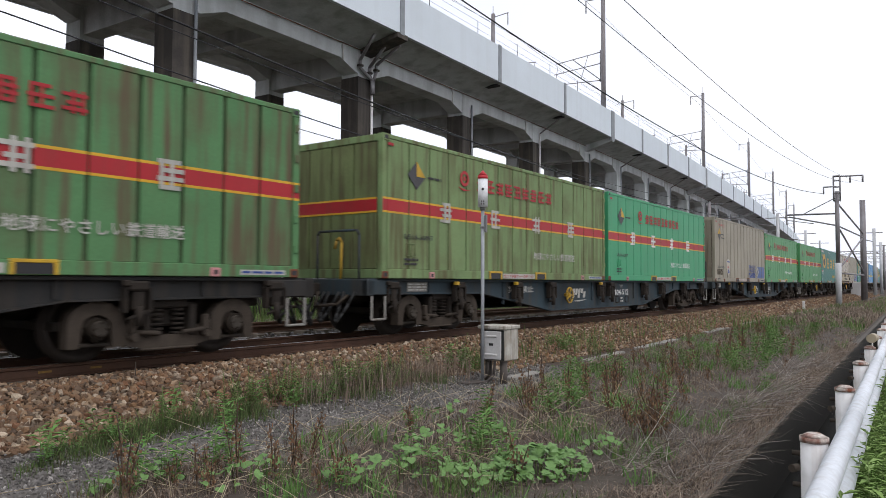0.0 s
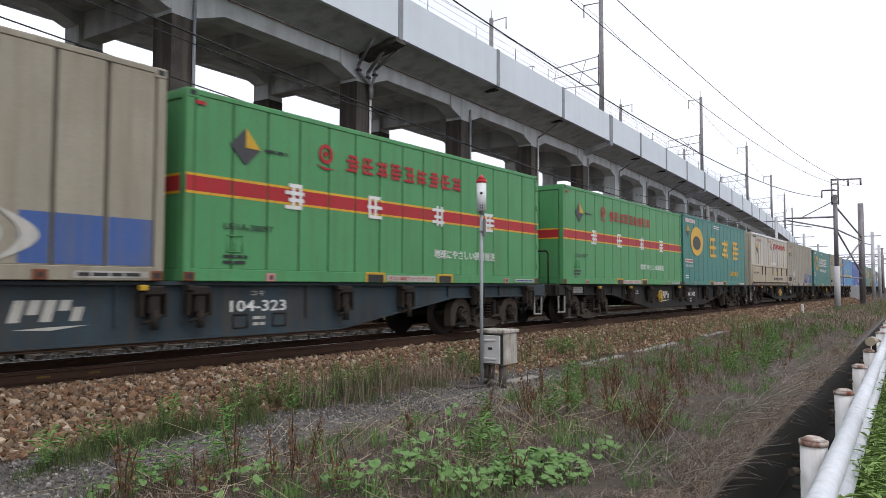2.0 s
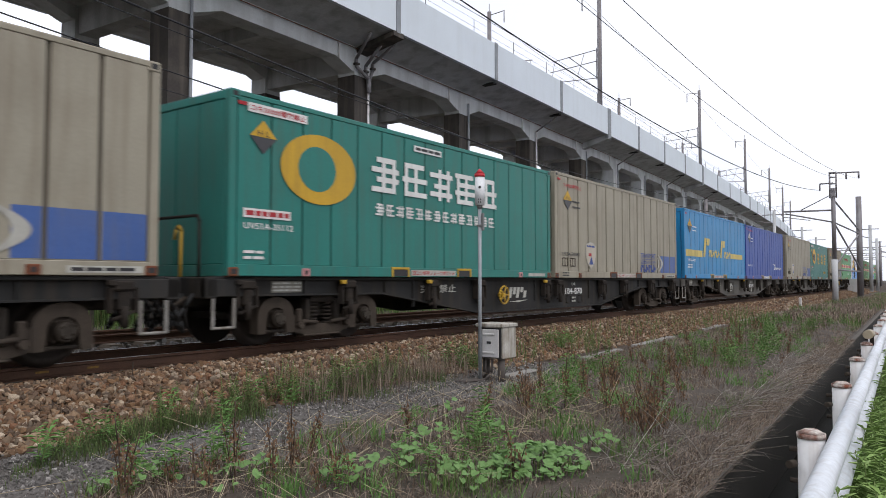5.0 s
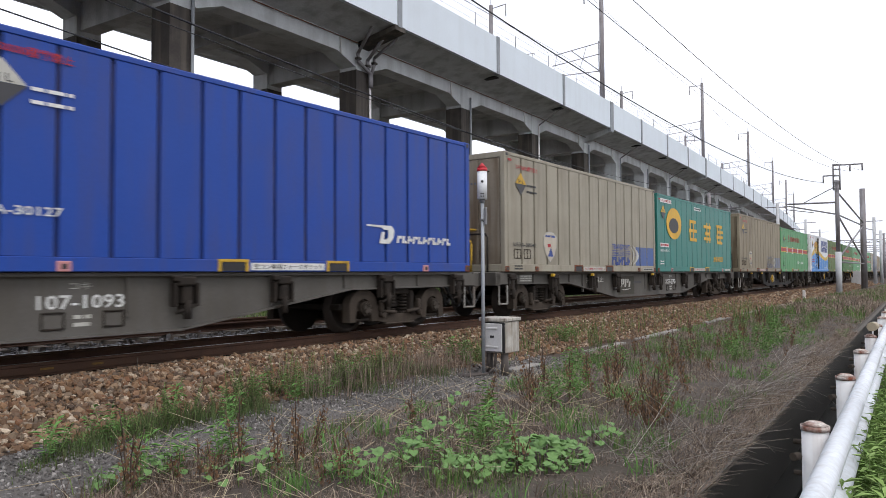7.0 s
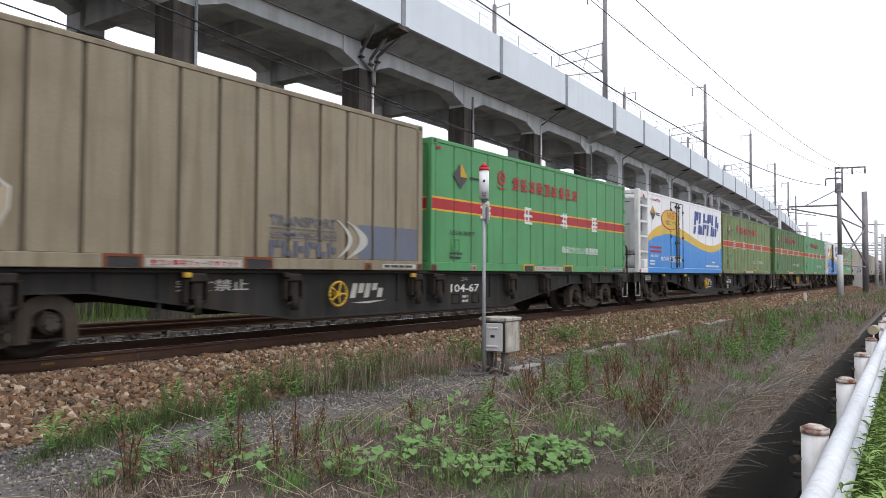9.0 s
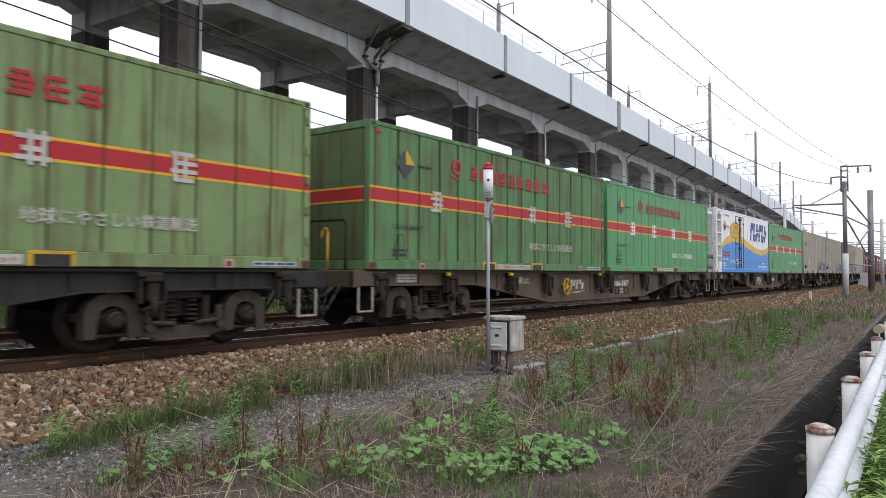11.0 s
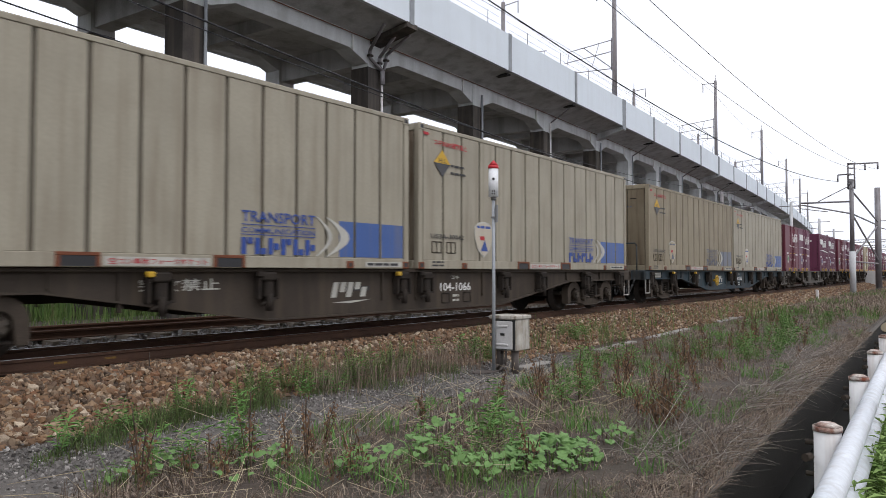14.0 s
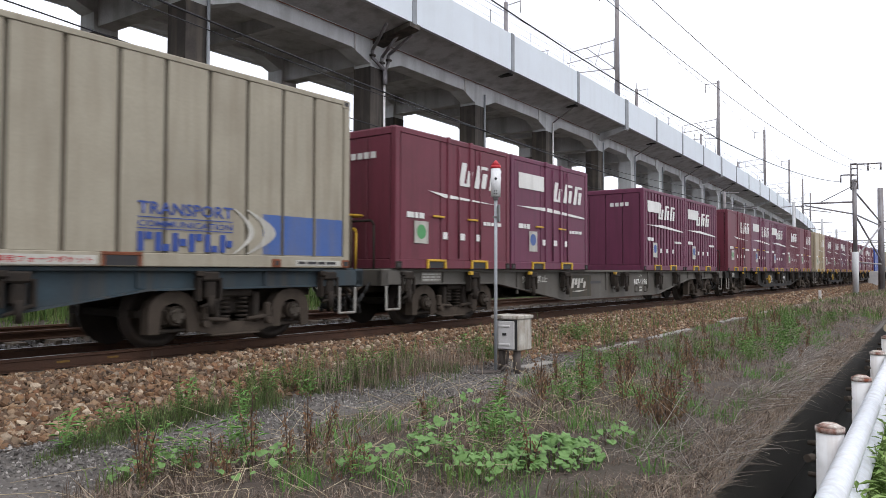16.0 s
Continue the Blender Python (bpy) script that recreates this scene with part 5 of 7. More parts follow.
def reefer_container():
    c = thing("refrigerated_container", "white and blue insulated container with yellow wave and cooling unit", "container", group="containers on the freight train")
    A = 0.8
    bm = bmesh.new()
    block(bm, A, L31 - 0.02, -1.238, 1.238, 0.02, H31, 0.02)
    part("body", bm, cold_white, c)
    n = 48

    top_fit = np.polyfit((0.54, 1.05, 1.71, 2.46, 3.42, 4.54, 5.84, 7.39, 8.4, 9.26), (1.03, 1.30, 1.52, 1.61, 1.62, 1.50, 1.26, 1.09, 1.12, 1.27), 5)

    def wave(x):
        return float(np.polyval(top_fit, x))

    def low(x):
        return wave(x) - 0.15 - 0.18 * min(1.0, max(0.0, (x - 0.5) / 1.3)) + 0.07 * min(1.0, max(0.0, (x - 4.0) / 3.0))
    xs = [A + 0.005 + (L31 - 0.03 - A) * i / n for i in range(n + 1)]
    bm = bmesh.new()
    bm2 = bmesh.new()
    for a, b in zip(xs, xs[1:]):
        flat_shape(bm, [(a, 0.17), (b, 0.17), (b, low(b)), (a, low(a))], -1.2415, 0.003)
        flat_shape(bm2, [(a, low(a)), (b, low(b)), (b, wave(b)), (a, wave(a))], -1.2415, 0.003)
    part("paint_field", bm, reefer_blue, c, "bright blue lower field")
    part("paint_field", bm2, reefer_yellow, c, "golden yellow wave")
    bm = bmesh.new()
    block(bm, A, L31 - 0.02, -1.256, -1.1, 0.0, 0.16, 0.01)
    block(bm, A, L31 - 0.02, 1.1, 1.256, 0.0, 0.16, 0.01)
    part("bottom_rail", bm, reefer_blue, c)
    bm = bmesh.new()
    block(bm, 0.8, L31 - 0.02, -1.25, -1.2, H31 - 0.06, H31 + 0.005, 0.008)
    for i in range(9):
        x = 1.1 + i * 1.0
        rod(bm, (x, -1.243, 0.2), (x, -1.243, H31 - 0.07), 0.006, n=5)
    part("top_rail", bm, cold_white, c)
    # door
    bm = bmesh.new()
    for x0, x1 in ((2.98, 3.62), (3.66, 4.3)):
        for a, b in (((x0, 0.15), (x1, 0.15)), ((x0, 2.42), (x1, 2.42)), ((x0, 0.15), (x0, 2.42)), ((x1, 0.15), (x1, 2.42))):
            rod(bm, (a[0], -1.245, a[1]), (b[0], -1.245, b[1]), 0.013, n=5)
    part("door_frame", bm, dusty_iron, c)
    bm = bmesh.new()
    rod(bm, (3.52, -1.275, 0.2), (3.52, -1.275, 2.38), 0.018)
    rod(bm, (3.76, -1.275, 0.2), (3.76, -1.275, 2.38), 0.018)
    for z in (0.5, 1.0, 2.25):
        block(bm, 3.4, 3.9, -1.285, -1.25, z, z + 0.06, 0.006)
    for x in (3.0, 4.28):
        for z in (0.4, 1.2, 2.1):
            block(bm, x - 0.05, x + 0.05, -1.27, -1.24, z, z + 0.08, 0.006)
    part("door_lock", bm, dusty_iron, c)
    bm = bmesh.new()
    flat_shape(bm, ellipse(2.94, 1.8, 0.92, 0.345, 40), -1.252)
    part("emblem", bm, ink_red, c)
    bm = bmesh.new()
    flat_shape(bm, ellipse(2.94, 1.8, 0.88, 0.315, 40), -1.255)
    part("emblem", bm, reefer_yellow, c, "yellow oval emblem with red rim")
    words(c, "365日", 2.55, 3.3, 1.82, 2.05, ink_red, y=-1.258)
    words(c, "全国どこへでも", 2.4, 3.5, 1.62, 1.77, ink_black, y=-1.258)
    leaning_marks(c, ink_blue, 5.55, 9.0, 1.46, 2.3, 6, 0.22, 0.36, "row of slanted dark blue block marks")
    bm = bmesh.new()
    sweep = [(5.6 + 3.3 * i / 12, 1.72 + 0.16 * math.sin(math.pi * i / 12)) for i in range(13)]
    for (xa, za), (xb, zb) in zip(sweep, sweep[1:]):
        flat_shape(bm, [(xa, za), (xb, zb), (xb, zb + 0.05), (xa, za + 0.05)], -1.258)
    part("emblem", bm, cold_white, c, "white sweep across the blue marks")
    words(c, "株式会社", 1.95, 2.78, 0.38, 0.55, ink_white, label="white lettering")
    mark_row(c, ink_white, 2.88, 4.12, 0.36, 0.58, 5, 0.15, "emblem", "row of white block marks", 1)
    diamond(c, 1.21, 1.92, 0.25)
    words(c, "コキ50000積載禁止", 0.95, 1.95, 2.31, 2.4, ink_red)
    bars(c, ink_black, 1.5, 1.85, 1.86, 1.95, 2)
    bars(c, ink_red, 0.95, 2.0, 0.66, 0.86, 2)
    words(c, "UF46A-39598", 0.92, 1.7, 0.5, 0.59, ink_white)
    bars(c, ink_white, 0.92, 1.4, 0.26, 0.4, 2)
    bars(c, ink_white, 7.1, 8.9, 0.24, 0.31)
    bars(c, ink_white, 7.9, 8.4, 0.4, 0.46)
    # open machinery end: white frame with ladder, cooling unit, tank
    bm = bmesh.new()
    for y in (-1.17, 1.17):
        block(bm, -0.02, 0.14, y - 0.075, y + 0.075, 0, H31 + 0.02, 0.02)
        block(bm, 0.14, A, y - 0.05, y + 0.05, H31 - 0.12, H31, 0.01)
        block(bm, 0.14, A, y - 0.075, y + 0.075, 0.0, 0.14, 0.01)
    block(bm, 0.0, 0.12, -1.095, 1.095, H31 - 0.12, H31, 0.015)
    block(bm, 0.0, 0.12, -1.095, 1.095, 0.0, 0.14, 0.015)
    for z in (0.66, 1.13, 1.6, 2.1):
        block(bm, 0.14, A + 0.02, -1.225, -1.175, z - 0.03, z + 0.03, 0.006)
    block(bm, 0.14, A, -1.235, -1.17, 2.33, 2.452, 0.006)
    part("end_frame", bm, white_paint, c, "white end frame with ladder rungs")
    bm = bmesh.new()
    block(bm, 0.14, A + 0.02, -1.0, 1.0, 0.6, 2.44, 0.11)
    unit = part("cooling_unit", bm, unit_white, c, "dusty white cooling unit")
    bm = bmesh.new()
    block(bm, 0.36, A, -1.03, -0.985, 1.32, 2.3, 0.01)
    for k in range(11):
        block(bm, 0.37, A - 0.01, -1.042, -1.03, 1.36 + 0.083 * k, 1.385 + 0.083 * k)
    part("grille", bm, sign_grey, unit, "black side grille")
    bm = bmesh.new()
    for z in (1.5, 2.2):
        block(bm, 0.128, 0.145, -0.9, 0.9, z, z + 0.022)
    block(bm, 0.3, 0.75, -1.012, -0.99, 1.13, 1.2)
    block(bm, 0.4, 0.62, -1.012, -0.99, 0.75, 0.93)
    part("seam", bm, ink_black, unit)
    for y0, y1, z0, z1, m in ((-0.62, -0.38, 1.92, 2.1, grey_arrow), (-0.5, -0.3, 1.22, 1.43, sign_yellow), (-0.1, 0.8, 2.27, 2.33, sign_grey), (-0.35, 0.75, 1.02, 1.1, ink_faded), (0.45, 0.85, 1.28, 1.36, ink_band)):
        bm = bmesh.new()
        block(bm, 0.122, 0.14, y0, y1, z0, z1, 0.003)
        part("label_plate", bm, m, unit)
    bm = bmesh.new()
    rod(bm, (0.45, -1.02, 0.36), (0.45, 0.95, 0.36), 0.2, n=16)
    part("tank", bm, unit_white, c, "dusty white fuel tank")
    bm = bmesh.new()
    block(bm, 0.52, 0.79, -1.22, -0.9, 0.15, 0.42, 0.02)
    part("tool_box", bm, cold_white, c)
    bm = bmesh.new()
    pipe(bm, [(0.2, -1.0, 0.58), (0.75, -1.02, 0.56), (0.76, 0.9, 0.56)], 0.03, 6)
    part("hose", bm, ink_black, c)
    plate(c, "placard", ink_red, [(0.36, 0.48, 2.36, 2.45), (0.28, 0.56, 2.345, 2.36)], y=-1.24)
    for y in (-HALF + 0.07, HALF - 0.07):
        casting(c, 0.08, y, -0.004, ink_red)
        casting(c, L31 - 0.1, y, -0.004, reefer_yellow)
    return c


def short_box(ribbed, mat, tone=0):
    """A five-ton container."""
    L, H, half = 3.715, 2.46, 1.225
    c = thing("small_container", ("ribbed " if ribbed else "smooth-sided ") + ("maroon" if mat is maroon else "wine-purple" if mat is purple else "cream") +
              " five-ton container, on a flat wagon", "container", group="containers on the freight train")
    if ribbed:
        shape = (L, H, half, mat, 13, 0.11, 0.035, 0.15, 0.08)
    else:
        shape = (L, H, half, mat, 3, 0.03, 0.03, 0.16, 0.09)
    box_frame(c, *shape)
    side_panels(c, *shape)
    end_walls(c, L, H, half, mat)
    bm = bmesh.new()
    block(bm, 0.02, L - 0.02, -half + 0.03, half - 0.03, H - 0.015, H + 0.02, 0.01)
    part("roof", bm, mat, c)
    y = -half - 0.008
    if not ribbed:
        bm = bmesh.new()
        for x in (1.52, 2.25):
            block(bm, x - 0.035, x + 0.035, -half - 0.02, -half + 0.03, 0.17, H - 0.03, 0.01)
            rod(bm, (x + 0.33, -half - 0.012, 0.2), (x + 0.33, -half - 0.012, H - 0.12), 0.016)
            block(bm, x - 0.05, x + 0.05, -half - 0.03, -half + 0.03, H - 0.09, H + 0.02, 0.01)
        part("door_post", bm, mat, c)
        bm = bmesh.new()
        for x in (1.2, 2.3):
            block(bm, x - 0.17, x + 0.17, -half - 0.035, -half - 0.005, 0.94, 0.98, 0.008)
        part("door_handle", bm, safety_yellow, c, "yellow door handle")
    bm = bmesh.new()
    for x in (1.15, 2.55):
        block(bm, x - 0.28, x + 0.28, -half - 0.03, -half + 0.02, 0.13, 0.17, 0.006, 0)
        for s in (-0.26, 0.26):
            block(bm, x + s - 0.03, x + s + 0.03, -half - 0.03, -half + 0.02, 0.0, 0.13, 0.006, 0)
        block(bm, x - 0.22, x + 0.22, -half - 0.004, -half + 0.02, 0.01, 0.13, 0, 1)
    part("fork_pocket", bm, [safety_yellow, ink_black], c, "fork pockets with yellow rims")
    for x in (0.09, L - 0.09):
        for yy in (-half + 0.06, half - 0.06):
            casting(c, x, yy, -0.004, dark_iron)
    if tone == 0:
        plate(c, "panel", ink_white, [(0.3, 1.42, 1.78, 2.12)], "white blank panel", y=y)
    x0 = 1.85 if not ribbed else 1.2
    bm = bmesh.new()
    for i in range(3):
        for a, b, z0, z1 in ((0.0, 0.3, 1.6, 2.06), (0.3, 0.72, 2.0 if i else 1.6, 2.06 if i else 1.66), (0.45, 0.75, 1.62, 1.92)):
            f = lambda u, z: (x0 + (i + u) * 0.52 + 0.25 * (z - 1.6), z)
            flat_shape(bm, [f(a, z0), f(b, z0), f(b, z1), f(a, z1)], y - 0.0006 * (i + 1))
    part("emblem", bm, ink_white, c, "slanted white block emblem")
    bm = bmesh.new()
    flat_shape(bm, [(0.2, 1.38), (3.5, 1.27), (3.5, 1.31), (1.6, 1.42)] if tone == 0 else [(0.9, 1.42), (3.2, 1.32), (1.4, 1.33)], y)
    part("emblem", bm, ink_white, c, "white wedge stripe")
    bars(c, ink_white, 0.3, 0.8, 0.9, 1.0, y=y)
    bars(c, ink_white, 2.7, 3.4, 0.88, 0.95, y=y)
    plate(c, "label_plate", ink_cream, [(0.5, 0.9, 0.45, 0.85)] if tone else [(0.75, 1.1, 0.4, 0.85)], "pale sticker", y=y)
    bm = bmesh.new()
    flat_shape(bm, ellipse(0.7 if tone else 0.92, 0.66, 0.13, 0.13, 16), y - 0.004)
    part("label_plate", bm, ink_band if tone == 0 else green, c, "round mark on the sticker")
    for i in range(3):
        plate(c, "label_plate", ink_white, [(1.35 + i * 0.55, 1.5 + i * 0.55, 0.55, 0.68)], y=y)
    bm = bmesh.new()
    for i in range(4):
        block(bm, -0.005, 0.01, -0.75 + i * 0.16, -0.64 + i * 0.16, 1.95, 2.06)
    part("small_print", bm, ink_white, c)
    return c


# ---- wagon ----
def wheelset():
    bm = bmesh.new()
    rod(bm, (0, -0.98, 0), (0, 0.98, 0), 0.07, n=10)
    for s in (-1, 1):
        prof = ((0.505, 0.455), (0.535, 0.455), (0.54, 0.43), (0.635, 0.42), (0.64, 0.34), (0.6, 0.32), (0.59, 0.14), (0.66, 0.12), (0.66, 0.06))
        n = 28
        rings = []
        for y, r in prof:
            rings.append([bm.verts.new((r * math.cos(2 * math.pi * i / n), s * y, r * math.sin(2 * math.pi * i / n))) for i in range(n)])
        for a, b in zip(rings, rings[1:]):
            for i in range(n):
                f = bm.faces.new((a[i], a[(i + 1) % n], b[(i + 1) % n], b[i]))
                f.smooth = True
        bm.faces.new(rings[0])
        bm.faces.new(rings[-1])
    bmesh.ops.recalc_face_normals(bm, faces=bm.faces)
    return bm


SHARED = {}


def shared(name, make, mats, parent, label=""):
    """A part on a mesh that all its repeats share."""
    if name not in SHARED:
        ob = part(name, make(), mats, parent, label)
        SHARED[name] = ob.data
        return ob
    ob = new(name, SHARED[name])
    ob.parent = parent
    return tagged(ob, label)


def build_bogie(w, x):
    g = shared("bogie", bogie_mesh, [dusty_iron, dark_iron], w, "dusty brown cast bogie frame")
    g.location = (x, 0, 0)
    for s in (-0.95, 0.95):
        ws = shared("wheelset", wheelset, wheel_mat, g, "dark steel wheelset")
        ws.location = (s, 0, 0.425)
        for side in (0, 180):
            box = shared("axle_box", axle_box, [dusty_iron, pale_dust], g, "dusty axle box with a bolted cover")
            box.matrix_basis = pose(s, 0, 0.42, 0, 0, side)
    return g


def axle_box():
    """A bearing in its pedestal, with a bolted round cover, on the near side."""
    bm = bmesh.new()
    block(bm, -0.15, 0.15, -1.02, -0.86, -0.12, 0.13, 0.04)
    rod(bm, (0, -1.0, 0), (0, -1.1, 0), 0.125, n=18)
    rod(bm, (0, -1.1, 0), (0, -1.135, 0), 0.1, 0.085, n=18, slot=1)
    for k in range(4):
        a = 0.78 + 1.571 * k
        rod(bm, (0.072 * math.cos(a), -1.12, 0.072 * math.sin(a)), (0.072 * math.cos(a), -1.15, 0.072 * math.sin(a)), 0.016, n=6)
    return bm


def bogie_mesh():
    bm = bmesh.new()
    for s in (-1, 1):
        y0, y1 = sorted((s * 0.86, s * 1.03))
        for ax in (-0.95, 0.95):
            # inverted-U pedestal over the axle box
            n = 12
            outer = [(ax + 0.34 * math.cos(math.pi * i / n), 0.47 + 0.27 * math.sin(math.pi * i / n)) for i in range(n + 1)]
            inner = [(ax + 0.17 * math.cos(math.pi * i / n), 0.45 + 0.13 * math.sin(math.pi * i / n)) for i in range(n + 1)]
            ring = outer + [(ax - 0.34, 0.2), (ax - 0.2, 0.2)] + inner[::-1] + [(ax + 0.2, 0.2), (ax + 0.34, 0.2)]
            k = len(ring)
            a = [bm.verts.new((x, y0, z)) for x, z in ring]
            b = [bm.verts.new((x, y1, z)) for x, z in ring]
            fs = [bm.faces.new((a[i], b[i], b[(i + 1) % k], a[(i + 1) % k])) for i in range(k)]
            for side in (a, b):
                half = n + 1
                for i in range(n):
                    fs.append(bm.faces.new((side[i], side[i + 1], side[half + 2 + n - i - 1], side[half + 2 + n - i])))
                fs.append(bm.faces.new((side[n], side[n + 1], side[n + 2], side[n + 3])))
                fs.append(bm.faces.new((side[0], side[2 * n + 3], side[2 * n + 4], side[2 * n + 5])))
            bmesh.ops.recalc_face_normals(bm, faces=fs)
            block(bm, ax - 0.18, ax + 0.18, y0 + 0.02, y1 - 0.02, 0.21, 0.25, 0.01, 1)
        # fish-belly beam slung low between the pedestals
        top = [(-0.64 + 1.28 * i / 12, 0.50 - 0.20 * math.sin(math.pi * i / 12) ** 0.7) for i in range(13)]
        low = [(0.64 - 1.28 * i / 12, 0.22 - 0.1 * math.sin(math.pi * i / 12) ** 0.8) for i in range(13)]
        prism(bm, top + low, y0 + 0.015, y1 - 0.015)
        block(bm, -0.4, 0.4, y0 - 0.012, y1 + 0.012, 0.12, 0.15, 0.01)
        # springs, bolster end and brake links in its middle
        for k in (-0.15, 0.15):
            for j in range(6):
                z = 0.30 + 0.06 * j
                rod(bm, (k, s * 0.94, z), (k, s * 0.94, z + 0.032), 0.085, n=10, slot=1)
        block(bm, -0.26, 0.26, *sorted((s * 0.8, s * 1.04)), 0.64, 0.79, 0.02, 1)
        for k in (-0.32, 0.32):
            block(bm, k - 0.05, k + 0.05, *sorted((s * 0.88, s * 1.05)), 0.28, 0.7, 0.02, 1)
        for k in (-0.52, 0.5):
            block(bm, k - 0.045, k + 0.045, *sorted((s * 1.0, s * 1.09)), 0.34, 0.55, 0.02)
            rod(bm, (k, s * 1.06, 0.36), (k * 0.3, s * 1.06, 0.33), 0.03, n=7)
            rod(bm, (k, s * 1.03, 0.3), (k, s * 1.13, 0.3), 0.05, n=8)
        rod(bm, (-0.6, s * 0.7, 0.2), (0.6, s * 0.7, 0.2), 0.03, n=6, slot=1)
    block(bm, -0.22, 0.22, -0.9, 0.9, 0.4, 0.74, 0.03, 1)
    for s in (-1.3, 1.3):
        block(bm, s - 0.05, s + 0.05, -0.85, 0.85, 0.4, 0.5, 0.01, 1)
    for s in (-0.45, 0.45):
        block(bm, s - 0.06, s + 0.06, -0.7, 0.7, 0.3, 0.62, 0.02, 1)
    return bm


step_paint = painted("dirty_white_step_paint", (0.30, 0.29, 0.265), 0.6)


def wagon_step(x, w):
    bm = bmesh.new()
    r = 0.02
    for z in (0.34,):
        rod(bm, (x - 0.17, -1.2, z), (x + 0.17, -1.2, z), r)
    for s in (-0.17, 0.17):
        block(bm, x + s - 0.022, x + s + 0.022, -1.213, -1.19, 0.33, 0.74, 0.004)
    part("step", bm, step_paint, w, "dirty white step ladder")


def build_wagon(mat, tone, number, side_wheel):
    w = thing("container_flat_wagon", tone + " container flat wagon on two bogies, on the rails", "freight wagon", group="wagons of the freight train")
    bm = bmesh.new()
    line = [(0.5, 1.0), (19.9, 1.0), (19.9, 0.76), (16.4, 0.74), (13.3, 0.29), (7.1, 0.29), (4.0, 0.74), (0.5, 0.76)]
    for s in (-1, 1):
        prism(bm, line, *sorted((s * 1.06, s * 1.0)))
        block(bm, 0.5, 19.9, *sorted((s * 1.14, s * 0.98)), 0.985, 1.035, 0.006)
        for (xa, za), (xb, zb) in zip(line[2:], line[3:]):
            n = Vector((xb - xa, zb - za)).normalized() * 0.001
            prism(bm, [(xa - n.x, za), (xb + n.x, zb), (xb + n.x, zb + 0.025), (xa - n.x, za + 0.025)], *sorted((s * 1.13, s * 0.995)))
        for x in (2.2, 4.1, 4.9, 7.05, 9.55, 10.45, 12.6, 13.35, 14.8, 16.3, 18.2):
            block(bm, x - 0.02, x + 0.02, *sorted((s * 1.1, s * 1.05)), 0.78 if x < 4.5 or x > 16 else 0.5, 0.99, 0)
    part("side_sill", bm, mat, w, tone + " fish-belly side sills")
    bm = bmesh.new()
    block(bm, 0.6, 19.8, -0.2, 0.2, 0.6, 0.98)
    for x in [1.2 + 1.5 * i for i in range(13)]:
        block(bm, x - 0.09, x + 0.09, -0.998, 0.998, 0.8, 0.97)
    block(bm, 7.4, 9.1, -0.9, 0.9, 0.36, 0.7, 0.04)
    rod(bm, (10.4, -0.5, 0.5), (12.4, -0.5, 0.5), 0.19, n=12)
    rod(bm, (4.6, 0.3, 0.62), (16, 0.3, 0.62), 0.04)
    part("underframe", bm, dark_iron, w, "dark underframe with tank and pipes")
    for x0, x1 in ((0.34, 0.52), (19.88, 20.06)):
        bm = bmesh.new()
        block(bm, x0, x1, -1.2, 1.2, 0.74, 1.03, 0.015)
        block(bm, min(x0, x1) if x0 < 1 else 19.2, 1.15 if x0 < 1 else x1, -1.2, -1.08, 0.76, 1.0, 0.01)
        part("end_sill", bm, mat, w)
    for x, s in ((0.34, -1), (20.06, 1)):
        bm = bmesh.new()
        block(bm, min(x, x + s * 0.36), max(x, x + s * 0.36), -0.1, 0.1, 0.74, 0.96, 0.02)
        block(bm, min(x + s * 0.2, x + s * 0.34), max(x + s * 0.2, x + s * 0.34), -0.17, 0.17, 0.7, 1.0, 0.05)
        part("coupler", bm, dark_iron, w, "dark knuckle coupler")
        for y in (-0.92, -0.55, -0.2, 0.5):
            bm = bmesh.new()
            pts = [(x + s * 0.34 * math.sin(math.pi * i / 8) * 0.95, y + 0.25 * i / 8, 0.8 - 0.5 * math.sin(math.pi * i / 8)) for i in range(9)]
            pipe(bm, pts, 0.028, 6)
            part("brake_hose", bm, rubber, w)
        bm = bmesh.new()
        pipe(bm, [(x, -0.75, 0.75), (x + s * 0.25, -0.75, 0.6), (x + s * 0.25, -0.2, 0.55), (x + s * 0.1, -0.15, 0.8)], 0.025, 6)
        part("uncoupling_lever", bm, dusty_iron, w)
    wagon_step(0.62, w)
    wagon_step(19.7, w)
    bm = bmesh.new()
    pipe(bm, [(0.4, -0.95, 1.0), (0.4, -0.95, 1.78), (0.4, -0.9, 1.86), (0.4, 0.0, 1.86), (0.4, 0.05, 1.8), (0.4, 0.05, 1.0)], 0.022, 7)
    part("end_handrail", bm, frame_blue if tone.startswith("blue") else dark_iron, w)
    bm = bmesh.new()
    pipe(bm, [(0.42, -0.5, 1.0), (0.42, -0.52, 1.66), (0.42, -0.47, 1.74), (0.42, -0.4, 1.7), (0.42, -0.36, 1.55)], 0.024, 7)
    part("grab_iron", bm, safety_yellow, w, "yellow grab iron")
    bm = bmesh.new()
    if side_wheel:
        pts = [(7.95 + 0.19 * math.cos(2 * math.pi * i / 20), -1.2, 0.66 + 0.19 * math.sin(2 * math.pi * i / 20)) for i in range(21)]
        pipe(bm, pts, 0.02, 6)
        for i in range(0, 20, 4):
            rod(bm, (7.95, -1.2, 0.66), pts[i], 0.016, n=6)
        rod(bm, (7.95, -1.22, 0.66), (7.95, -1.05, 0.66), 0.045, n=10)
    else:
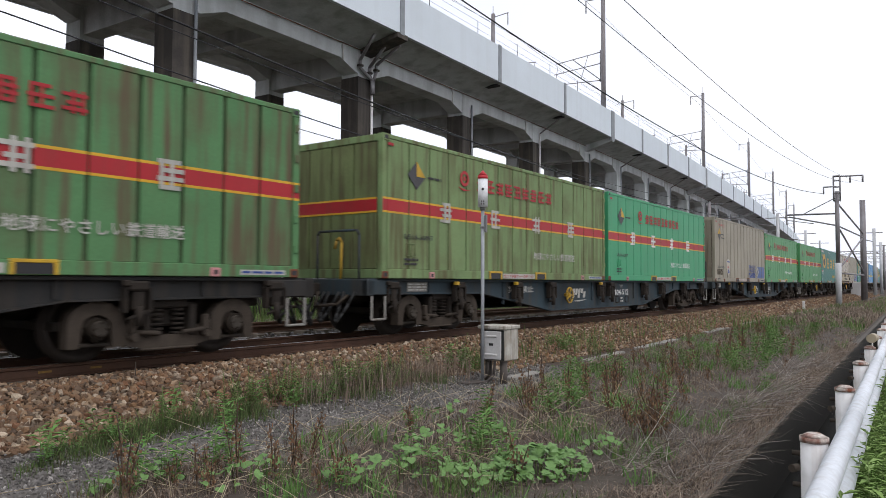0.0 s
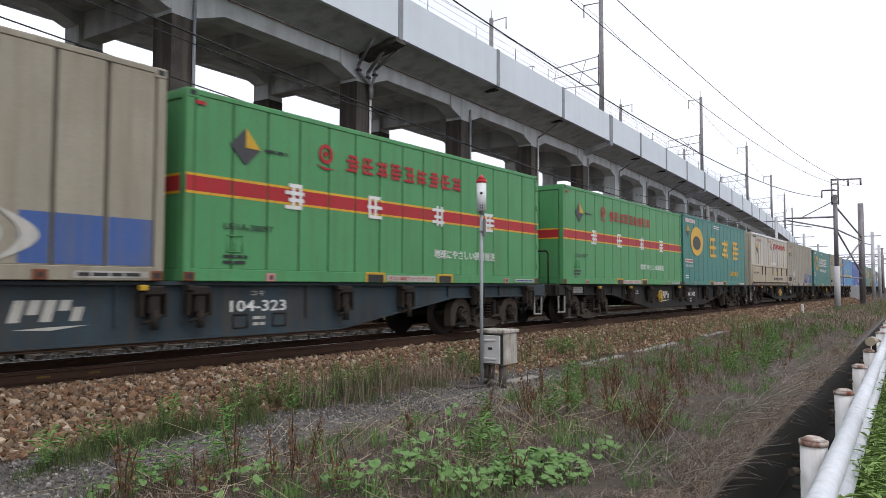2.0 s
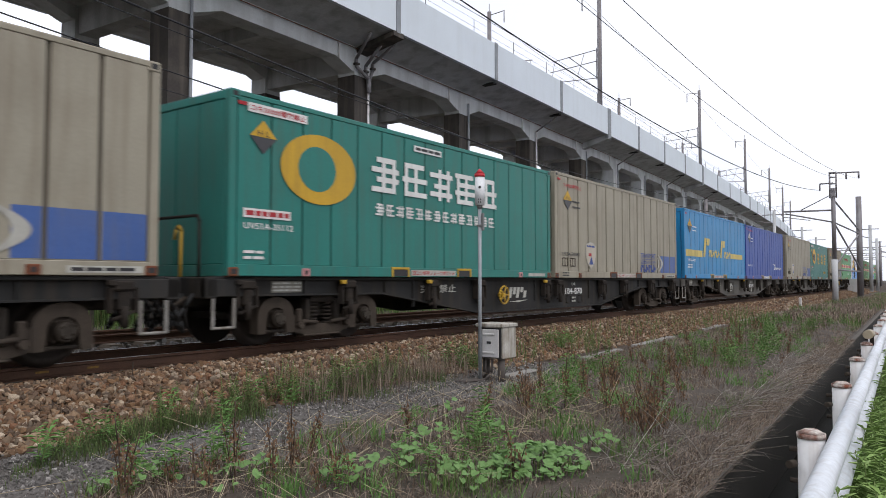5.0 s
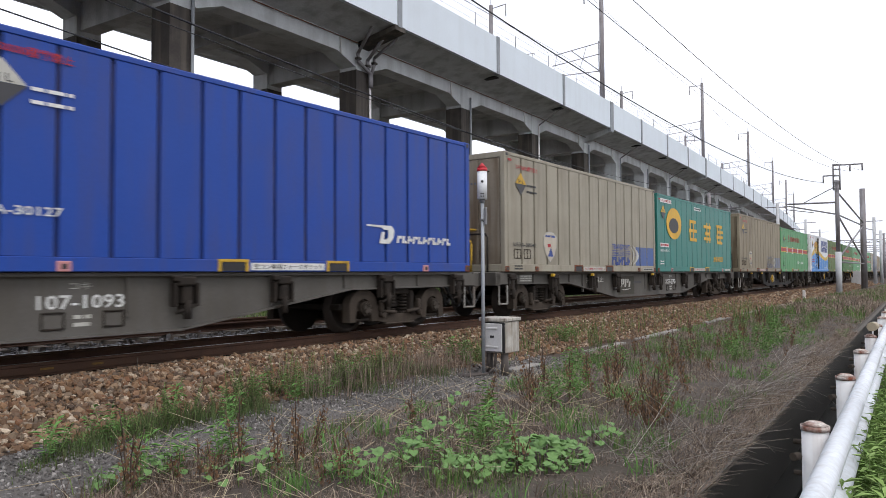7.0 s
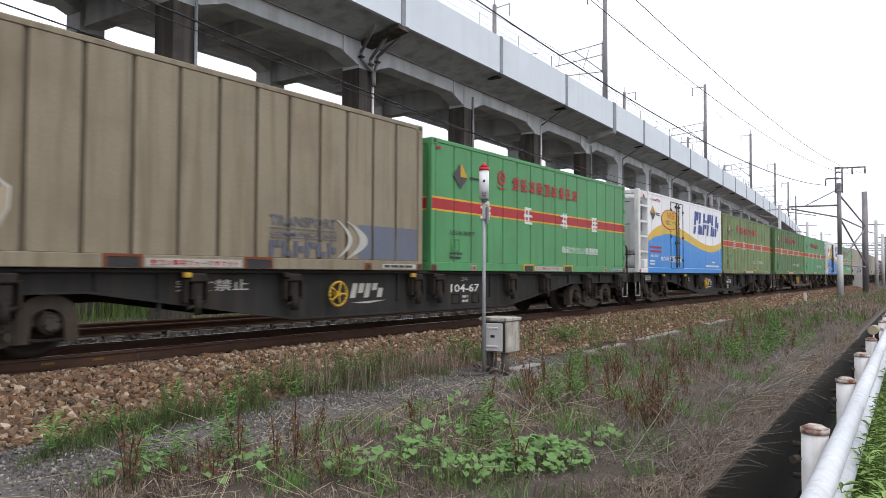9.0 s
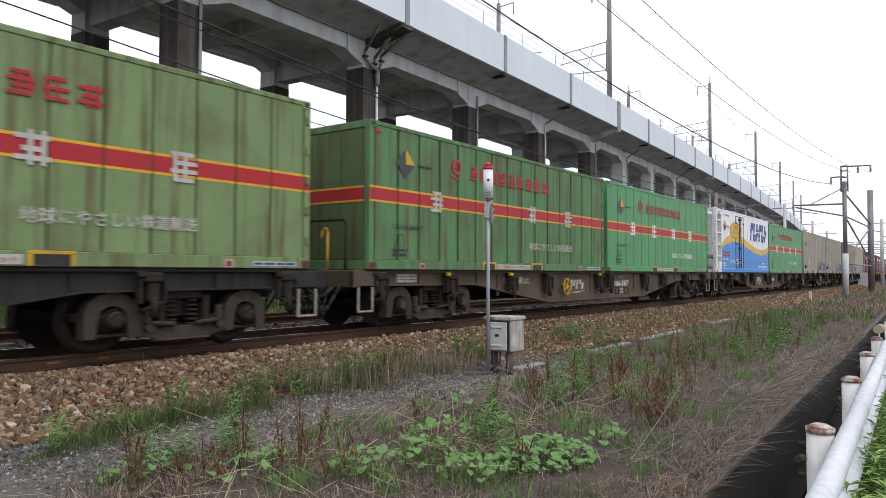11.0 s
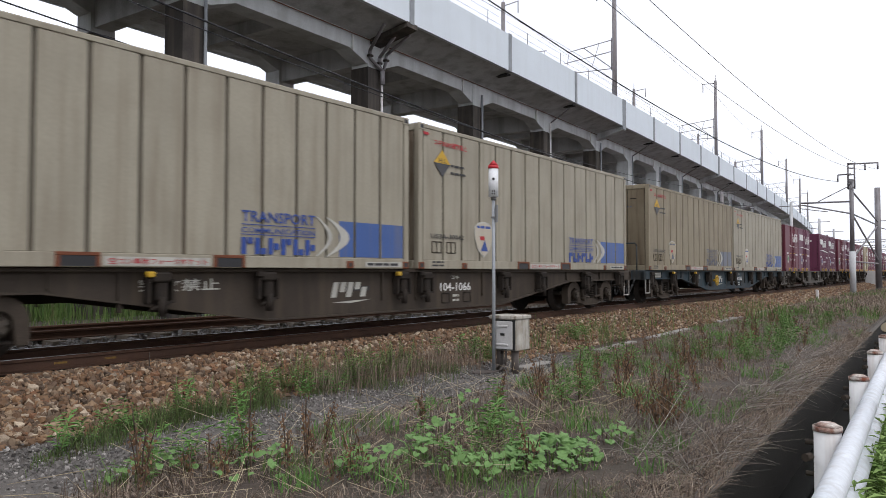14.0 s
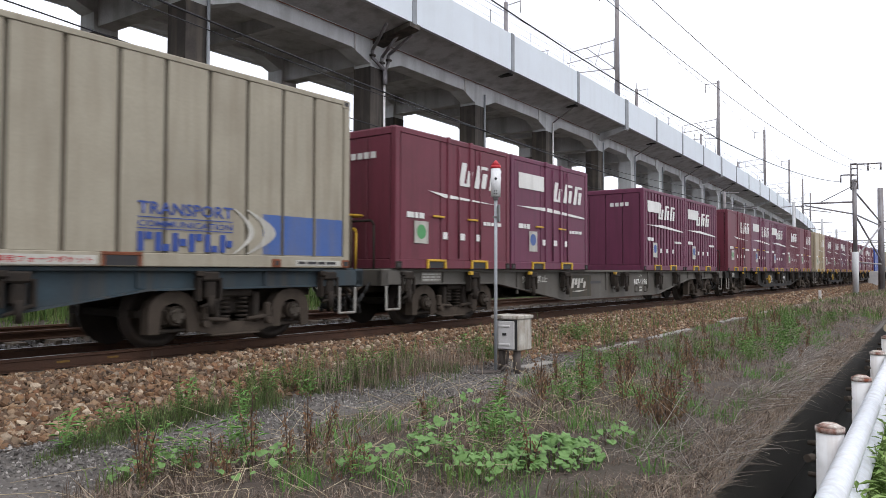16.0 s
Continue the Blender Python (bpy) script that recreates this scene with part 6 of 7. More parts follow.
        pts = [(0.38 + 0.22 * math.cos(2 * math.pi * i / 20), -0.4 + 0.22 * math.sin(2 * math.pi * i / 20), 1.96) for i in range(21)]
        pipe(bm, pts, 0.022, 6)
        for i in range(0, 20, 5):
            rod(bm, (0.38, -0.4, 1.96), pts[i], 0.016, n=6)
        stand = bmesh.new()
        rod(stand, (0.38, -0.4, 1.0), (0.38, -0.4, 1.95), 0.05, n=8)
        part("brake_stand", stand, frame_brown, w, "brown hand brake stand")
    part("brake_wheel", bm, safety_yellow, w, "yellow hand brake wheel")
    for x in (1.0, 3.05, 5.35, 7.0, 9.95, 10.6, 13.3, 14.9, 17.2, 19.3):
        bm = bmesh.new()
        block(bm, x - 0.13, x + 0.13, -1.26, -1.07, 0.86, 0.98, 0.02)
        block(bm, x - 0.06, x + 0.1, -1.24, -1.07, 0.62, 0.87, 0.03)
        rod(bm, (x + 0.02, -1.22, 0.44), (x + 0.02, -1.22, 0.68), 0.05, n=8)
        for k in (-0.15, 0.17):
            block(bm, x + k - 0.02, x + k + 0.02, -1.235, -1.12, 0.6, 0.9, 0.006)
        rod(bm, (x - 0.12, -1.2, 0.52), (x + 0.16, -1.2, 0.62), 0.022, n=6)
        block(bm, x - 0.2, x - 0.1, -1.27, -1.2, 0.92, 0.99, 0.01, 1)
        part("container_lock", bm, [dark_iron, safety_yellow if x in (5.35, 9.95, 3.05) else dark_iron], w, "dark container lock bracket")
    yy = -1.064
    tall = tone == "pale grey"
    if tall:
        plate(w, "patch", grey_patch, [(7.4, 8.65, 0.36, 0.9)], "dark repainted patch", y=-1.0625)
    words(w, "突放禁止", 5.15, 6.3, 0.74, 0.9, ink_cream, y=yy)
    bm = bmesh.new()
    for i, (z0, z1) in enumerate(((0.58, 0.82), (0.66, 0.82), (0.58, 0.82), (0.7, 0.82), (0.58, 0.74))):
        f = lambda u, z: ((7.52 if tall else 8.36) + (i + u) * 0.165 + 0.28 * (z - 0.58), z)
        flat_shape(bm, [f(0.0, z0), f(0.72, z0), f(0.72, z1), f(0.0, z1)], yy)
    dx = -0.84 if tall else 0.0
    flat_shape(bm, [(8.4 + dx, 0.5), (8.8 + dx, 0.48), (9.25 + dx, 0.53), (8.8 + dx, 0.52)], yy)
    part("emblem", bm, ink_cream, w, "slanted white block emblem")
    dx = 0.36 if tall else 0.0
    words(w, "コキ", 11.55 + dx, 11.8 + dx, 0.84, 0.92, ink_cream, y=yy)
    words(w, number, 11.2 + dx, 12.2 + dx, 0.62, 0.78, ink_white, y=yy)
    bars(w, ink_cream, 11.6 + dx, 11.8 + dx, 0.42, 0.55, 2, y=yy)
    bm = bmesh.new()
    for x in (11.25, 11.95):
        for a, b in (((0, 0), (0.24, 0)), ((0, 0.18), (0.24, 0.18)), ((0, 0), (0, 0.18)), ((0.24, 0), (0.24, 0.18))):
            rod(bm, (x + dx + a[0], -1.065, 0.4 + a[1]), (x + dx + b[0], -1.065, 0.4 + b[1]), 0.012, n=5)
    part("card_holder", bm, dark_iron, w)
    plate(w, "data_plate", dull_plate, [(1.55, 2.15, 0.8, 0.97)], "dull grey data plate", y=-1.075)
    bars(w, ink_cream, 1.58, 2.12, 0.82, 0.95, 3, y=-1.079)
    if not side_wheel:
        plate(w, "slot", ink_black, [(8.6, 9.25, 0.68, 0.75)], "dark slot through the sill", y=-1.063)
    for x in (2.64, 17.76):
        build_bogie(w, x)
    return w


def wagon(kind, number, side_wheel):
    """A wagon in one of the fleet's paints."""
    mat, tone = {"grey": (frame_grey, "dark grey"), "blue": (frame_blue, "blue-grey"), "brown": (frame_brown, "dusty brown"), "pale": (frame_pale, "pale grey"), "soot": (frame_soot, "sooty brown")}[kind]
    return build_wagon(mat, tone, number, side_wheel)


SHORT = ("maroon", "purple", "ribbed", "ribbed_maroon", "cream")
CARGO = [
    ("grey", "104-218", True, ["green_old", "green_worn"]), ("blue", "104-512", True, ["green_old", "green_bright"]), ("blue", "104-323", True, ["tan", "green"]),
    ("grey", "104-1342", True, ["green", "teal"]), ("grey", "104-382", True, ["cream_long", "tan"]), ("grey", "104-870", True, ["eco", "tan"]),
    ("pale", "107-1093", False, ["liner", "navy"]), ("pale", "107-270", False, ["tan", "teal"]), ("grey", "104-67", True, ["tan_old", "green"]),
    ("grey", "104-733", True, ["reefer", "green_old"]), ("brown", "106-587", True, ["green_worn", "green"]), ("brown", "106-641", False, ["reefer", "green"]),
    ("soot", "104-1066", False, ["tan", "tan"]), ("blue", "104-2866", True, ["tan_old", "tan"]),
    ("pale", "107-1196", False, ["maroon", "purple", None, "ribbed", "ribbed"]), ("grey", "104-905", True, ["maroon", "purple", "ribbed", "ribbed_maroon", "maroon"]),
    ("grey", "104-1180", True, ["cream", "ribbed_maroon", "ribbed_maroon", "ribbed", "maroon"]), ("grey", "104-276", True, ["maroon", "purple", "maroon", "ribbed", "maroon"]),
    ("grey", "104-614", True, ["navy", "tan_old"]), ("grey", "104-951", True, ["tan", "green"]), ("grey", "104-140", True, ["ribbed", "maroon", "purple", "ribbed", "maroon"])]
MAKERS = {
    "green": lambda: green_container(green), "green_bright": lambda: green_container(green_bright), "green_old": lambda: green_container(green_old, False),
    "green_worn": lambda: green_container(green_worn, False), "tan": lambda: tan_container(beige_grey), "tan_old": lambda: tan_container(beige_brown, ink_faded, band_faded),
    "teal": teal_container, "eco": lambda: teal_container(True), "liner": liner_container, "navy": navy_container, "cream_long": cream_container, "reefer": reefer_container,
    "maroon": lambda: short_box(False, maroon, 1), "purple": lambda: short_box(False, purple, 0), "ribbed": lambda: short_box(True, purple, 0),
    "ribbed_maroon": lambda: short_box(True, maroon, 1), "cream": lambda: short_box(False, cream, 1)}


SLACK = (-0.65, -0.05, 0.2, 0.25, 0.35, 0.1, -0.2, -0.1, 0.25, 0.15, 0.18, 0.22, -0.4, 0.12, -0.03, -0.03, 0, 0, 0, 0, 0)


def build_train():
    first = {}
    for i, (kind, number, side_wheel, load) in enumerate(CARGO):
        w = wagon(kind, number, side_wheel)
        at = i * PITCH + SLACK[i]
        MOVING.append((w, at, 0.0))
        if i < 15:
            for g in w.children:
                if g.name.startswith("bogie"):
                    for ws in g.children:
                        SPIN.append(ws)
        pitch = SLOT if len(load) == 2 else 3.78
        for k, cargo in enumerate(load):
            if cargo is None:
                continue
            if cargo in first:
                c = copy_thing(first[cargo], Matrix.Identity(4))
            else:
                c = first[cargo] = MAKERS[cargo]()
            MOVING.append((c, at + 0.65 + k * pitch, DECK))


build_train()


# ---- ballast, gravel and plants ----
rng = np.random.default_rng(7)
BED_V = [p[0] for p in ground_section(0) if p[0] > 5.9 and p[0] < 20]
BED_Z = [p[1] for p in ground_section(0) if p[0] > 5.9 and p[0] < 20]
T = (1 + 5 ** 0.5) / 2
ICO_V = np.array([(-1, T, 0), (1, T, 0), (-1, -T, 0), (1, -T, 0), (0, -1, T), (0, 1, T), (0, -1, -T), (0, 1, -T), (T, 0, -1), (T, 0, 1), (-T, 0, -1), (-T, 0, 1)]) / 1.9
ICO_F = np.array([(0, 11, 5), (0, 5, 1), (0, 1, 7), (0, 7, 10), (0, 10, 11), (1, 5, 9), (5, 11, 4), (11, 10, 2), (10, 7, 6), (7, 1, 8),
                  (3, 9, 4), (3, 4, 2), (3, 2, 6), (3, 6, 8), (3, 8, 9), (4, 9, 5), (2, 4, 11), (6, 2, 10), (8, 6, 7), (9, 8, 1)])


def quick_mesh(name, verts, loops, size):
    """A mesh out of arrays: all faces have the same number of corners."""
    me = bpy.data.meshes.new(name)
    n = len(loops) // size
    me.vertices.add(len(verts))
    me.vertices.foreach_set("co", np.asarray(verts, dtype=np.float32).ravel())
    me.loops.add(len(loops))
    me.loops.foreach_set("vertex_index", np.asarray(loops, dtype=np.int32))
    me.polygons.add(n)
    me.polygons.foreach_set("loop_start", np.arange(0, len(loops), size, dtype=np.int32))
    me.polygons.foreach_set("use_smooth", np.zeros(n, dtype=bool))
    me.update(calc_edges=True)
    me.validate()
    return me


def stones(name, x, v, lift, r0, r1, mat, label, curve=True):
    n = len(x)
    y = v + (BEND * x * x if curve else 0)
    z = np.interp(v, BED_V, BED_Z) + lift
    r = rng.uniform(r0, r1, n)
    jag = ICO_V[None] * (1 + rng.uniform(-0.45, 0.45, (n, 12, 1))) * (r[:, None] * rng.uniform(0.45, 1.4, (n, 3)))[:, None, :]
    a, b = rng.uniform(0, 6.28, n), rng.uniform(-1.2, 1.2, n)
    ca, sa, cb, sb = np.cos(a), np.sin(a), np.cos(b), np.sin(b)
    px, py, pz = jag[..., 0], jag[..., 1], jag[..., 2]
    py, pz = py * cb[:, None] - pz * sb[:, None], py * sb[:, None] + pz * cb[:, None]
    px, py = px * ca[:, None] - py * sa[:, None], px * sa[:, None] + py * ca[:, None]
    co = np.stack([px + x[:, None], py + y[:, None], pz + z[:, None]], -1).reshape(-1, 3)
    loops = (ICO_F[None] + 12 * np.arange(n)[:, None, None]).reshape(-1)
    ob = new(name, quick_mesh(name, co, loops, 3))
    ob.data.materials.append(mat)
    return tagged(ob, label, "stones", kind="stuff")


stone_mat = surface("brown_ballast_stone", (0.24, 0.17, 0.12), 0.9, alt=(0.12, 0.08, 0.06), scale=9, amount=0.5, grain=80, grain_amount=0.35, bump=0.5, bump_scale=90, island=0.85,
                    island_cols=[(0.12, 0.058, 0.027), (0.25, 0.135, 0.06), (0.045, 0.027, 0.016), (0.30, 0.195, 0.11), (0.19, 0.078, 0.032), (0.07, 0.05, 0.034), (0.60, 0.49, 0.36), (0.055, 0.03, 0.018), (0.22, 0.115, 0.052), (0.035, 0.024, 0.017), (0.42, 0.30, 0.19), (0.10, 0.064, 0.04), (0.15, 0.075, 0.034)])
grey_stone = surface("grey_ballast_stone", (0.15, 0.145, 0.14), 0.9, alt=(0.08, 0.075, 0.07), scale=9, amount=0.5, grain=80, grain_amount=0.3, bump=0.5, bump_scale=90, island=0.8,
                     island_cols=[(0.12, 0.115, 0.11), (0.24, 0.23, 0.22), (0.09, 0.08, 0.075), (0.18, 0.16, 0.14), (0.3, 0.29, 0.28)])
chip_mat = surface("grey_gravel_chip", (0.2, 0.2, 0.2), 0.9, scale=20, amount=0.4, bump=0.3, island=0.9,
                   island_cols=[(0.115, 0.105, 0.097), (0.18, 0.165, 0.15), (0.07, 0.062, 0.055), (0.155, 0.14, 0.127), (0.10, 0.09, 0.082), (0.44, 0.41, 0.375), (0.125, 0.112, 0.10), (0.20, 0.18, 0.165)])


# Stones between the rails carry the shade under the train in their colour.
shaded_stone = surface("dark_stone_in_train_shade", (0.05, 0.04, 0.033), 0.8, alt=(0.03, 0.025, 0.02), scale=9, amount=0.5, bump=0.4, bump_scale=90, island=0.7,
                     island_cols=[(0.04, 0.033, 0.028), (0.075, 0.06, 0.048), (0.028, 0.024, 0.02)])


def near_heavy(n, lo, hi, power=1.7):
    """Places along the line, thicker near the road end."""
    return lo + (hi - lo) * rng.random(n) ** power


n = 40000
x = near_heavy(n, 1.0, 34)
foot = np.clip(6.5 - 0.25 * (x - 9.0), 6.2, 6.5)
stones("ballast_stones", x, foot + (8.47 - foot) * rng.random(n) ** 0.85, rng.uniform(-0.02, 0.03, n), 0.015, 0.045, stone_mat, "brown and tan broken ballast stones on the track shoulder")
n = 9000
stones("ballast_stones", 32 + 75 * rng.random(n) ** 1.5, 6.5 + 1.97 * rng.random(n), rng.uniform(-0.01, 0.03, n), 0.04, 0.075, stone_mat, "brown ballast stones further along the shoulder")
n = 7000
stones("ballast_stones", near_heavy(n, 2.0, 40, 1.4), 8.75 + 1.0 * rng.random(n), rng.uniform(-0.01, 0.02, n), 0.025, 0.05, shaded_stone, "ballast stones between the rails, darkened as shade under the train")
n = 12000
stones("ballast_stones", near_heavy(n, 2.0, 60, 1.4), 10.0 + 4.6 * rng.random(n), rng.uniform(-0.01, 0.03, n), 0.025, 0.055, grey_stone, "grey ballast stones round the second track")
n = 16000
x = near_heavy(n, 1.2, 11.5, 1.2)
stones("gravel_chips", x, path_edge(x) + (6.5 - path_edge(x)) * rng.random(n), 0.004 + 0.03 * rng.random(n) ** 4, 0.006, 0.017, chip_mat, "grey and white gravel chips on the path", curve=False)


def blades(name, x, y, h, w, lean, mat, label, z=-0.5, droop=0.35, direction=None):
    """Grass blades: one bent strip each."""
    n = len(x)
    h = np.broadcast_to(h, n)
    a = rng.uniform(0, 6.28, n) if direction is None else direction
    d = np.stack([np.cos(a), np.sin(a)], -1)
    s = np.stack([-d[:, 1], d[:, 0]], -1)
    turn = rng.uniform(0, 6.28, n)
    s = np.stack([np.cos(turn), np.sin(turn)], -1)
    ln = np.abs(rng.normal(0, 1, n)) * lean * h
    ww = w * rng.uniform(0.6, 1.3, n)
    zz = np.broadcast_to(z, n)
    base = np.stack([x, y, zz - 0.02], -1)
    def at(k, up, wide):
        p = base.copy()
        p[:, :2] += d * (ln * k)[:, None]
        p[:, 2] += h * up
        q = p.copy()
        p[:, :2] += s * (ww * wide)[:, None]
        q[:, :2] -= s * (ww * wide)[:, None]
        return p, q
    r0, r1, r2 = at(0.0, 0.0, 1.0), at(0.35, 0.62, 0.75), at(1.0, 1.0 - droop * 0.5, 0.12)
    co = np.stack([r0[0], r0[1], r1[0], r1[1], r2[0], r2[1]], 1).reshape(-1, 3)
    quad = np.array([0, 1, 3, 2, 2, 3, 5, 4])
    loops = (quad[None] + 6 * np.arange(n)[:, None]).reshape(-1)
    ob = new(name, quick_mesh(name, co, loops, 4))
    ob.data.materials.append(mat)
    return tagged(ob, label, "grass", kind="stuff")


def leafy(name, cols):
    m = surface(name, cols[0], 0.75, scale=6, amount=0.3, grain_amount=0.1, bump=0, island=0.95, island_cols=cols, spec=0.25)
    return m


dry_mat = leafy("dry_grass", [(0.15, 0.108, 0.082), (0.27, 0.205, 0.16), (0.06, 0.043, 0.034), (0.34, 0.27, 0.205), (0.17, 0.122, 0.095), (0.46, 0.385, 0.29), (0.09, 0.066, 0.052), (0.28, 0.22, 0.17)])
green_mat = leafy("green_grass", [(0.07, 0.135, 0.035), (0.13, 0.21, 0.055), (0.05, 0.09, 0.024), (0.19, 0.25, 0.085), (0.10, 0.165, 0.04), (0.22, 0.21, 0.10)])
weed_mat = leafy("mixed_green_and_dry_weed", [(0.06, 0.105, 0.03), (0.10, 0.16, 0.047), (0.14, 0.11, 0.068), (0.04, 0.07, 0.02), (0.14, 0.195, 0.07), (0.075, 0.12, 0.034), (0.10, 0.08, 0.05)])
verge_leaf = leafy("yellow_green_verge_leaf", [(0.19, 0.30, 0.085), (0.27, 0.39, 0.12), (0.14, 0.23, 0.06), (0.31, 0.42, 0.15)])
bright_leaf = leafy("fresh_green_leaf", [(0.10, 0.22, 0.05), (0.15, 0.29, 0.08), (0.08, 0.17, 0.04), (0.19, 0.31, 0.10)])
broad_leaf = leafy("broad_pale_green_leaf", [(0.14, 0.28, 0.10), (0.18, 0.33, 0.13), (0.11, 0.23, 0.08), (0.21, 0.36, 0.15)])
stalk_mat = leafy("brown_dead_stalk", [(0.07, 0.05, 0.038), (0.11, 0.075, 0.053), (0.16, 0.115, 0.08)])
husk_mat = leafy("rust_brown_seed_husk", [(0.15, 0.082, 0.046), (0.23, 0.135, 0.075), (0.10, 0.056, 0.036), (0.30, 0.19, 0.11)])
twig_mat = leafy("bleached_grey_twig", [(0.13, 0.105, 0.09), (0.36, 0.32, 0.28), (0.08, 0.062, 0.052), (0.25, 0.21, 0.18), (0.58, 0.54, 0.48), (0.10, 0.078, 0.065), (0.46, 0.42, 0.37)])


def bank(n, x0, x1, power=1.5, v0=1.45, v1=5.35):
    x = near_heavy(n, x0, x1, power)
    lo = v0 + 0.045 * np.minimum(x, 40)
    hi = np.maximum(v1 + 0.03 * np.minimum(x, 40), lo + 0.6)
    hi = np.where(x < 11.5, path_edge(x) + 0.08, hi)
    return x, lo + (hi - lo) * rng.random(n)


def patchy(x, y, scale, cut, shift):
    """Keeps the places where a slow noise is above cut."""
    keep = np.array([noise.noise((a * scale, b * scale, shift)) > cut for a, b in zip(x, y)])
    return x[keep], y[keep]


def mounds(x, y, scale, shift):
    """A slow unevenness, 0 in the gaps to 1 on the mounds."""
    return np.clip(np.array([0.5 + 0.9 * noise.noise((a * scale, b * scale, shift)) for a, b in zip(x, y)]), 0.0, 1.0)


x, y = bank(95000, 1.2, 34, 1.7)
lump = mounds(x, y, 2.6, 17.0)
keep = rng.random(len(x)) < 0.45 + 0.8 * lump
x, y, lump = x[keep], y[keep], lump[keep]
blades("dry_grass", x, y, rng.uniform(0.03, 0.11, len(x)) * (0.5 + 1.1 * lump), 0.0042, 1.5, dry_mat, "matted dry brown grass on the bank")
x, y = bank(36000, 1.6, 18, 1.4)
blades("dry_grass", x, y, rng.uniform(0.012, 0.035, len(x)), 0.004, 3.2, dry_mat, "flattened dry litter between the grass")
x, y = bank(16000, 28, 110, 1.3)
blades("dry_grass", x, y, rng.uniform(0.1, 0.35, len(x)), 0.012, 0.7, dry_mat, "dry brown grass further along the bank")
x, y = patchy(*bank(30000, 1.4, 30), 1.3, 0.3, 3.0)
blades("green_grass", x, y, rng.uniform(0.06, 0.26, len(x)), 0.004, 0.55, green_mat, "green grass tufts among the dry weeds")
x, y = patchy(*bank(8000, 24, 100, 1.1), 0.25, 0.14, 5.0)
blades("green_grass", x, y, rng.uniform(0.15, 0.5, len(x)), 0.014, 0.5, green_mat, "green grass further along the bank")
def skew_line(x):
    return np.array([skew(float(a)) for a in x])


# thatch hanging over the ditch edge, and dry grass creeping onto the path
n = 13000
x = near_heavy(n, 3.0, 20, 1.3)
blades("dry_grass", x, 1.27 + skew_line(x) + 0.4 * rng.random(n) ** 1.2, rng.uniform(0.04, 0.13, n), 0.004, 1.4, dry_mat, "dry grass hanging over the ditch edge", direction=rng.normal(-1.2, 1.5, n))
n = 6000
x = near_heavy(n, 1.6, 12, 1.2)
x, y = patchy(x, path_edge(x) + 0.02 + 0.28 * rng.random(n) ** 1.8, 1.3, 0.0, 12.0)
blades("dry_grass", x, y, rng.uniform(0.03, 0.1, len(x)), 0.0026, 1.5, dry_mat, "dry grass creeping onto the edge of the gravel path")
# upright dead stems and broad green tufts scattered over the bank
x, y = patchy(*bank(11000, 2.2, 26, 1.3, 1.7), 0.9, 0.05, 21.0)
blades("dead_stems", x, y, rng.uniform(0.06, 0.3, len(x)), 0.0024, 0.45, stalk_mat, "thin dark brown dead stems standing in the dry grass", droop=0.1)
tuft = rng.integers(0, 110, 3600)
tx, ty = bank(110, 3.0, 20, 1.2, 1.7)
blades("green_tufts", tx[tuft] + rng.normal(0, 0.07, 3600), ty[tuft] + rng.normal(0, 0.07, 3600), rng.uniform(0.07, 0.26, 3600), 0.0055, 0.7, bright_leaf, "bright green grass tufts among dead stems")
# the strip of green weeds at the foot of the ballast
n = 16000
x = near_heavy(n, 1.2, 8.7, 1.0)
v = np.interp(x, [2.5, 3.6, 4.2, 9.0], [6.1, 6.2, 6.45, 6.45]) + 0.17 * rng.normal(0, 1, n) * np.where(x > 6, 1.3, 0.9) + 0.06 * np.sin(x * 2.2)
keep = np.array([noise.noise((a * 1.5, b * 1.5, 9.0)) > -0.06 for a, b in zip(x, v)])
x, v = x[keep], v[keep]
blades("green_weeds", x, v, rng.uniform(0.05, 0.34, len(x)) ** 1.15 * (0.8 + 0.3 * np.sin(x * 2.9) * np.sin(x * 1.3 + 1)), 0.003, 0.4, weed_mat, "feathery green weeds along the ballast foot", z=np.interp(v, BED_V, BED_Z))
n = 1300
x = 6.0 + 3.4 * rng.random(n)
v = 6.5 + 0.22 * rng.normal(0, 1, n)
blades("dry_weeds", x, v, rng.uniform(0.15, 0.6, n), 0.003, 0.3, dry_mat, "tall thin dry weeds by the ballast foot", z=np.interp(v, BED_V, BED_Z))
n = 800
x = 11 + 22 * rng.random(n) ** 1.3
v = 6.9 + 0.35 * rng.normal(0, 1, n)
blades("green_weeds", x, v + BEND * x * x, rng.uniform(0.15, 0.55, n), 0.005, 0.35, green_mat, "green weeds growing through the ballast edge", z=np.interp(v, BED_V, BED_Z))
# road verge beside the fence
n = 9000
x = near_heavy(n, 1.6, 26, 1.5)
blades("verge_grass", x, 0.33 + 0.05 * x - 0.75 * rng.random(n), rng.uniform(0.12, 0.42, n), 0.004, 0.4, verge_leaf, "green verge grass behind the guard fence", z=-0.45)
# meadow under and beyond the viaduct
n = 14000
x = 2 + 70 * rng.random(n)
blades("meadow_grass", x, 15.6 + 12 * rng.random(n) ** 1.5 + BEND * x * x, rng.uniform(0.15, 0.6, n), 0.012, 0.4, green_mat, "green grass beyond the second track", z=-0.8)


n = 9000
x = -6 + 50 * rng.random(n)
blades("tall_grass", x, 27 + 5 * rng.random(n), rng.uniform(0.5, 1.5, n), 0.03, 0.3, green_mat, "tall green grass before the houses", z=-0.85)


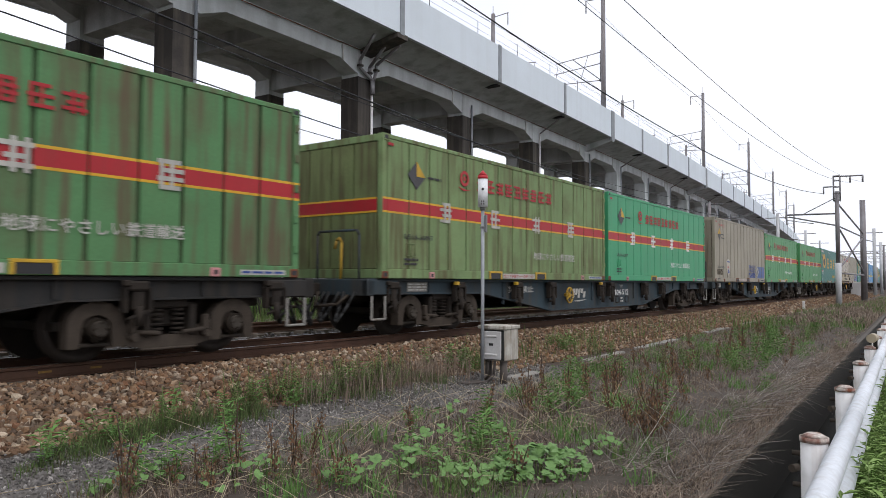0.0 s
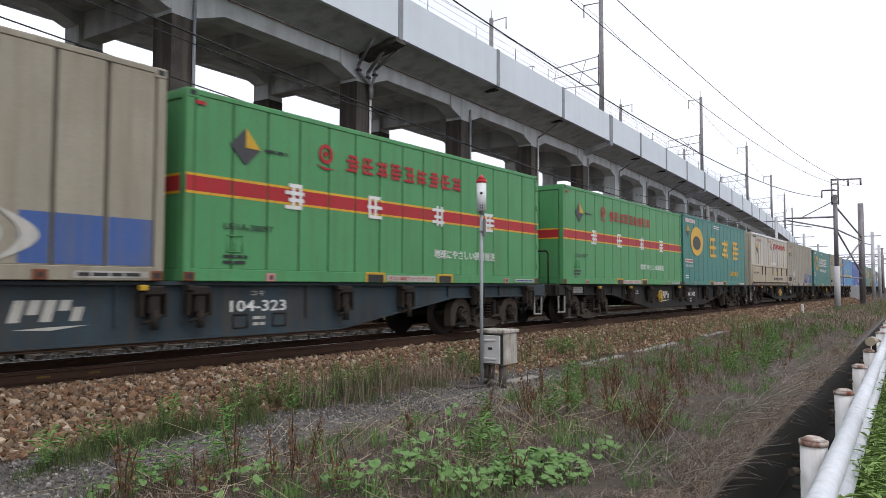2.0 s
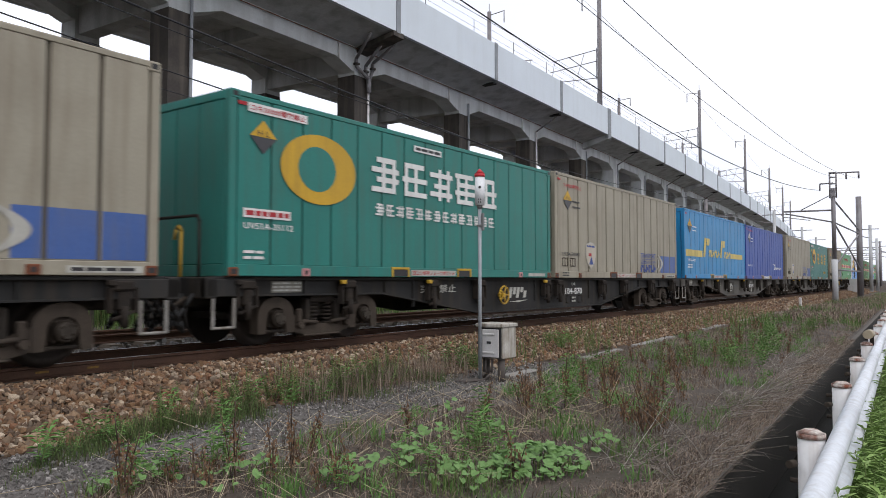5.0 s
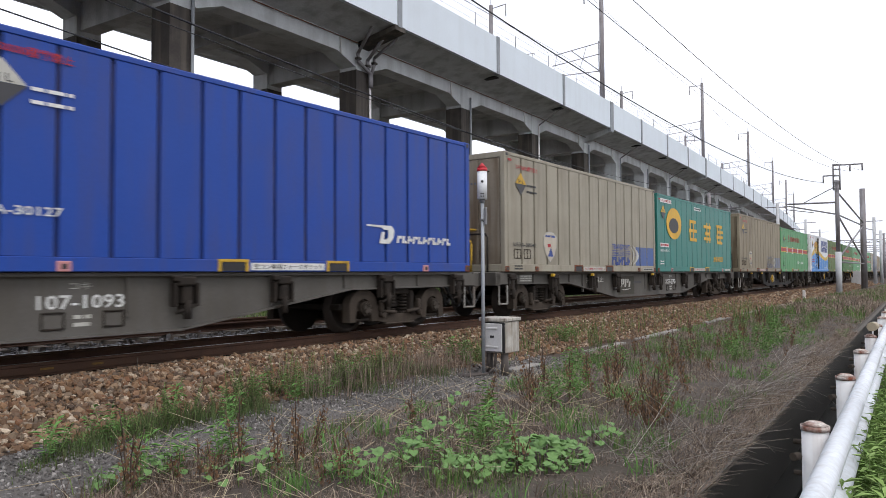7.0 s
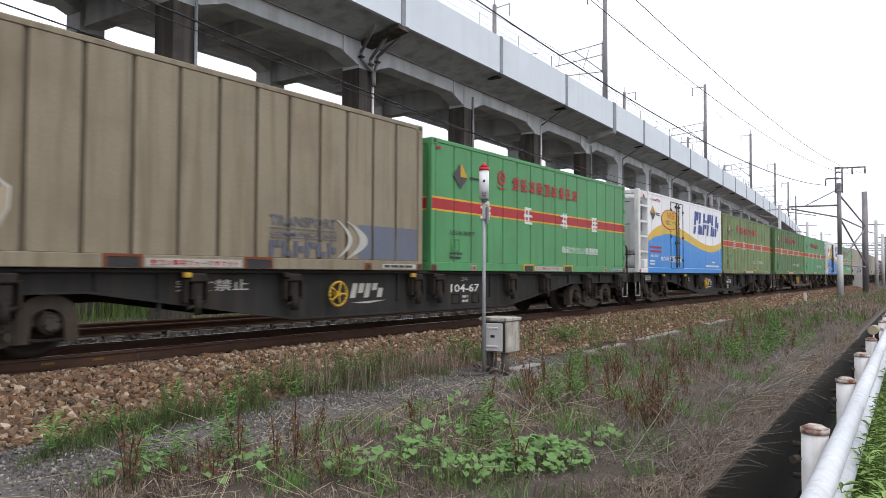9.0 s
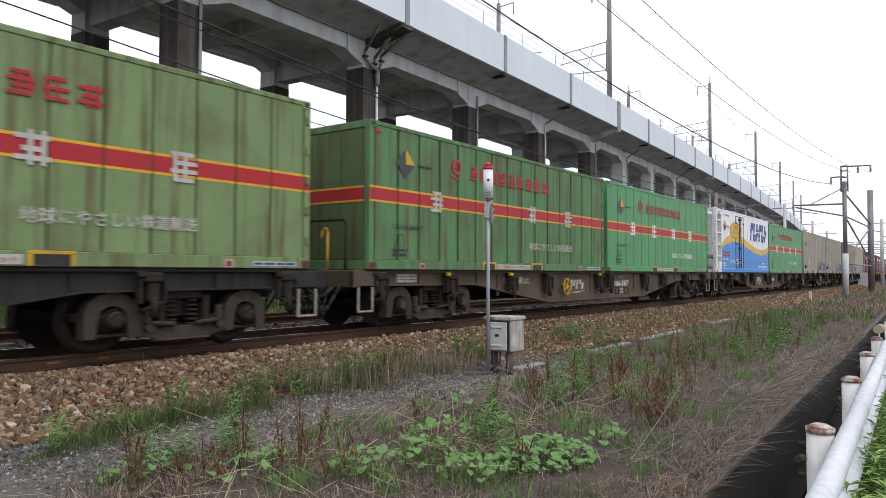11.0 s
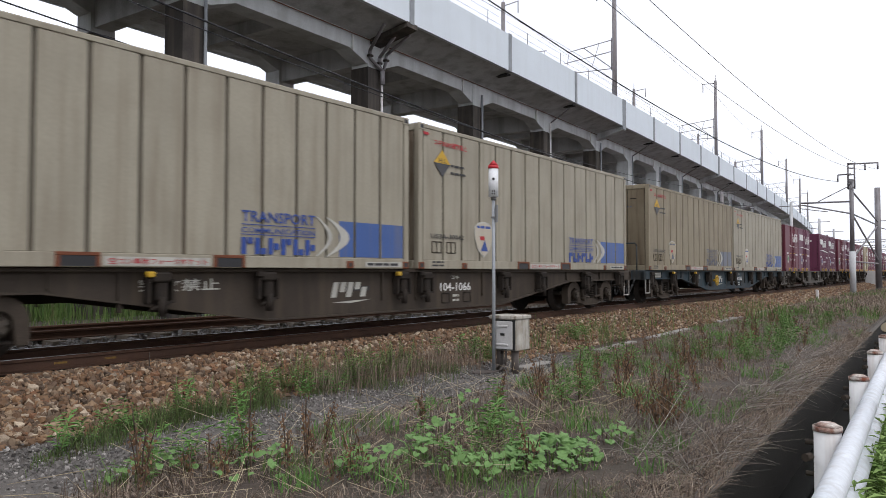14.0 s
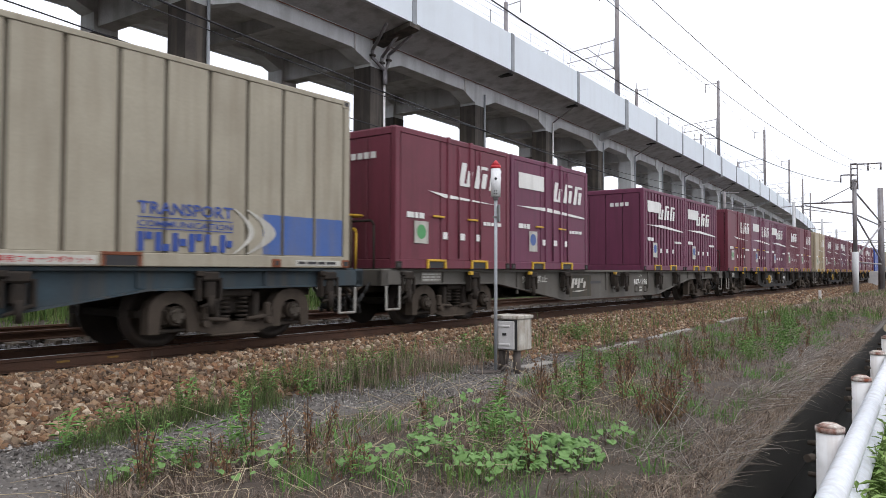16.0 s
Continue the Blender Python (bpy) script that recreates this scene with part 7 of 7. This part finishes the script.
# ---- dead branches leaning over the ditch ----
def dead_brush():
    # fans of twigs, each from one root, reaching out over the ditch
    roots, fan = 40, 20
    n = roots * fan
    rx = 5.2 + 10.0 * rng.random(roots) ** 1.5
    ry = 1.42 + 0.045 * rx + 0.6 * rng.random(roots) ** 1.4
    aim_at = rng.normal(-0.35, 1.0, roots)
    big = rng.uniform(0.55, 1.25, roots)
    x = np.repeat(rx, fan) + rng.normal(0, 0.05, n)
    y = np.repeat(ry, fan) + rng.normal(0, 0.05, n)
    length = rng.uniform(0.2, 0.78, n) * np.repeat(big, fan)
    ang = np.repeat(aim_at, fan) + rng.normal(0, 0.75, n)
    up = rng.uniform(0.1, 1.0, n)
    droop = rng.uniform(0.0, 0.5, n)
    kink = rng.uniform(-0.07, 0.07, (n, 2))
    seg = 4
    co = np.zeros((n, (seg + 1) * 3, 3))
    for k in range(seg + 1):
        f = k / seg
        px = x + np.cos(ang) * length * f + kink[:, 0] * math.sin(f * 5)
        py = y + np.sin(ang) * length * f * 0.9 + kink[:, 1] * math.sin(f * 7)
        pz = -0.5 + length * (up * f - droop * f * f) + 0.02
        r = 0.0031 * (1 - 0.65 * f)
        for j in range(3):
            co[:, k * 3 + j, 0] = px + r * math.cos(2.09 * j) * 0.5
            co[:, k * 3 + j, 1] = py + r * math.cos(2.09 * j)
            co[:, k * 3 + j, 2] = pz + r * math.sin(2.09 * j)
    quad = []
    for k in range(seg):
        for j in range(3):
            quad += [k * 3 + j, k * 3 + (j + 1) % 3, (k + 1) * 3 + (j + 1) % 3, (k + 1) * 3 + j]
    loops = (np.array(quad)[None] + (seg + 1) * 3 * np.arange(n)[:, None]).reshape(-1)
    ob = new("dead_brush", quick_mesh("dead_brush", co.reshape(-1, 3), loops, 4))
    ob.data.materials.append(twig_mat)
    return tagged(ob, "bleached grey dead twigs arching over the ditch", "brush", kind="stuff")


dead_brush()


# ---- dock stalks, leafy weeds, broad-leaved creeper ----
def dock(height, heads, seed):
    rnd = random.Random(seed)
    p = thing("dock_plant", "dead rust-brown dock plant with dry seed heads on the bank", "weed", group="dead dock plants")
    bm = bmesh.new()
    husk = bmesh.new()
    for s in range(heads):
        a = rnd.uniform(0, 6.28)
        lean = rnd.uniform(0.02, 0.22)
        h = height * rnd.uniform(0.65, 1.0)
        pts = [(0.02 * math.cos(a) + math.cos(a) * lean * h * f * f, 0.02 * math.sin(a) + math.sin(a) * lean * h * f * f, h * f - 0.03) for f in (0, 0.35, 0.7, 1.0)]
        pipe(bm, pts, 0.0042, 5)
        for k in range(34):
            f = rnd.uniform(0.35, 1.02)
            q = Vector((pts[0][0] + math.cos(a) * lean * h * f * f, pts[0][1] + math.sin(a) * lean * h * f * f, h * f - 0.03))
            w = rnd.uniform(0.006, 0.017)
            o = Vector((rnd.uniform(-1, 1), rnd.uniform(-1, 1), rnd.uniform(-0.8, 0.2))) * 0.034 * (1.4 - f * 0.6)
            u = Vector((rnd.uniform(-1, 1), rnd.uniform(-1, 1), rnd.uniform(-1, 1))).normalized() * w
            v = Vector((rnd.uniform(-0.5, 0.5), rnd.uniform(-0.5, 0.5), -1)).normalized() * w * 1.9
            husk.faces.new([husk.verts.new(q + o + t) for t in (u * 0.2, u + v * 0.5, v, -u + v * 0.5)])
    part("stem", bm, stalk_mat, p)
    tagged(part("seed_head", husk, husk_mat, p, "clustered rust-brown seed husks"), kind="stuff")
    return p


def herb(height, leaves, seed, mat, label, group, leaf=1.0, name="leafy_weed"):
    rnd = random.Random(seed)
    p = thing(name, label, "weed", group=group)
    bm = bmesh.new()
    lf = bmesh.new()
    for s in range(3):
        a0 = rnd.uniform(0, 6.28)
        top = Vector((math.cos(a0) * 0.12, math.sin(a0) * 0.12, height * rnd.uniform(0.7, 1.0)))
        rod(bm, (0, 0, -0.03), top, 0.004, 0.002, n=5)
        for k in range(leaves):
            f = 0.2 + 0.8 * k / leaves
            b = top * f
            a = a0 + k * 2.4
            ln = leaf * height * rnd.uniform(0.16, 0.3)
            d = Vector((math.cos(a), math.sin(a), rnd.uniform(0.1, 0.7))).normalized()
            sd = Vector((-math.sin(a), math.cos(a), 0)) * ln * 0.13
            lf.faces.new([lf.verts.new(q) for q in (b, b + d * ln * 0.45 + sd, b + d * ln + Vector((0, 0, -0.25 * ln)), b + d * ln * 0.45 - sd)])
    part("stem", bm, green_mat, p)
    tagged(part("foliage", lf, mat, p), kind="stuff")
    return p


def spread(first, spots):
    """Copies of the given plants over places, each with a turn of its own."""
    for i, (px, py) in enumerate(spots):
        src = first[i % len(first)]
        z = ground_z(px, py)
        copy_thing(src, pose(px, py, z, random.uniform(-5, 5), random.uniform(-5, 5), random.uniform(0, 360)))
    for k, f in enumerate(first):
        f.matrix_basis = pose(5.5 + 0.9 * k, 4.4 - 0.3 * k, -0.5)


docks = [dock(0.42, 3, 1), dock(0.55, 3, 2), dock(0.34, 2, 3), dock(0.64, 4, 4), dock(0.46, 1, 5)]
spots = []
for cx, cy, r, k in ((9.3, 3.9, 0.6, 4), (16.5, 5.0, 1.2, 7), (8.4, 4.2, 0.5, 4), (7.8, 4.4, 0.4, 3), (7.5, 3.4, 0.5, 3), (10.8, 3.7, 0.9, 5), (4.2, 4.4, 0.3, 2), (3.0, 4.3, 0.3, 3),
                     (3.4, 4.0, 0.4, 3), (3.7, 3.5, 0.3, 2), (12.6, 4.6, 1.0, 6), (14.0, 3.6, 1.2, 5), (20.0, 4.4, 2.0, 8), (8.9, 2.9, 0.4, 3)):
    spots += [(random.gauss(cx, r * 0.6), random.gauss(cy, r * 0.4)) for _ in range(k)]
for i in range(12):
    px = 4.6 + 16 * random.random() ** 1.1
    spots.append((px, 1.9 + 0.045 * px + 3.0 * random.random()))
spots += [(6.45 + 0.35 * random.random(), 2.3 + 0.25 * random.random()) for i in range(6)]
spots += [(2.6 + 0.4 * i, 4.25 + 0.3 * random.random()) for i in range(3)] + [(6.9, 2.75), (6.95, 2.8), (6.5, 2.4), (6.55, 2.45), (6.6, 2.36), (6.42, 2.5), (6.7, 2.42)]
spread(docks, spots)
herbs = [herb(0.3, 12, 11, bright_leaf, "fresh green leafy weed among dry grass", "green leafy weeds"), herb(0.42, 16, 12, bright_leaf, "fresh green leafy weed among dry grass", "green leafy weeds"),
         herb(0.22, 9, 13, bright_leaf, "fresh green leafy weed among dry grass", "green leafy weeds")]
spots = []
for cx, cy, r, k in ((20, 3.9, 2.6, 44), (15.5, 3.4, 1.8, 26), (10.5, 4.6, 1.0, 14), (12.5, 3.2, 1.2, 14), (8.0, 3.6, 0.8, 9), (3.2, 6.15, 0.6, 8), (5.0, 6.45, 0.9, 10), (6.6, 6.5, 0.7, 8), (9.6, 6.7, 0.8, 12), (14, 6.9, 1.0, 10), (26, 4.4, 2.5, 22), (5.0, 3.5, 0.9, 10), (3.2, 4.8, 0.6, 10), (7.2, 2.6, 0.5, 5)):
    spots += [(random.gauss(cx, r * 0.6), random.gauss(cy, r * 0.3)) for _ in range(k)]
spread(herbs, spots)
# stalky weeds at the foot of the ballast
stalky = [herb(0.52, 46, 31, weed_mat, "tall dull green stalky weed at the foot of the ballast", "stalky ballast weeds", 0.32, "stalky_weed"), herb(0.42, 40, 32, weed_mat, "tall dull green stalky weed at the foot of the ballast", "stalky ballast weeds", 0.36, "stalky_weed"),
          herb(0.33, 30, 33, weed_mat, "tall dull green stalky weed at the foot of the ballast", "stalky ballast weeds", 0.4, "stalky_weed")]
spots = []
for cx, cy, r, k in ((6.8, 6.5, 0.55, 22), (7.7, 6.7, 0.5, 18), (6.0, 6.75, 0.4, 12), (5.2, 6.5, 0.4, 9), (10.4, 6.9, 0.6, 8), (13.2, 5.95, 0.5, 8), (9.7, 6.6, 0.3, 6), (4.1, 6.35, 0.4, 7), (12.2, 4.0, 0.6, 8)):
    spots += [(random.gauss(cx, r * 0.6), random.gauss(cy, r * 0.35)) for _ in range(k)]
spread(stalky, spots)
for k, f in enumerate(stalky):
    f.matrix_basis = pose(7.0 + 0.3 * k, 6.6, ground_z(7.0, 6.6))
rods = [herb(0.7, 60, 21, verge_leaf, "tall green narrow-leaved weed beside the guard fence", "tall verge weeds", 0.5, "verge_weed"), herb(0.58, 52, 22, verge_leaf, "tall green narrow-leaved weed beside the guard fence", "tall verge weeds", 0.5, "verge_weed")]
for i in range(90):
    px = 2.3 + 8 * random.random() ** 1.6
    copy_thing(rods[i % 2], pose(px, 0.19 + 0.053 * px - 0.2 * random.random(), -0.46, random.uniform(-7, 7), random.uniform(-7, 7), random.uniform(0, 360)))
rods[0].matrix_basis, rods[1].matrix_basis = pose(3.9, 0.33, -0.46), pose(4.5, 0.38, -0.46)


def heart_leaf(r, cup):
    pts = [(0, 0), (0.35, -0.22), (0.72, -0.1), (0.85, 0.28), (0.62, 0.72), (0.0, 1.15), (-0.62, 0.72), (-0.85, 0.28), (-0.72, -0.1), (-0.35, -0.22)]
    mid = [(0, 0.0), (0, 0.4), (0, 0.8)]
    verts = [(x * r, y * r, cup * r * (abs(x) * 0.5 - 0.25 * y * y)) for x, y in pts + mid[1:]]
    faces = [(0, 1, 2, 10), (2, 3, 10), (3, 4, 11, 10), (4, 5, 11), (5, 6, 11), (6, 7, 10, 11), (7, 8, 10), (8, 9, 0, 10)]
    me = bpy.data.meshes.new("leaf")
    me.from_pydata(verts, [], faces)
    me.materials.append(broad_leaf_mat)
    for f in me.polygons:
        f.use_smooth = True
    return me


broad_leaf_mat = surface("creeper_leaf", (0.115, 0.22, 0.06), 0.6, alt=(0.16, 0.28, 0.085), scale=14, amount=0.8, grain=60, grain_amount=0.25, bump=0.3, bump_scale=50, spec=0.35, vary=True)
LEAVES = [heart_leaf(0.044, 0.35), heart_leaf(0.036, 0.5), heart_leaf(0.053, 0.25), heart_leaf(0.028, 0.4)]


def creeper(cx, cy, rx, ry, count, label, seed):
    rnd = random.Random(seed)
    p = thing("creeper_plant", label, "plant", group="broad-leaved creepers")
    p.location = (cx, cy, -0.5)
    for i in range(count):
        a, d = rnd.uniform(0, 6.28), rnd.random() ** 0.6
        lx, ly = math.cos(a) * rx * d, math.sin(a) * ry * d
        lz = 0.07 + 0.15 * (1 - d * d) * rnd.uniform(0.5, 1.1)
        leaf = new("leaf", LEAVES[rnd.randrange(4)])
        leaf.parent = p
        leaf.matrix_basis = pose(lx, ly, lz, rnd.uniform(-42, 12), rnd.uniform(-24, 24), rnd.uniform(60, 210))
    bm = bmesh.new()
    for i in range(count // 3):
        a, d = rnd.uniform(0, 6.28), rnd.random() ** 0.6
        rod(bm, (math.cos(a) * rx * d * 0.9, math.sin(a) * ry * d * 0.9, -0.03), (math.cos(a) * rx * d, math.sin(a) * ry * d, 0.1), 0.004, n=4)
    part("stem", bm, green_mat, p)
    return p


for i, (cx, cy, rx, ry, k) in enumerate(((4.95, 2.72, 0.55, 0.36, 270), (5.1, 3.85, 0.4, 0.22, 34), (4.4, 3.45, 0.35, 0.25, 44), (4.0, 3.7, 0.35, 0.25, 26), (2.85, 4.75, 0.3, 0.25, 34), (3.4, 4.2, 0.5, 0.3, 30), (5.7, 2.5, 0.3, 0.2, 22), (4.3, 2.9, 0.3, 0.25, 36), (6.2, 4.4, 0.3, 0.2, 14), (5.6, 3.5, 0.35, 0.2, 16))):
    creeper(cx, cy, rx, ry, k, "broad pale green heart-leaved creeper over dry grass", 50 + i)

# fallen pale straws by the path
bm = bmesh.new()
rnd = random.Random(5)
for i in range(260):
    x, y = rnd.uniform(2.2, 9), rnd.uniform(3.0, 5.5)
    a, ln = rnd.uniform(0, 6.28), rnd.uniform(0.15, 0.6)
    rod(bm, (x, y, -0.46), (x + math.cos(a) * ln, y + math.sin(a) * ln, -0.46 + rnd.uniform(0, 0.25)), 0.003, 0.0015, n=4)
straw = leafy("pale_straw", [(0.42, 0.34, 0.22), (0.5, 0.43, 0.3), (0.34, 0.27, 0.17)])
solid("dry_straw", bm, straw, "pale dry straws lying by the path", "straw", kind="stuff")


# ---- motion of the train ----
def gone(t):
    """How far the train has come at t seconds, in metres."""
    return 11.15 + 0.65 + 17.15 * t - 0.036 * t * t


def on_track(x, z):
    q = max(-260.0, min(260.0, x))
    return pose(x, TRACK_Y + bend(x), z, 0, 0, math.degrees(math.atan(2 * BEND * q)))


def motions():
    for ob, start, z in MOVING:
        walk(ob, [(t, on_track(start - gone(t), z)) for t in range(0, 17)])
    for ws in SPIN:
        x, y, z = ws.location
        walk(ws, [(i / FPS, pose(x, y, z, 0, -math.degrees(gone(i / FPS) / 0.43) % 360, 0)) for i in range(0, 16 * FPS + 1)])


motions()
